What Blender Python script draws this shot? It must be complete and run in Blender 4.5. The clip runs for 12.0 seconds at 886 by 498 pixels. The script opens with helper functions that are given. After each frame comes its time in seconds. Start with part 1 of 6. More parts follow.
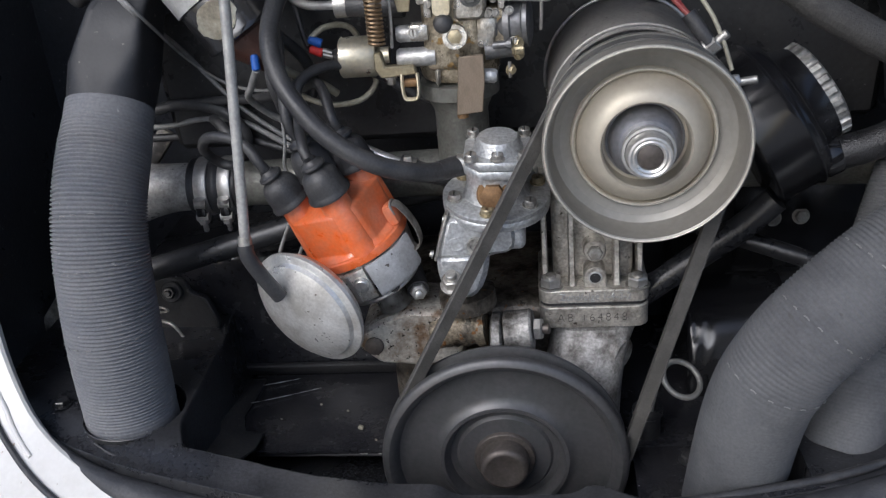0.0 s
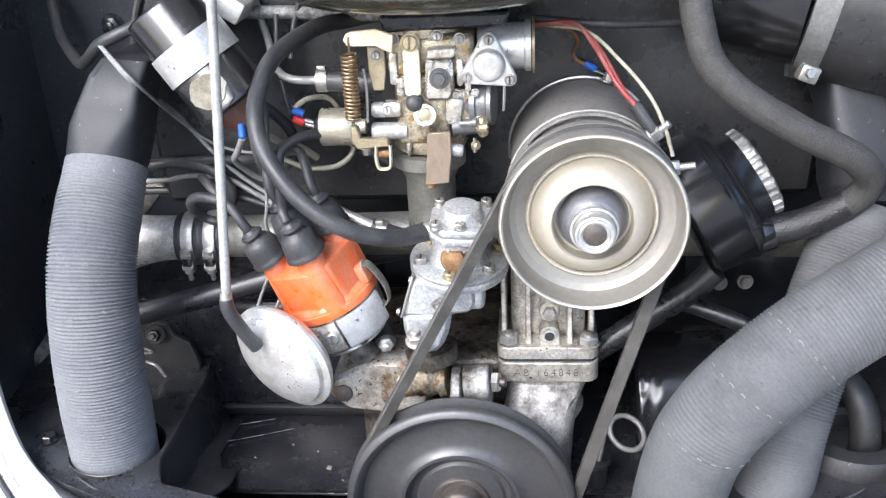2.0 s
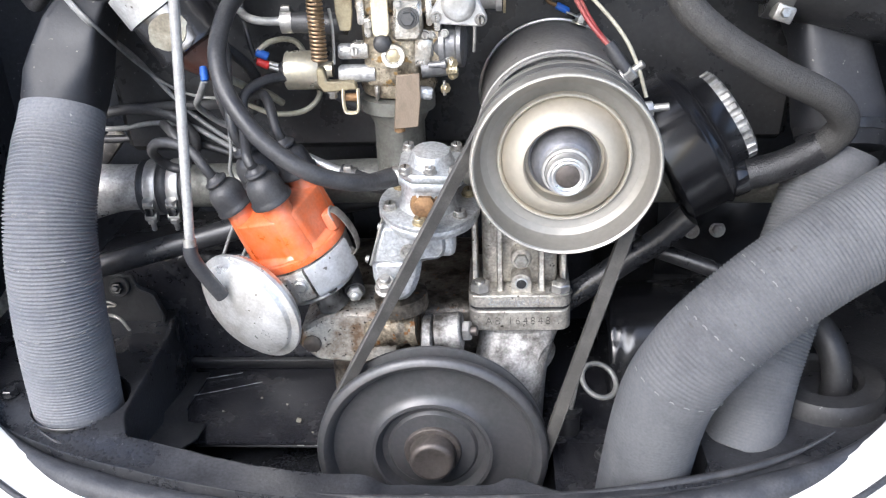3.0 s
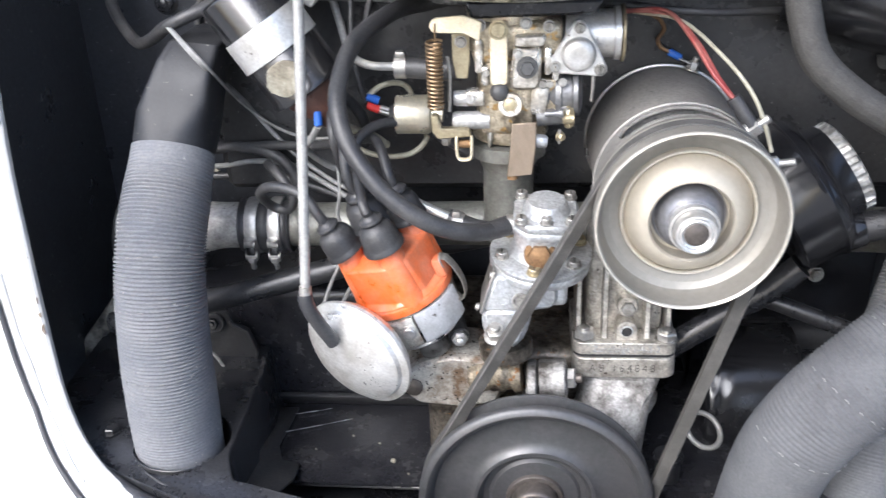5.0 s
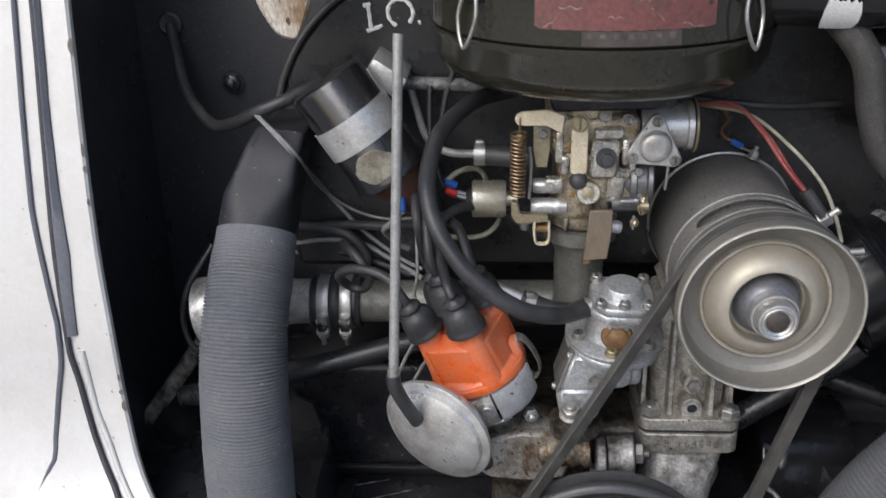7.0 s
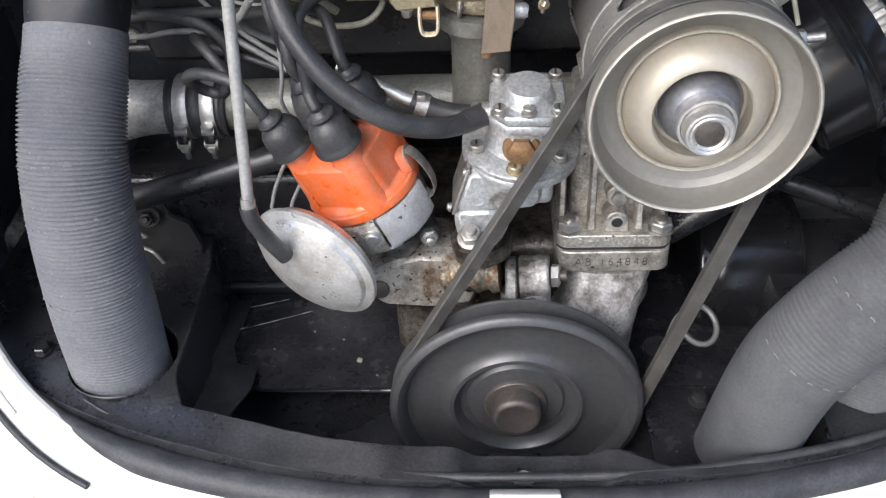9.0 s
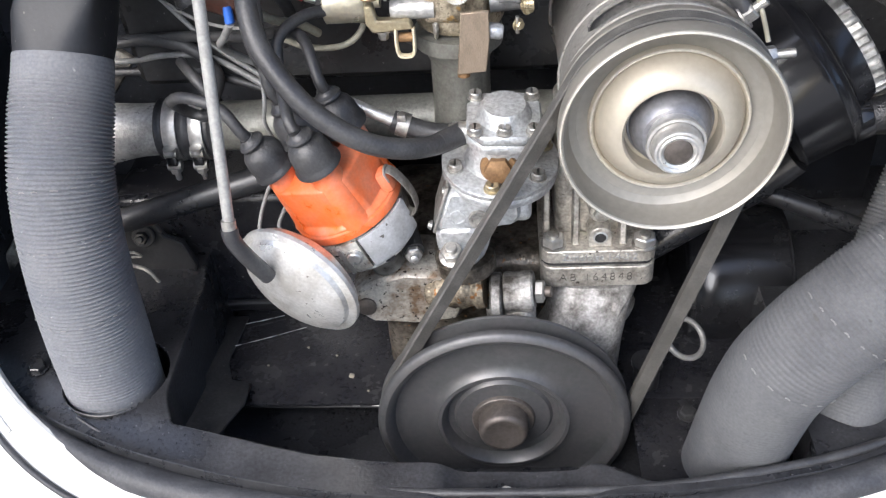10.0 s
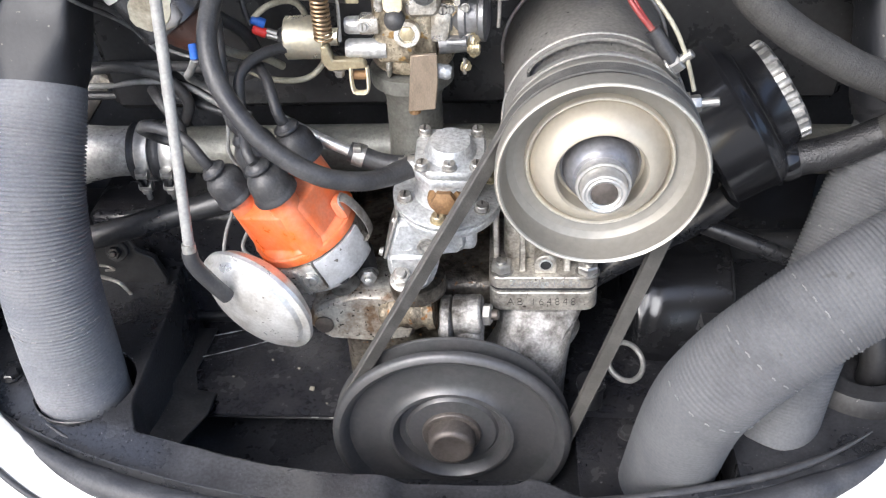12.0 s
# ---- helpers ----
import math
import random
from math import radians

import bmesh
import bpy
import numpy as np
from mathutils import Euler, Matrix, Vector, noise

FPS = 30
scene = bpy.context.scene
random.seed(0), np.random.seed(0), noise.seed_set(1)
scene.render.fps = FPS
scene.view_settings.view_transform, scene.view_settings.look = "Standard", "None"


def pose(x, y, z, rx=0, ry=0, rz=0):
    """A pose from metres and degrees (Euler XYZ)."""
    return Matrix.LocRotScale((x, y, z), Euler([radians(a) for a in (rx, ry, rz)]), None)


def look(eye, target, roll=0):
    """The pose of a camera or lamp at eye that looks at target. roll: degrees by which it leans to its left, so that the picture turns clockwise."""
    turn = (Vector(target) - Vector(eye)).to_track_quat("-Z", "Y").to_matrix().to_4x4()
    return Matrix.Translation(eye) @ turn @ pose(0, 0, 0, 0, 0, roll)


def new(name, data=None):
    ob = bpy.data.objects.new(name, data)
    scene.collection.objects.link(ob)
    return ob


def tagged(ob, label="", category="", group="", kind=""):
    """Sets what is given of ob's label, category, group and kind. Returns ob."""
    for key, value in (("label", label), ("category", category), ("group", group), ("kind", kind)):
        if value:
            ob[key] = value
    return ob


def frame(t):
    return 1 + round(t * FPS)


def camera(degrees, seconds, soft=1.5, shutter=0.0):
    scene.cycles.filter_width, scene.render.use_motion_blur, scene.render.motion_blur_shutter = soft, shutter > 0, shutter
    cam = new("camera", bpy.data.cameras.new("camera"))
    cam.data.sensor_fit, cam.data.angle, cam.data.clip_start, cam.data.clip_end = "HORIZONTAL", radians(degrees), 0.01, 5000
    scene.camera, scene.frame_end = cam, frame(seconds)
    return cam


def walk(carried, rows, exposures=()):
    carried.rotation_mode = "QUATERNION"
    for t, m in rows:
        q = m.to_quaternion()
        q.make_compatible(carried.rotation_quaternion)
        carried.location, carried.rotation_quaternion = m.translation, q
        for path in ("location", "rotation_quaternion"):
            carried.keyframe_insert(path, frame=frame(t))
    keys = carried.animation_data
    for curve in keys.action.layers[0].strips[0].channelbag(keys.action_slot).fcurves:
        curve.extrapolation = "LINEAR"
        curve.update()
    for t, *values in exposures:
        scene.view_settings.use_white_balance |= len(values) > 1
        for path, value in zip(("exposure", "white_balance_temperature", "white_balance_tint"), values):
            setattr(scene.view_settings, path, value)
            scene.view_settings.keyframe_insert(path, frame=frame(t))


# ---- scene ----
# camera: hand held, in front of the open engine bay of an old air-cooled car
cam = camera(50.2, 12.0, soft=1.25, shutter=0.25)
PATH = [
    (0, 0.0372, -0.5579, 0.8191, 64.15, 4.66, 4.72),
    (0.5, 0.0309, -0.5270, 0.7988, 63.40, 3.45, 4.93),
    (1, 0.0437, -0.5245, 0.8013, 63.03, 2.99, 4.53),
    (1.5, 0.0548, -0.5414, 0.8306, 64.15, 2.90, 4.13),
    (2, 0.0589, -0.5987, 0.8640, 65.87, 2.69, 4.73),
    (2.5, 0.0585, -0.5920, 0.8466, 63.59, 2.51, 3.86),
    (4.5, 0.0394, -0.5931, 0.8438, 64.46, 2.01, 2.15),
    (5, -0.0098, -0.5766, 0.8768, 63.78, 1.94, 4.41),
    (5.5, -0.0748, -0.5785, 0.8830, 64.52, 0.40, 4.84),
    (6, -0.1033, -0.5758, 0.8894, 67.33, 0.18, 4.12),
    (6.5, -0.1028, -0.5810, 0.9098, 68.69, 0.87, 3.16),
    (7, -0.0871, -0.5933, 0.9142, 66.51, 1.04, 3.06),
    (7.5, -0.0377, -0.5538, 0.8829, 60.86, 1.52, 1.10),
    (9.5, -0.0126, -0.4570, 0.8889, 51.14, 2.94, 1.69),
    (10, 0.0075, -0.4619, 0.8937, 52.05, 3.66, 2.18),
    (10.5, 0.0237, -0.4645, 0.8999, 52.32, 1.94, 3.38),
    (11, 0.0388, -0.4666, 0.9115, 51.71, 2.62, 3.08),
    (11.5, 0.0403, -0.4747, 0.9156, 52.20, 2.58, 3.10),
    (12, 0.0446, -0.4793, 0.9281, 52.15, 2.60, 3.02),
]
EXPOSURES = [(0.0, 0.17, 5750), (0.5, 1.12, 5700), (1.0, 1.22, 5700), (1.5, 1.42, 5700), (2.0, 1.65, 5750), (2.5, 1.47, 5750), (4.5, 1.44, 5750), (5.0, 1.50, 5800), (5.5, 1.44, 5850), (6.0, 0.88, 5900), (6.5, 0.31, 5900), (7.0, 0.12, 5900), (7.5, 0.18, 5850), (9.5, 1.12, 5950), (10.5, 1.33, 5950), (12.0, 1.45, 5950)]
walk(cam, [(t, pose(x, y, z, rx, ry, rz)) for t, x, y, z, rx, ry, rz in PATH],
     [(t, e, k, 10) for t, e, k in EXPOSURES])

# world and light: bright overcast daylight from behind and above the camera
world = bpy.data.worlds.new("sky")
scene.world = world
world.use_nodes = True
wn = world.node_tree
wbg = wn.nodes["Background"]
sky = wn.nodes.new("ShaderNodeTexSky")
sky.sky_type = "NISHITA"
sky.sun_disc = False
sky.sun_elevation = radians(40)
sky.sun_rotation = radians(213)
sky.dust_density = 4.0
wn.links.new(sky.outputs[0], wbg.inputs[0])
wbg.inputs[1].default_value = 0.15
sun_data = bpy.data.lights.new("sun", "SUN")
sun_data.energy = 1.1
sun_data.angle = radians(35)
sun_data.color = (1.0, 0.985, 0.97)
sun = new("sun", sun_data)
sun.matrix_world = look((-1.4, -2.65, 3.05), (0, 0, 0.5))


# materials
def mat(name, base, rough=0.5, metal=0.0, dirt=None, dirt_amount=0.35, scale=30.0, fine=400.0, bump=0.15, coat=0.0,
        vary=0.15, rough_vary=0.15, stretch=None, specks=None):
    m = bpy.data.materials.new(name)
    m.use_nodes = True
    n, l = m.node_tree.nodes, m.node_tree.links
    b = n["Principled BSDF"]
    tc = n.new("ShaderNodeTexCoord")
    vec = tc.outputs["Object"]
    if stretch:
        mp = n.new("ShaderNodeMapping")
        mp.inputs["Scale"].default_value = stretch
        l.new(vec, mp.inputs[0])
        vec = mp.outputs[0]
    big = n.new("ShaderNodeTexNoise")
    big.inputs["Scale"].default_value = scale
    big.inputs["Detail"].default_value = 6
    big.inputs["Roughness"].default_value = 0.65
    small = n.new("ShaderNodeTexNoise")
    small.inputs["Scale"].default_value = fine
    small.inputs["Detail"].default_value = 3
    l.new(vec, big.inputs["Vector"])
    l.new(vec, small.inputs["Vector"])
    ramp = n.new("ShaderNodeValToRGB")
    ramp.color_ramp.elements[0].position, ramp.color_ramp.elements[1].position = 0.44, 0.64
    l.new(big.outputs[0], ramp.inputs[0])
    fac = n.new("ShaderNodeMath")
    fac.operation = "MULTIPLY"
    fac.inputs[1].default_value = dirt_amount
    l.new(ramp.outputs[0], fac.inputs[0])
    mix = n.new("ShaderNodeMix")
    mix.data_type = "RGBA"
    mix.inputs["A"].default_value = (*base, 1)
    mix.inputs["B"].default_value = (*(dirt or [c * 0.4 for c in base]), 1)
    l.new(fac.outputs[0], mix.inputs["Factor"])
    if specks:
        # scattered flecks: share covered, size, colour
        cover, size, colour = specks
        sp = n.new("ShaderNodeTexNoise")
        sp.inputs["Scale"].default_value = size
        sp.inputs["Detail"].default_value = 2
        l.new(vec, sp.inputs["Vector"])
        sr = n.new("ShaderNodeValToRGB")
        sr.color_ramp.elements[0].position, sr.color_ramp.elements[1].position = 0.74 - cover, 0.78 - cover
        l.new(sp.outputs[0], sr.inputs[0])
        clean = mix
        mix = n.new("ShaderNodeMix")
        mix.data_type = "RGBA"
        mix.inputs["B"].default_value = (*colour, 1)
        l.new(clean.outputs["Result"], mix.inputs["A"])
        l.new(sr.outputs[0], mix.inputs["Factor"])
    hsv = n.new("ShaderNodeHueSaturation")
    val = n.new("ShaderNodeMapRange")
    val.inputs["To Min"].default_value, val.inputs["To Max"].default_value = 1 - vary, 1 + vary
    val.inputs["From Min"].default_value, val.inputs["From Max"].default_value = 0.3, 0.7
    l.new(small.outputs[0], val.inputs["Value"])
    l.new(val.outputs[0], hsv.inputs["Value"])
    l.new(mix.outputs["Result"], hsv.inputs["Color"])
    l.new(hsv.outputs[0], b.inputs["Base Color"])
    rg = n.new("ShaderNodeMapRange")
    rg.inputs["To Min"].default_value = max(0.03, rough - rough_vary)
    rg.inputs["To Max"].default_value = min(1.0, rough + rough_vary)
    rg.inputs["From Min"].default_value, rg.inputs["From Max"].default_value = 0.3, 0.7
    l.new(big.outputs[0], rg.inputs["Value"])
    l.new(rg.outputs[0], b.inputs["Roughness"])
    b.inputs["Metallic"].default_value = metal
    b.inputs["Coat Weight"].default_value = coat
    b.inputs["Coat Roughness"].default_value = 0.15
    if bump:
        bp = n.new("ShaderNodeBump")
        bp.inputs["Strength"].default_value = bump
        bp.inputs["Distance"].default_value = 0.001
        add = n.new("ShaderNodeMath")
        add.operation = "ADD"
        l.new(big.outputs[0], add.inputs[0])
        l.new(small.outputs[0], add.inputs[1])
        l.new(add.outputs[0], bp.inputs["Height"])
        l.new(bp.outputs[0], b.inputs["Normal"])
    return m


M_WHITE = mat("white_body_paint", (0.60, 0.59, 0.565), 0.35, 0, (0.42, 0.39, 0.33), 0.2, 25, 300, 0.05, 0.3, 0.03, 0.08, None, (0.02, 170, (0.30, 0.24, 0.18)))
M_BLACK = mat("black_chassis_paint", (0.016, 0.0165, 0.0185), 0.32, 0, (0.042, 0.041, 0.041), 0.40, 24, 350, 0.2, 0, 0.3, 0.15, None, (0.015, 420, (0.13, 0.125, 0.12)))
M_SHELF = mat("scuffed_dusty_tin", (0.020, 0.0205, 0.023), 0.32, 0, (0.056, 0.056, 0.059), 0.55, 13, 420, 0.25, 0, 0.35, 0.16, None, (0.015, 380, (0.15, 0.148, 0.145)))
M_GLOSS = mat("gloss_black_enamel", (0.010, 0.010, 0.011), 0.16, 0, (0.035, 0.034, 0.032), 0.3, 35, 300, 0.1, 0.3, 0.2, 0.08)
M_OILBLACK = mat("oily_black_tin", (0.015, 0.0152, 0.018), 0.20, 0, (0.04, 0.039, 0.039), 0.35, 34, 300, 0.35, 0, 0.2, 0.14, None, (0.02, 260, (0.15, 0.145, 0.14)))
M_RUBBER = mat("black_rubber", (0.028, 0.028, 0.030), 0.45, 0, (0.075, 0.074, 0.072), 0.45, 50, 600, 0.25, 0, 0.25, 0.12)
M_SEAL = mat("weathered_rubber_seal", (0.028, 0.029, 0.033), 0.55, 0, (0.08, 0.08, 0.082), 0.45, 40, 500, 0.25, 0, 0.25, 0.12)
M_HOSESHADE = mat("shaded_stained_hose", (0.092, 0.094, 0.098), 0.8, 0, (0.060, 0.061, 0.065), 0.6, 26, 500, 0.2, 0, 0.14, 0.1, None, (0.03, 90, (0.062, 0.062, 0.062)))
M_HOSE = mat("grey_paper_hose", (0.140, 0.143, 0.151), 0.8, 0, (0.095, 0.104, 0.122), 0.6, 14, 500, 0.2, 0, 0.14, 0.1, None, (0.015, 240, (0.28, 0.28, 0.27)))
M_CAST = mat("cast_aluminium", (0.46, 0.45, 0.425), 0.40, 0.75, (0.05, 0.042, 0.033), 0.9, 46, 420, 0.8, 0, 0.3, 0.16)
M_RUSTCAST = mat("rust_streaked_casting", (0.26, 0.22, 0.16), 0.5, 0.4, (0.025, 0.016, 0.010), 1.0, 70, 420, 0.8, 0, 0.4, 0.15, None, (0.14, 160, (0.22, 0.10, 0.03)))
M_STAND = mat("pale_pedestal_casting", (0.54, 0.515, 0.465), 0.40, 0.65, (0.12, 0.10, 0.08), 0.65, 60, 420, 0.5, 0, 0.25, 0.15, None, (0.05, 200, (0.06, 0.05, 0.04)))
M_CASTDULL = mat("grimy_cast_aluminium", (0.33, 0.32, 0.305), 0.56, 0.35, (0.045, 0.038, 0.03), 0.95, 40, 420, 0.7, 0, 0.3, 0.15)
M_CASTCLEAN = mat("clean_cast_aluminium", (0.49, 0.505, 0.515), 0.42, 0.6, (0.30, 0.29, 0.27), 0.55, 38, 420, 0.6, 0, 0.25, 0.14)
M_OILY = mat("oily_crankcase", (0.13, 0.115, 0.095), 0.40, 0.5, (0.016, 0.011, 0.007), 1.0, 46, 260, 0.8, 0, 0.4, 0.2, None, (0.08, 210, (0.15, 0.075, 0.028)))
M_SPUN = mat("spun_steel_pulley", (0.435, 0.398, 0.325), 0.46, 0.45, (0.34, 0.30, 0.235), 0.4, 18, 250, 0.05, 0, 0.05, 0.05)
M_FLANGE = mat("grey_worn_flange", (0.265, 0.252, 0.225), 0.46, 0.5, (0.20, 0.19, 0.17), 0.5, 22, 250, 0.05, 0, 0.06, 0.06)
M_CRANK = mat("worn_black_pulley", (0.092, 0.090, 0.092), 0.42, 0.5, (0.052, 0.058, 0.059), 0.5, 25, 300, 0.06, 0, 0.10, 0.08)
M_ZINC = mat("zinc_plated_steel", (0.42, 0.41, 0.385), 0.42, 0.8, (0.14, 0.12, 0.095), 0.6, 90, 600, 0.25, 0, 0.15, 0.12)
M_CAN = mat("brushed_tin", (0.76, 0.755, 0.735), 0.36, 0.7, (0.27, 0.245, 0.20), 0.55, 34, 500, 0.25, 0, 0.1, 0.12, None, (0.035, 190, (0.16, 0.145, 0.12)))
M_BRASS = mat("yellow_passivated_steel", (0.40, 0.345, 0.225), 0.42, 0.6, (0.17, 0.125, 0.07), 0.55, 70, 500, 0.2, 0, 0.15, 0.12)
M_CARB = mat("carburettor_zinc_casting", (0.52, 0.45, 0.33), 0.32, 0.6, (0.030, 0.020, 0.010), 0.95, 40, 500, 0.6, 0, 0.3, 0.15, None, (0.10, 120, (0.36, 0.23, 0.09)))
M_CARBPALE = mat("pale_zinc_casting", (0.74, 0.71, 0.645), 0.32, 0.75, (0.14, 0.105, 0.06), 0.75, 70, 500, 0.5, 0, 0.2, 0.14)
M_OLIVE = mat("dull_olive_casting", (0.165, 0.165, 0.148), 0.48, 0.35, (0.06, 0.055, 0.04), 0.5, 45, 450, 0.35, 0, 0.2, 0.12)
M_RUST = mat("rusty_brown_steel", (0.22, 0.13, 0.06), 0.7, 0.4, (0.08, 0.04, 0.02), 0.5, 60, 500, 0.4, 0, 0.2, 0.1)
M_ORANGE = mat("orange_bakelite", (0.66, 0.125, 0.024), 0.32, 0, (0.50, 0.23, 0.15), 0.6, 26, 400, 0.10, 0.5, 0.08, 0.12)
M_GREYCABLE = mat("grey_braided_cable", (0.22, 0.22, 0.215), 0.55, 0, (0.09, 0.09, 0.085), 0.5, 60, 600, 0.25)
M_WIREWHITE = mat("yellowed_wire", (0.33, 0.31, 0.24), 0.5, 0, (0.11, 0.10, 0.075), 0.5, 60, 600, 0.1)
M_RED = mat("red_insulation", (0.55, 0.03, 0.025), 0.45, 0, None, 0.3, 60, 600, 0.1)
M_REDOLD = mat("faded_red_wire", (0.21, 0.032, 0.030), 0.5, 0, (0.28, 0.15, 0.12), 0.6, 45, 600, 0.1)
M_BLUE = mat("blue_insulation", (0.02, 0.10, 0.42), 0.45, 0, None, 0.3, 60, 600, 0.1)
M_ALU = mat("aluminium_manifold", (0.46, 0.46, 0.45), 0.38, 0.55, (0.12, 0.115, 0.105), 0.7, 50, 420, 0.45, 0, 0.2, 0.15)
M_BRAID = mat("braided_cloth_hose", (0.043, 0.041, 0.038), 0.7, 0, (0.030, 0.029, 0.027), 0.7, 70, 900, 0.5, 0, 0.4, 0.1)
M_LABEL = mat("faded_maroon_label", (0.175, 0.066, 0.060), 0.5, 0, (0.105, 0.058, 0.052), 0.7, 40, 300, 0.3, 0, 0.2, 0.1, None, (0.09, 100, (0.045, 0.035, 0.032)))
M_CHALK = mat("white_paint_pen", (0.7, 0.7, 0.68), 0.7, 0, None, 0.15, 60, 900, 0.1)
M_BELT = mat("fabric_v_belt", (0.040, 0.038, 0.034), 0.65, 0, (0.095, 0.09, 0.082), 0.5, 60, 700, 0.3)
M_BOUNCE = mat("pale_bounce_ground", (0.28, 0.275, 0.26), 0.9, 0, (0.20, 0.195, 0.185), 0.5, 3, 90, 0.5)
M_SHROUD = mat("dull_black_shroud", (0.021, 0.0212, 0.022), 0.30, 0, (0.040, 0.039, 0.038), 0.4, 18, 250, 0.15, 0, 0.25, 0.12, None, (0.02, 380, (0.14, 0.135, 0.13)))
M_BARE = mat("bare_rusty_sheet", (0.58, 0.54, 0.46), 0.5, 0.3, (0.20, 0.115, 0.05), 0.9, 32, 400, 0.4, 0, 0.3, 0.12, (1.6, 1, 0.6), (0.06, 120, (0.10, 0.06, 0.03)))

M_DUCT = mat("dull_black_duct", (0.010, 0.0108, 0.0135), 0.56, 0, (0.030, 0.030, 0.032), 0.5, 30, 400, 0.12, 0, 0.2, 0.10, None, (0.03, 260, (0.16, 0.15, 0.13)))
M_CLEANER = mat("brownish_black_enamel", (0.026, 0.0245, 0.0175), 0.17, 0, (0.045, 0.042, 0.026), 0.4, 9, 300, 0.06, 0.4, 0.15, 0.08)
M_PIPE = mat("dull_grey_pipe", (0.34, 0.335, 0.32), 0.45, 0.3, (0.16, 0.155, 0.145), 0.5, 60, 500, 0.2)
M_MATTBLACK = mat("matt_black_steel", (0.016, 0.016, 0.017), 0.55, 0, (0.038, 0.037, 0.036), 0.5, 30, 350, 0.2, 0, 0.3, 0.12, None, (0.02, 300, (0.12, 0.115, 0.11)))
M_STRIP = mat("grey_lid_seal", (0.10, 0.105, 0.125), 0.5, 0, (0.15, 0.155, 0.17), 0.5, 30, 500, 0.2)
M_WALL = mat("dull_black_bay_wall", (0.033, 0.035, 0.0405), 0.34, 0, (0.040, 0.041, 0.044), 0.4, 14, 300, 0.2, 0, 0.2, 0.12, None, (0.015, 300, (0.14, 0.14, 0.138)))
M_KNURL = mat("dull_knurled_cap", (0.36, 0.355, 0.34), 0.52, 0.5, (0.07, 0.07, 0.066), 0.8, 60, 500, 0.4)
M_CREAM = mat("cream_plated_plate", (0.72, 0.64, 0.47), 0.42, 0.3, (0.48, 0.37, 0.19), 0.4, 60, 500, 0.1)
M_DRUM = mat("smooth_black_enamel", (0.008, 0.0082, 0.0095), 0.23, 0, (0.026, 0.026, 0.027), 0.25, 20, 300, 0.08, 0.15, 0.15, 0.08)
M_WET = mat("oil_soaked_hose", (0.009, 0.009, 0.010), 0.4, 0, (0.02, 0.02, 0.021), 0.5, 60, 700, 0.8, 0, 0.3, 0.15)
M_SLOTSHADE = mat("slot_shade_black", (0.006, 0.006, 0.006), 0.9, 0, None, 0.1)
M_FLAPLIFT = mat("lightened_dusty_tin", (0.030, 0.030, 0.031), 0.45, 0, (0.075, 0.073, 0.07), 0.6, 32, 350, 0.15, 0, 0.3, 0.14, None, (0.04, 380, (0.16, 0.155, 0.145)))
M_DULLWIRE = mat("dull_steel_wire", (0.26, 0.255, 0.24), 0.5, 0.4, (0.08, 0.078, 0.07), 0.5, 60, 500, 0.1)
M_RIM = mat("worn_satin_edge", (0.52, 0.495, 0.43), 0.45, 0.4, (0.5, 0.47, 0.41), 0.4, 40, 300, 0.05)
M_STAIN = mat("stained_pale_casting", (0.68, 0.66, 0.60), 0.42, 0.6, (0.17, 0.09, 0.035), 0.9, 42, 400, 0.4, 0, 0.2, 0.15, None, (0.10, 330, (0.03, 0.024, 0.018)))
M_POLISH = mat("dark_polished_steel", (0.24, 0.24, 0.255), 0.40, 0.7, None, 0.3, 40, 300, 0.04)
M_BRIGHT = mat("bright_steel", (0.56, 0.55, 0.53), 0.38, 0.8, (0.40, 0.37, 0.33), 0.3, 40, 300, 0.05)
M_BROWN = mat("dull_brown_steel", (0.115, 0.100, 0.090), 0.5, 0.6, (0.05, 0.04, 0.03), 0.5, 60, 400, 0.15)
M_DISTRIBUTOR = mat("grimy_distributor_casting", (0.30, 0.29, 0.27), 0.36, 0.5, (0.018, 0.015, 0.012), 1.0, 40, 320, 0.4, 0, 0.3, 0.15)
M_PALEPLATE = mat("pale_grey_plate", (0.50, 0.51, 0.52), 0.42, 0.3, (0.30, 0.295, 0.285), 0.6, 60, 500, 0.15, 0, 0.10, 0.10, None, (0.05, 160, (0.12, 0.11, 0.10)))
M_GENERATOR = mat("dusty_grey_housing", (0.23, 0.222, 0.21), 0.45, 0.4, (0.33, 0.315, 0.29), 0.6, 34, 400, 0.35, 0, 0.2, 0.15, None, (0.04, 300, (0.04, 0.037, 0.033)))


# mesh helpers
def axes(o, z, x=(1, 0, 0)):
    """Frame at o whose z axis points along z, x roughly along x."""
    z = Vector(z).normalized()
    x = Vector(x)
    y = z.cross(x)
    if y.length < 1e-5:
        y = z.cross(Vector((0, 1, 0)))
    y.normalize()
    x = y.cross(z)
    m = Matrix((x, y, z)).transposed().to_4x4()
    m.translation = Vector(o)
    return m


def add_grid(bm, rings, close_u=True, cap0=False, cap1=False):
    vs = [[bm.verts.new(p) for p in ring] for ring in rings]
    k = len(rings[0])
    for a, b in zip(vs, vs[1:]):
        for i in range(k if close_u else k - 1):
            j = (i + 1) % k
            try:
                bm.faces.new((a[i], a[j], b[j], b[i]))
            except ValueError:
                pass
    if cap0:
        bm.faces.new(list(reversed(vs[0])))
    if cap1:
        bm.faces.new(vs[-1])


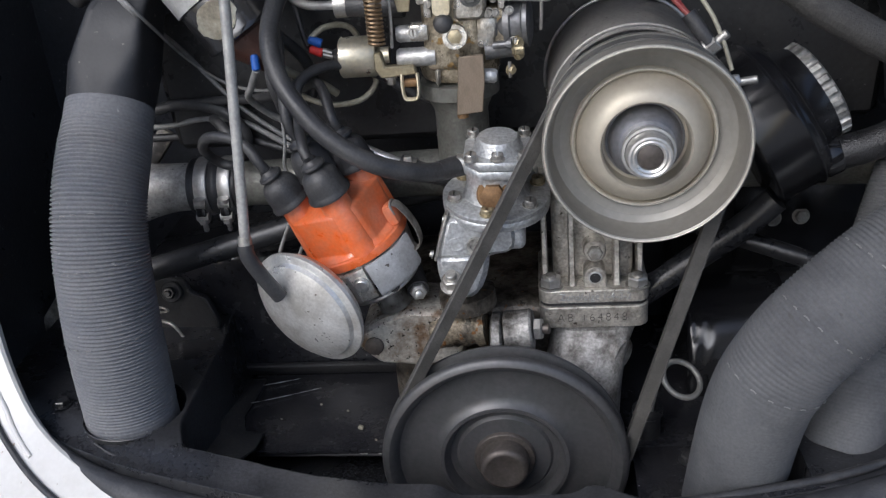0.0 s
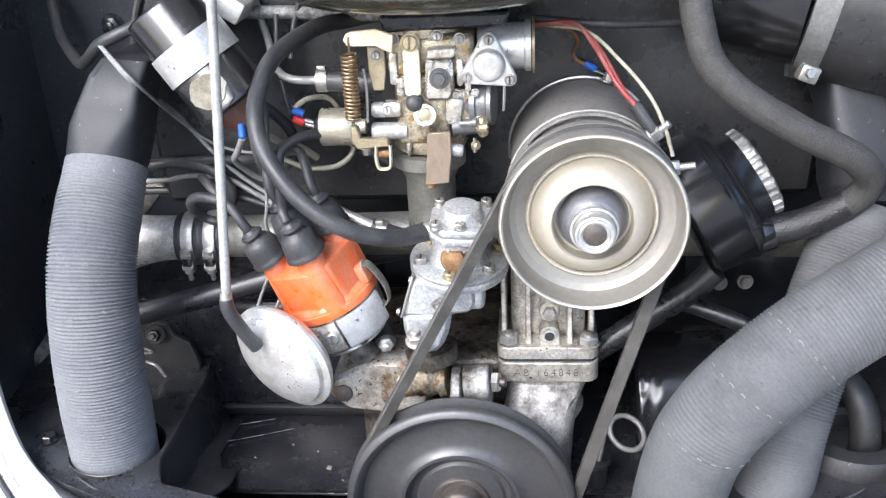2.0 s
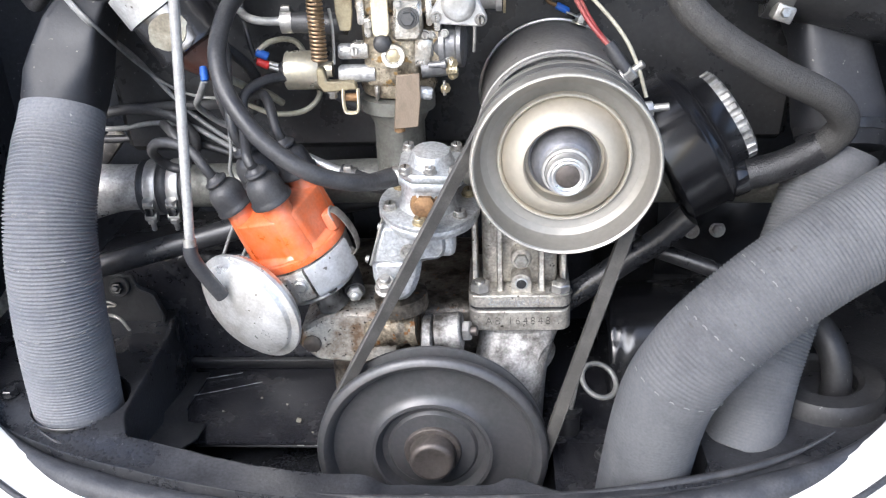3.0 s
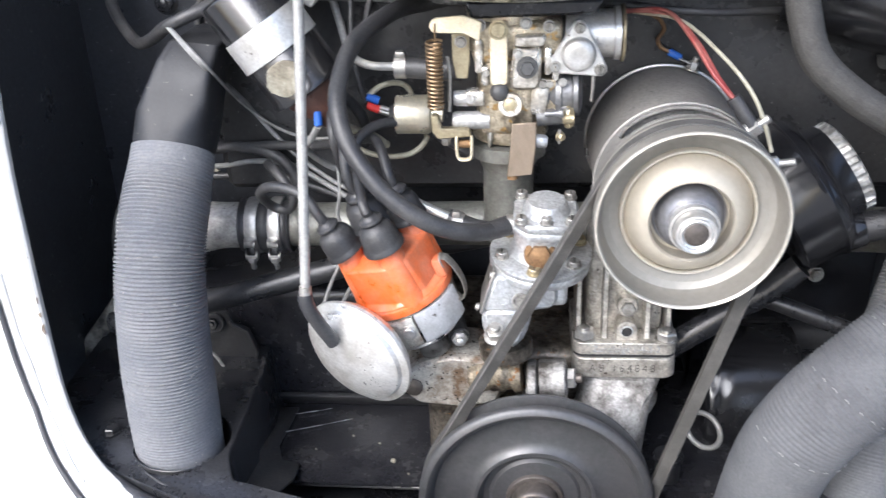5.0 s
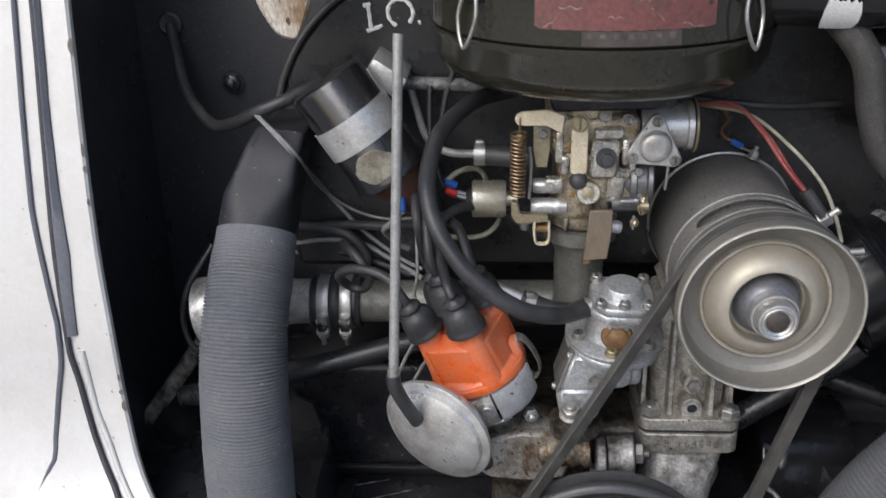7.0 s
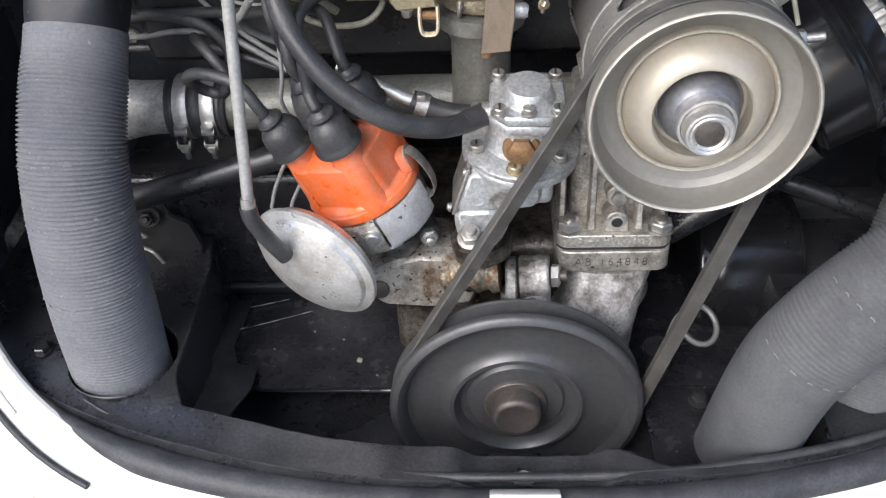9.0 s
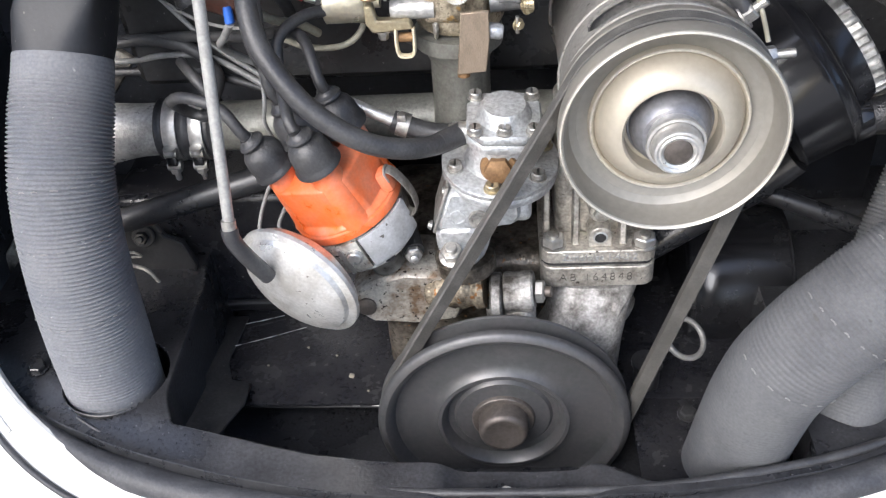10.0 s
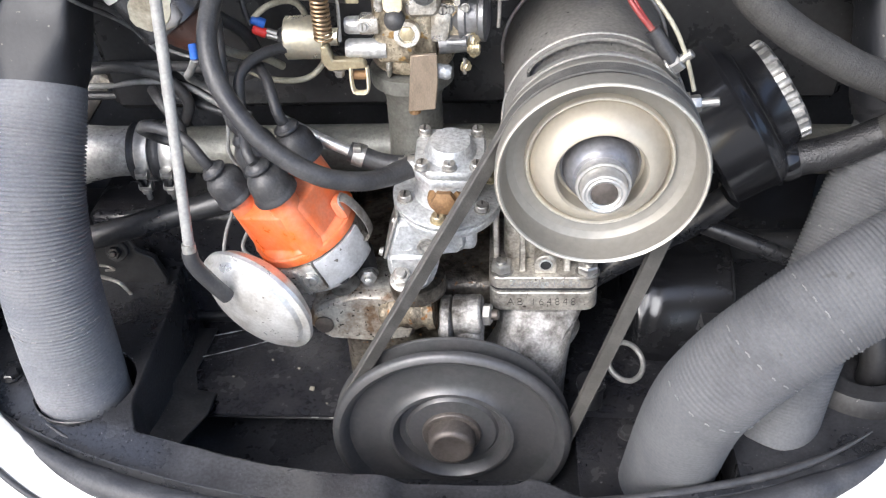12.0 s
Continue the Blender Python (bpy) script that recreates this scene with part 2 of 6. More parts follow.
def lathe(bm, prof, m, seg=48, cap0=True, cap1=True, flute=None):
    """Turned body: prof is (height along z, radius) from one end to the other."""
    rings = []
    for h, r in prof:
        ring = []
        for i in range(seg):
            a = 2 * math.pi * i / seg
            rr = max(r, 1e-5) * (flute(a, h) if flute else 1)
            ring.append(m @ Vector((rr * math.cos(a), rr * math.sin(a), h)))
        rings.append(ring)
    add_grid(bm, rings, True, cap0, cap1)
    return bm


def smooth_path(pts, step=0.004):
    """Points along a smooth curve through pts."""
    P = [Vector(p) for p in pts]
    P = [2 * P[0] - P[1]] + P + [2 * P[-1] - P[-2]]
    out = []
    for i in range(1, len(P) - 2):
        p0, p1, p2, p3 = P[i - 1:i + 3]
        n = max(2, int((p2 - p1).length / step))
        for k in range(n):
            t = k / n
            out.append(0.5 * (2 * p1 + (p2 - p0) * t + (2 * p0 - 5 * p1 + 4 * p2 - p3) * t * t + (3 * p1 - p0 - 3 * p2 + p3) * t ** 3))
    out.append(P[-2])
    return out


def sweep(bm, pts, r, seg=12, step=0.004, caps=True, flat=1.0, up=None):
    """Tube through pts; r is a radius or a function of the length so far and the whole length."""
    path = smooth_path(pts, step) if step else [Vector(p) for p in pts]
    tang = [(path[min(i + 1, len(path) - 1)] - path[max(i - 1, 0)]).normalized() for i in range(len(path))]
    side = Vector(up) if up else (Vector((0, 0, 1)) if abs(tang[0].z) < 0.9 else Vector((0, 1, 0)))
    total = sum((b - a).length for a, b in zip(path, path[1:]))
    s, rings = 0.0, []
    for i, p in enumerate(path):
        if i:
            s += (p - path[i - 1]).length
        side = (side - tang[i] * side.dot(tang[i])).normalized()
        other = tang[i].cross(side)
        rr = r(s, total) if callable(r) else r
        rings.append([p + rr * (math.cos(2 * math.pi * k / seg) * side + flat * math.sin(2 * math.pi * k / seg) * other) for k in range(seg)])
    add_grid(bm, rings, True, caps, caps)
    return bm


def rbox(bm, size, m, bevel=0.002, seg=2):
    """Box with rounded edges."""
    t = bmesh.new()
    bmesh.ops.create_cube(t, size=1)
    bmesh.ops.scale(t, vec=size, verts=t.verts)
    if bevel:
        bmesh.ops.bevel(t, geom=list(t.edges), offset=min(bevel, min(size) * 0.45), segments=seg, affect="EDGES", profile=0.5)
    bmesh.ops.transform(t, matrix=m, verts=t.verts)
    me = bpy.data.meshes.new("tmp")
    t.to_mesh(me)
    t.free()
    bm.from_mesh(me)
    bpy.data.meshes.remove(me)
    return bm


def prism(bm, poly, depth, m, bevel=0.001):
    """Plate: an outline in x and y, extruded by depth along z."""
    t = bmesh.new()
    vs = [t.verts.new((x, y, 0)) for x, y in poly]
    f = t.faces.new(vs)
    e = bmesh.ops.extrude_face_region(t, geom=[f])
    bmesh.ops.translate(t, vec=(0, 0, depth), verts=[v for v in e["geom"] if isinstance(v, bmesh.types.BMVert)])
    bmesh.ops.recalc_face_normals(t, faces=t.faces)
    if bevel:
        bmesh.ops.bevel(t, geom=list(t.edges), offset=bevel, segments=1, affect="EDGES")
    bmesh.ops.transform(t, matrix=m, verts=t.verts)
    me = bpy.data.meshes.new("tmp")
    t.to_mesh(me)
    t.free()
    bm.from_mesh(me)
    bpy.data.meshes.remove(me)
    return bm


def rounded(w, h, r, n=5):
    out = []
    for cx, cy, a0 in ((w / 2 - r, h / 2 - r, 0), (-w / 2 + r, h / 2 - r, 90), (-w / 2 + r, -h / 2 + r, 180), (w / 2 - r, -h / 2 + r, 270)):
        for k in range(n + 1):
            a = radians(a0 + 90 * k / n)
            out.append((cx + r * math.cos(a), cy + r * math.sin(a)))
    return out


def circle(r, n=32, cx=0, cy=0):
    return [(cx + r * math.cos(2 * math.pi * k / n), cy + r * math.sin(2 * math.pi * k / n)) for k in range(n)]


def FRONT_Y(y):
    """Frame for an outline in x and z whose near face lies at y."""
    return Matrix(((1, 0, 0, 0), (0, 0, 1, y), (0, 1, 0, 0), (0, 0, 0, 1)))


def finish(name, bm, material, sharp=40):
    bmesh.ops.recalc_face_normals(bm, faces=bm.faces)
    me = bpy.data.meshes.new(name)
    bm.to_mesh(me)
    bm.free()
    me.materials.append(material)
    me.shade_smooth()
    me.set_sharp_from_angle(angle=radians(sharp))
    return me


def thing(name, base, label, category, group="", kind=""):
    ob = new(name)
    ob.location = base
    ob.empty_display_size = 0.02
    return tagged(ob, label, category, group, kind)


def part(name, bm, material, parent, label="", sharp=40):
    """One mesh under a thing or a part, given in world metres."""
    ob = new(name, finish(name, bm, material, sharp))
    ob.parent = parent
    ob.matrix_parent_inverse = Matrix.Translation(-parent.location)
    if label:
        tagged(ob, label)
    return ob


def solo(name, bm, material, label, category, group="", kind="", sharp=40):
    """A thing of one mesh."""
    return tagged(new(name, finish(name, bm, material, sharp)), label, category, group, kind)


def hexbolt(bm, o, axis, r=0.006, h=0.005, washer=True, stud=0.0):
    m = axes(o, axis)
    if washer:
        lathe(bm, [(0, r * 1.45), (0.0012, r * 1.45)], m, 20)
    lathe(bm, [(0.0012, r * 1.1), (h, r * 1.1), (h + 0.0008, r * 0.95)], m, 6)
    if stud:
        lathe(bm, [(h, r * 0.55), (h + stud, r * 0.55), (h + stud + 0.0006, r * 0.42)], m, 14)
    return bm


def screw(bm, o, axis, r=0.004, h=0.003):
    """Slotted cheese-head screw with a lock washer."""
    m = axes(o, axis)
    lathe(bm, [(0, r * 1.25), (0.001, r * 1.25), (0.001, r), (h, r), (h + 0.0006, r * 0.85)], m, 18, True, False)
    for s in (-1, 1):
        pts = [(s * r * 0.16, -r * 0.8), (s * r * 0.16, r * 0.8)] + [(s * r * 0.85 * math.cos(a), r * 0.85 * math.sin(a)) for a in (radians(60), radians(30), 0, radians(-30), radians(-60))]
        prism(bm, pts if s > 0 else pts, 0.0008, m @ Matrix.Translation((0, 0, h - 0.0004)), 0)
    return bm


BM = bmesh.new

# ---- the ground and the car round the bay ----
bm = BM()
rbox(bm, (60, 60, 0.1), Matrix.Translation((0, 0, -0.05)), 0)
solo("ground", bm, M_BOUNCE, "unseen ground under the car, paled to bounce fill light", "ground", kind="structure")

LIP_Z = 0.40
HOLE = Vector((-0.2768, 0.0098))


def lip_y(x):
    """Rear edge of the engine tin, a flat curve bowed towards the viewer."""
    return -0.076 + 0.100 * min(1.15, max(0.0, (abs(x) - 0.02) / 0.355)) ** 2.6


M_CHIP = mat("chipped_edge", (0.10, 0.075, 0.055), 0.7, 0.2, (0.32, 0.28, 0.23), 0.6, 90, 500, 0.3)
RIM_SIDE = [(0.398, 0.20, 1.04), (0.410, 0.135, 0.86), (0.405, 0.10, 0.751), (0.396, 0.066, 0.64), (0.387, 0.046, 0.565), (0.380, 0.033, 0.505),
            (0.366, 0.012, 0.455), (0.338, -0.016, 0.423), (0.290, -0.047, 0.405), (0.222, -0.072, 0.396), (0.114, -0.091, 0.391)]
rim = smooth_path([(-x, y, z) for x, y, z in RIM_SIDE] + [(0, -0.097, 0.391)] + list(reversed(RIM_SIDE)), 0.012)
car = thing("car_body", (0, -0.09, 0), "white rear body of an old car round its open bay", "car")


def rim_frame(i):
    t = (rim[min(i + 1, len(rim) - 1)] - rim[max(i - 1, 0)]).normalized()
    k = min(1.0, max(0.0, (rim[i].z - 0.40) / 0.15))
    rear = Vector((0, -0.62 - 0.38 * k, 0.78 - 0.53 * k)).normalized()
    rear = (rear - t * rear.dot(t)).normalized()
    out = t.cross(rear).normalized()
    if out.dot(rim[i] - Vector((0, 0.3, 0.75))) < 0:
        out = -out
    return out, rear


def rim_strip(bm, section, keep=lambda p: True):
    rings = []
    for i, p in enumerate(rim):
        if not keep(p):
            continue
        out, rear = rim_frame(i)
        rings.append([p + out * a + rear * b for a, b in section])
    add_grid(bm, rings, True, True, True)
    return bm


bm = BM()
rim_strip(bm, [(0.0, -0.004), (0.0, 0.001), (0.002, 0.003), (0.045, 0.004), (0.09, 0.008), (0.15, 0.002), (0.26, -0.07), (0.42, -0.20), (0.42, -0.21), (0.20, -0.05), (0.02, -0.006)])
panel = part("quarter_panel", bm, M_WHITE, car, "chipped white painted sheet metal round the opening")


def rim_line(side, table, lift):
    """Points along one side of the rim, table being height and distance from the rim's edge."""
    out = []
    for i, p in enumerate(rim):
        if p.x * side > 0 and table[-1][0] <= p.z <= table[0][0] and p.y > -0.06:
            o, r = rim_frame(i)
            out.append(p + o * float(np.interp(p.z, [h for h, _ in reversed(table)], [d for _, d in reversed(table)])) + r * lift)
    return sorted(out, key=lambda q: -q.z)


def rim_ribbon(bm, side, table, lift):
    """Flat rubber band along the rim: height, outer and inner distance from the edge."""
    hs = [h for h, _, _ in reversed(table)]
    rings = []
    for i, p in enumerate(rim):
        if p.x * side > 0 and table[-1][0] <= p.z <= table[0][0]:
            o, r = rim_frame(i)
            a0, a1 = (float(np.interp(p.z, hs, [row[k] for row in reversed(table)])) for k in (1, 2))
            rings.append([p + o * a0 + r * 0.003, p + o * (a0 - 0.0006) + r * lift, p + o * (0.55 * a0 + 0.45 * a1) + r * (lift + 0.0012), p + o * (a1 + 0.0004) + r * (lift - 0.001), p + o * a1 + r * 0.003])
    add_grid(bm, rings, True, True, True)


for side in (-1, 1):
    bm = BM()
    rim_ribbon(bm, side, [(0.97, 0.0255, 0.0195), (0.80, 0.0262, 0.0200), (0.74, 0.0280, 0.0220), (0.674, 0.0306, 0.0222), (0.625, 0.0330, 0.0210), (0.599, 0.0352, 0.0238), (0.552, 0.0366, 0.0272)], 0.0066)
    part("weatherstrip", bm, M_STRIP, panel, "wide grey weathered rubber lid seal")
    bm = BM()
    sweep(bm, rim_line(side, [(0.97, 0.0250), (0.80, 0.0257), (0.70, 0.0290), (0.625, 0.0322), (0.552, 0.0350), (0.528, 0.0315), (0.491, 0.0285), (0.455, 0.0235), (0.423, 0.0252), (0.395, 0.030)], 0.0052), 0.0024, 10, 0.01)
    part("weatherstrip", bm, M_SEAL, panel, "dark thin rubber cord of the lid seal")
    bm = BM()
    sweep(bm, rim_line(side, [(0.97, 0.0385), (0.807, 0.0400), (0.745, 0.0427), (0.66, 0.0455), (0.612, 0.0425), (0.576, 0.0408), (0.545, 0.0430), (0.505, 0.0553), (0.478, 0.0640), (0.466, 0.0800), (0.445, 0.1013), (0.41, 0.13)], 0.0050), 0.0022, 8, 0.01)
    part("gap_strip", bm, M_STRIP, panel, "thin dark line of the panel gap")
    bm = BM()
    sweep(bm, rim_line(side, [(0.552, 0.0262), (0.505, 0.0232), (0.478, 0.0180), (0.437, 0.0145), (0.417, 0.0186)], 0.0035), lambda q, t: 0.0030 - 0.0012 * q / t, 10, 0.01)
    part("fold", bm, M_WHITE, panel)
# paint chipped off along the inner edge
chips = random.Random(11)
for i in range(6, len(rim) - 6):
    if rim[i].z < 0.47 or chips.random() < 0.86:
        continue
    o, r = rim_frame(i)
    t = (rim[i + 1] - rim[i - 1]).normalized()
    m = Matrix((t, o, r)).transposed().to_4x4()
    m.translation = rim[i] + r * 0.0031
    L, Wd = 0.002 + 0.005 * chips.random(), 0.0010 + 0.0016 * chips.random()
    poly = [(L * math.cos(a) * (0.7 + 0.5 * chips.random()), max(-0.0006, Wd * math.sin(a) * (0.6 + 0.6 * chips.random()))) for a in [2 * math.pi * k / 9 for k in range(9)]]
    bm = BM()
    prism(bm, [(x, y + 0.0008) for x, y in poly], 0.0004, m, 0)
    part("paint_chip", bm, M_CHIP, panel)
# bare hinge tongue hanging into the bay
bm = BM()
prism(bm, [(-0.276, 0.88), (-0.270, 0.833), (-0.259, 0.802), (-0.251, 0.788), (-0.246, 0.783), (-0.236, 0.780), (-0.231, 0.783), (-0.223, 0.803), (-0.215, 0.833), (-0.213, 0.88)], 0.010, Matrix(((1, 0, 0, 0), (0, 0, 1, 0.095), (0, 1, 0, 0), (0, 0, 0, 1))), 0.002)
part("hinge_tongue", bm, M_BARE, car, "bare rust-streaked sheet tongue")

# raised lid over the opening, out of sight above
bm = BM()
rbox(bm, (0.84, 0.74, 0.025), pose(0, -0.12, 1.275, -31, 0, 0), 0.01)
part("lid", bm, M_WHITE, car, "raised white engine lid")

# inner walls of the bay
bm = BM()
rbox(bm, (0.90, 0.012, 0.78), Matrix.Translation((0, 0.288, 0.66)), 0.002)
part("firewall", bm, M_WALL, car, "black painted sheet firewall with scuffs")
for s in (-1, 1):
    bm = BM()
    prism(bm, [(0.05, 0.28), (0.295, 0.28), (0.295, 1.05), (0.215, 1.05), (0.12, 0.75), (0.05, 0.50)], 0.006, Matrix(((0, 0, 1, s * 0.425 - 0.003), (1, 0, 0, 0), (0, 1, 0, 0), (0, 0, 0, 1))) @ Matrix.Translation((0, 0, 0)), 0.001)
    part("side_wall", bm, M_WALL, car)
bm = BM()
rbox(bm, (0.86, 0.12, 0.01), Matrix.Translation((0, 0.24, 1.045)), 0.002)
part("roof_panel", bm, M_BLACK, car)

# ---- engine tin ----
tin = thing("engine_tin", (0, -0.05, 0.36), "black painted sheet metal tin round the engine, dusty and oily", "engine tin")


def ease(t):
    t = min(1.0, max(0.0, t))
    return t * t * (3 - 2 * t)


def tin_height(x, d, y):
    """Height of the pressed sheet: rear lip, raised shelves at both sides and the well between."""
    floor = 0.316
    notch = 0.010 * (1 / (1 + math.exp(-(x + 0.035) * 300)) - 1 / (1 + math.exp(-(x - 0.055) * 300)))
    rise = 0.0175 * (0.55 + 0.45 * ease(d / 0.035)) * ease((-0.060 - x) / 0.17)
    width = 0.037 - 0.020 * ease((x - 0.055) / 0.05)
    lip = floor + (LIP_Z + 0.001 + rise - notch - floor) * ease((width - d) / 0.010)
    edge = -0.228 + 0.014 * ease((0.0 - y) / 0.05) - 0.006 * ease((y - 0.10) / 0.05)
    left = floor + (LIP_Z + 0.001 + rise - floor) * ease((edge + 0.002 - x) / 0.010)
    right = floor + (LIP_Z + 0.001 - floor) * ease((x - 0.186) / 0.016) * max(ease((math.hypot(x - 0.165, y + 0.020) - 0.038) / 0.006), ease((x - 0.197) / 0.005))
    dents = 0.0008 * noise.noise(Vector((x * 40, y * 40, 0)))
    return max(lip, left, right) + dents


bm = BM()
NY = 170
xs = [-0.405 + 0.004 * k for k in range(41)] + [-0.2442 + 0.0008 * k for k in range(50)] + [-0.2042 + 0.0035 * k for k in range(175)]
NX = len(xs) - 1
rows_v = []
for i in range(NX + 1):
    x = xs[i]
    y0 = lip_y(x) - 0.010
    col = []
    for j in range(NY + 1):
        f = j / NY
        y = y0 + (0.275 - y0) * (0.45 * f + 0.55 * f * f)
        col.append(bm.verts.new((x, y, tin_height(x, y - y0, y))))
    rows_v.append(col)
for i in range(NX):
    for j in range(NY):
        q = (rows_v[i][j], rows_v[i + 1][j], rows_v[i + 1][j + 1], rows_v[i][j + 1])
        c = sum((v.co for v in q), Vector()) / 4
        if (c.xy - HOLE).length > 0.0380:
            bm.faces.new(q)
part("pressed_sheet", bm, M_SHELF, tin, "black pressed tin with rear lip and raised shelf", sharp=60)
bm = BM()
rings = []
for i in range(121):
    x = -0.40 + 0.80 * i / 120
    y, z = lip_y(x) - 0.010, tin_height(x, 0, 0)
    rings.append([Vector((x, y, z + 0.0004)), Vector((x, y - 0.0007, z + 0.0001)), Vector((x, y - 0.0012, z - 0.0012)), Vector((x, y - 0.0016, z - 0.045)), Vector((x, y, z - 0.045))])
add_grid(bm, rings, True, True, True)
part("turned_edge", bm, M_BLACK, tin)
bm = BM()
lathe(bm, [(-0.10, 0.0374), (-0.003, 0.0376), (-0.0014, 0.0379), (-0.0008, 0.0385), (-0.0014, 0.0390)], axes((HOLE.x, HOLE.y, 0.4188), (0, 0, 1)), 64, True, False)
part("hole_collar", bm, M_BLACK, tin)
bm = BM()
rbox(bm, (0.44, 0.20, 0.004), Matrix.Translation((-0.01, 0.139, 0.352)), 0.001)
part("lower_tin", bm, M_OILBLACK, tin, "oily black lower tin")
bm = BM()
rbox(bm, (0.100, 0.086, 0.004), Matrix.Translation((0.146, -0.004, 0.3515)), 0.001)
part("lower_tin", bm, M_OILBLACK, tin)
bm = BM()
sweep(bm, [(-0.205, 0.044, 0.3465), (-0.12, 0.041, 0.3480), (-0.05, 0.039, 0.3480)], lambda q, t: 0.0014 + 0.0003 * noise.noise(Vector((q * 120, 0, 2))), 12)
part("folded_edge", bm, M_MATTBLACK, tin)
bm = BM()
for a0, a1 in ((0.088, 0.094), (0.103, 0.113), (0.118, 0.150)):
    sweep(bm, [(-0.205 + q, 0.0395 - 0.03 * (q - 0.1), 0.3498) for q in (a0, (a0 + a1) / 2, a1)], lambda q, t: 0.0005 + 0.0003 * noise.noise(Vector((q * 700, a0 * 90, 1))), 6, 0.001)
part("glint_spots", bm, M_ZINC, tin, "bright spots painting the fold's dotted highlight")
bm = BM()
prism(bm, [(-0.245, 0.14), (-0.218, 0.14), (-0.224, 0.085), (-0.217, 0.064), (-0.200, 0.060), (-0.198, 0.03), (-0.206, -0.035), (-0.245, -0.035)], 0.003, Matrix.Translation((0, 0, 0.354)), 0.0008)
for v in bm.verts:
    v.co.z += 0.40 * max(0.0, 0.05 - v.co.y)
part("flap", bm, M_FLAPLIFT, tin, "notched black tin flap")
bm = BM()
inset = []
for i, p in enumerate(rim):
    if p.z < 0.424:
        o, r = rim_frame(i)
        inset.append(p + o * 0.0015 - r * 0.003)
sweep(bm, inset, lambda s, t: 0.0115 * min(1.0, 0.10 + 6 * min(s, t - s) / t), 14, 0.012)
seal = thing("rubber_seal", (0, -0.09, 0.38), "dark rubber seal between the tin and the white apron", "rubber seal")
part("bulb", bm, M_SEAL, seal)
bm = BM()
inner = []
for i, p in enumerate(rim):
    if p.z < 0.410:
        o, r = rim_frame(i)
        inner.append(p - o * 0.0165 - r * 0.0035)
sweep(bm, inner, lambda s, t: 0.0032 * min(1.0, 0.2 + 8 * min(s, t - s) / t), 10, 0.012)
part("inner_lip", bm, M_RUBBER, seal, "black inner lip of the seal")

# bare edges where the lower tins meet
for pts in ([(-0.236, 0.126, 0.3568), (-0.215, 0.131, 0.3562), (-0.187, 0.140, 0.3558)], [(-0.227, 0.101, 0.3566), (-0.200, 0.111, 0.3560), (-0.165, 0.125, 0.3556)]):
    bm = BM()
    sweep(bm, pts, lambda s, t: 0.00024 + 0.00020 * math.sin(s * 331) * math.sin(s * 127), 6, 0.002)
    part("bare_edge", bm, M_CAN, tin, "thin bright worn edge")
# clip in the middle of the lip and the white catch plate below it
clip = thing("tin_clip", (0.002, -0.078, 0.39), "small dark clip bolted to the lip of the tin", "clip")
bm = BM()
rbox(bm, (0.013, 0.012, 0.004), pose(0.002, -0.080, 0.3945, -20), 0.001)
part("tab", bm, M_BLACK, clip)
bm = BM()
hexbolt(bm, (0.002, -0.080, 0.3960), (0, -0.35, 0.94), 0.0030, 0.003)
part("bolt", bm, M_ZINC, clip)
bm = BM()
rbox(bm, (0.044, 0.014, 0.006), pose(0.002, -0.0975, 0.4000, -38), 0.0015)
part("catch_plate", bm, M_WHITE, car, "white painted lid catch plate")

# ---- crankcase ----
case = thing("crankcase", (0.0, 0.1, 0.36), "oily cast aluminium engine crankcase with rust-brown stains", "engine block")
bm = BM()
rbox(bm, (0.174, 0.14, 0.15), Matrix.Translation((-0.003, 0.15, 0.385)), 0.012, 3)
part("block", bm, M_OILY, case)
bm = BM()
prism(bm, rounded(0.0810, 0.075, 0.010), 0.0175, Matrix.Translation((0.0705, 0.098, 0.4483)), 0.0007)
part("number_flange", bm, M_STAND, case, "pale machined flange with stamped number")
bm = BM()
loft_rings = []
for z, w, h, cx, cy in ((0.4505, 0.036, 0.034, 0.071, 0.098), (0.443, 0.034, 0.032, 0.071, 0.096), (0.432, 0.031, 0.036, 0.068, 0.090), (0.415, 0.030, 0.040, 0.064, 0.085), (0.395, 0.034, 0.040, 0.058, 0.085), (0.36, 0.04, 0.04, 0.05, 0.085), (0.33, 0.04, 0.04, 0.05, 0.085)):
    ring = []
    for k in range(40):
        a = 2 * math.pi * k / 40
        c, sn = math.cos(a), math.sin(a)
        ring.append(Vector((cx + w * math.copysign(abs(c) ** 0.6, c), cy + h * math.copysign(abs(sn) ** 0.6, sn), z)))
    loft_rings.append(ring)
add_grid(bm, loft_rings, True, True, True)
lathe(bm, [(0, 0.016), (0.018, 0.015), (0.022, 0.012)], axes((0.075, 0.075, 0.425), (0.75, -0.6, -0.1)), 24)
lathe(bm, [(0, 0.012), (0.03, 0.011)], axes((0.050, 0.075, 0.420), (-0.2, -0.9, -0.3)), 24)
part("neck", bm, M_CASTDULL, case)
bm = BM()
sweep(bm, [(-0.048, 0.058, 0.452), (-0.030, 0.052, 0.456), (-0.010, 0.050, 0.458)], lambda q, t: 0.0135 + 0.0022 * noise.noise(Vector((q * 180, 0, 5))), 24, 0.002)
for v in bm.verts:
    v.co += 0.0012 * noise.noise_vector(v.co * 260)
part("oil_gallery", bm, M_RUSTCAST, case, "rough rust-streaked cast boss")
bm = BM()
lathe(bm, [(0, 0.0165), (0.0015, 0.0190), (0.0070, 0.0190), (0.0085, 0.0165)], axes((-0.006, 0.048, 0.4500), (1, -0.05, 0.02)), 32)
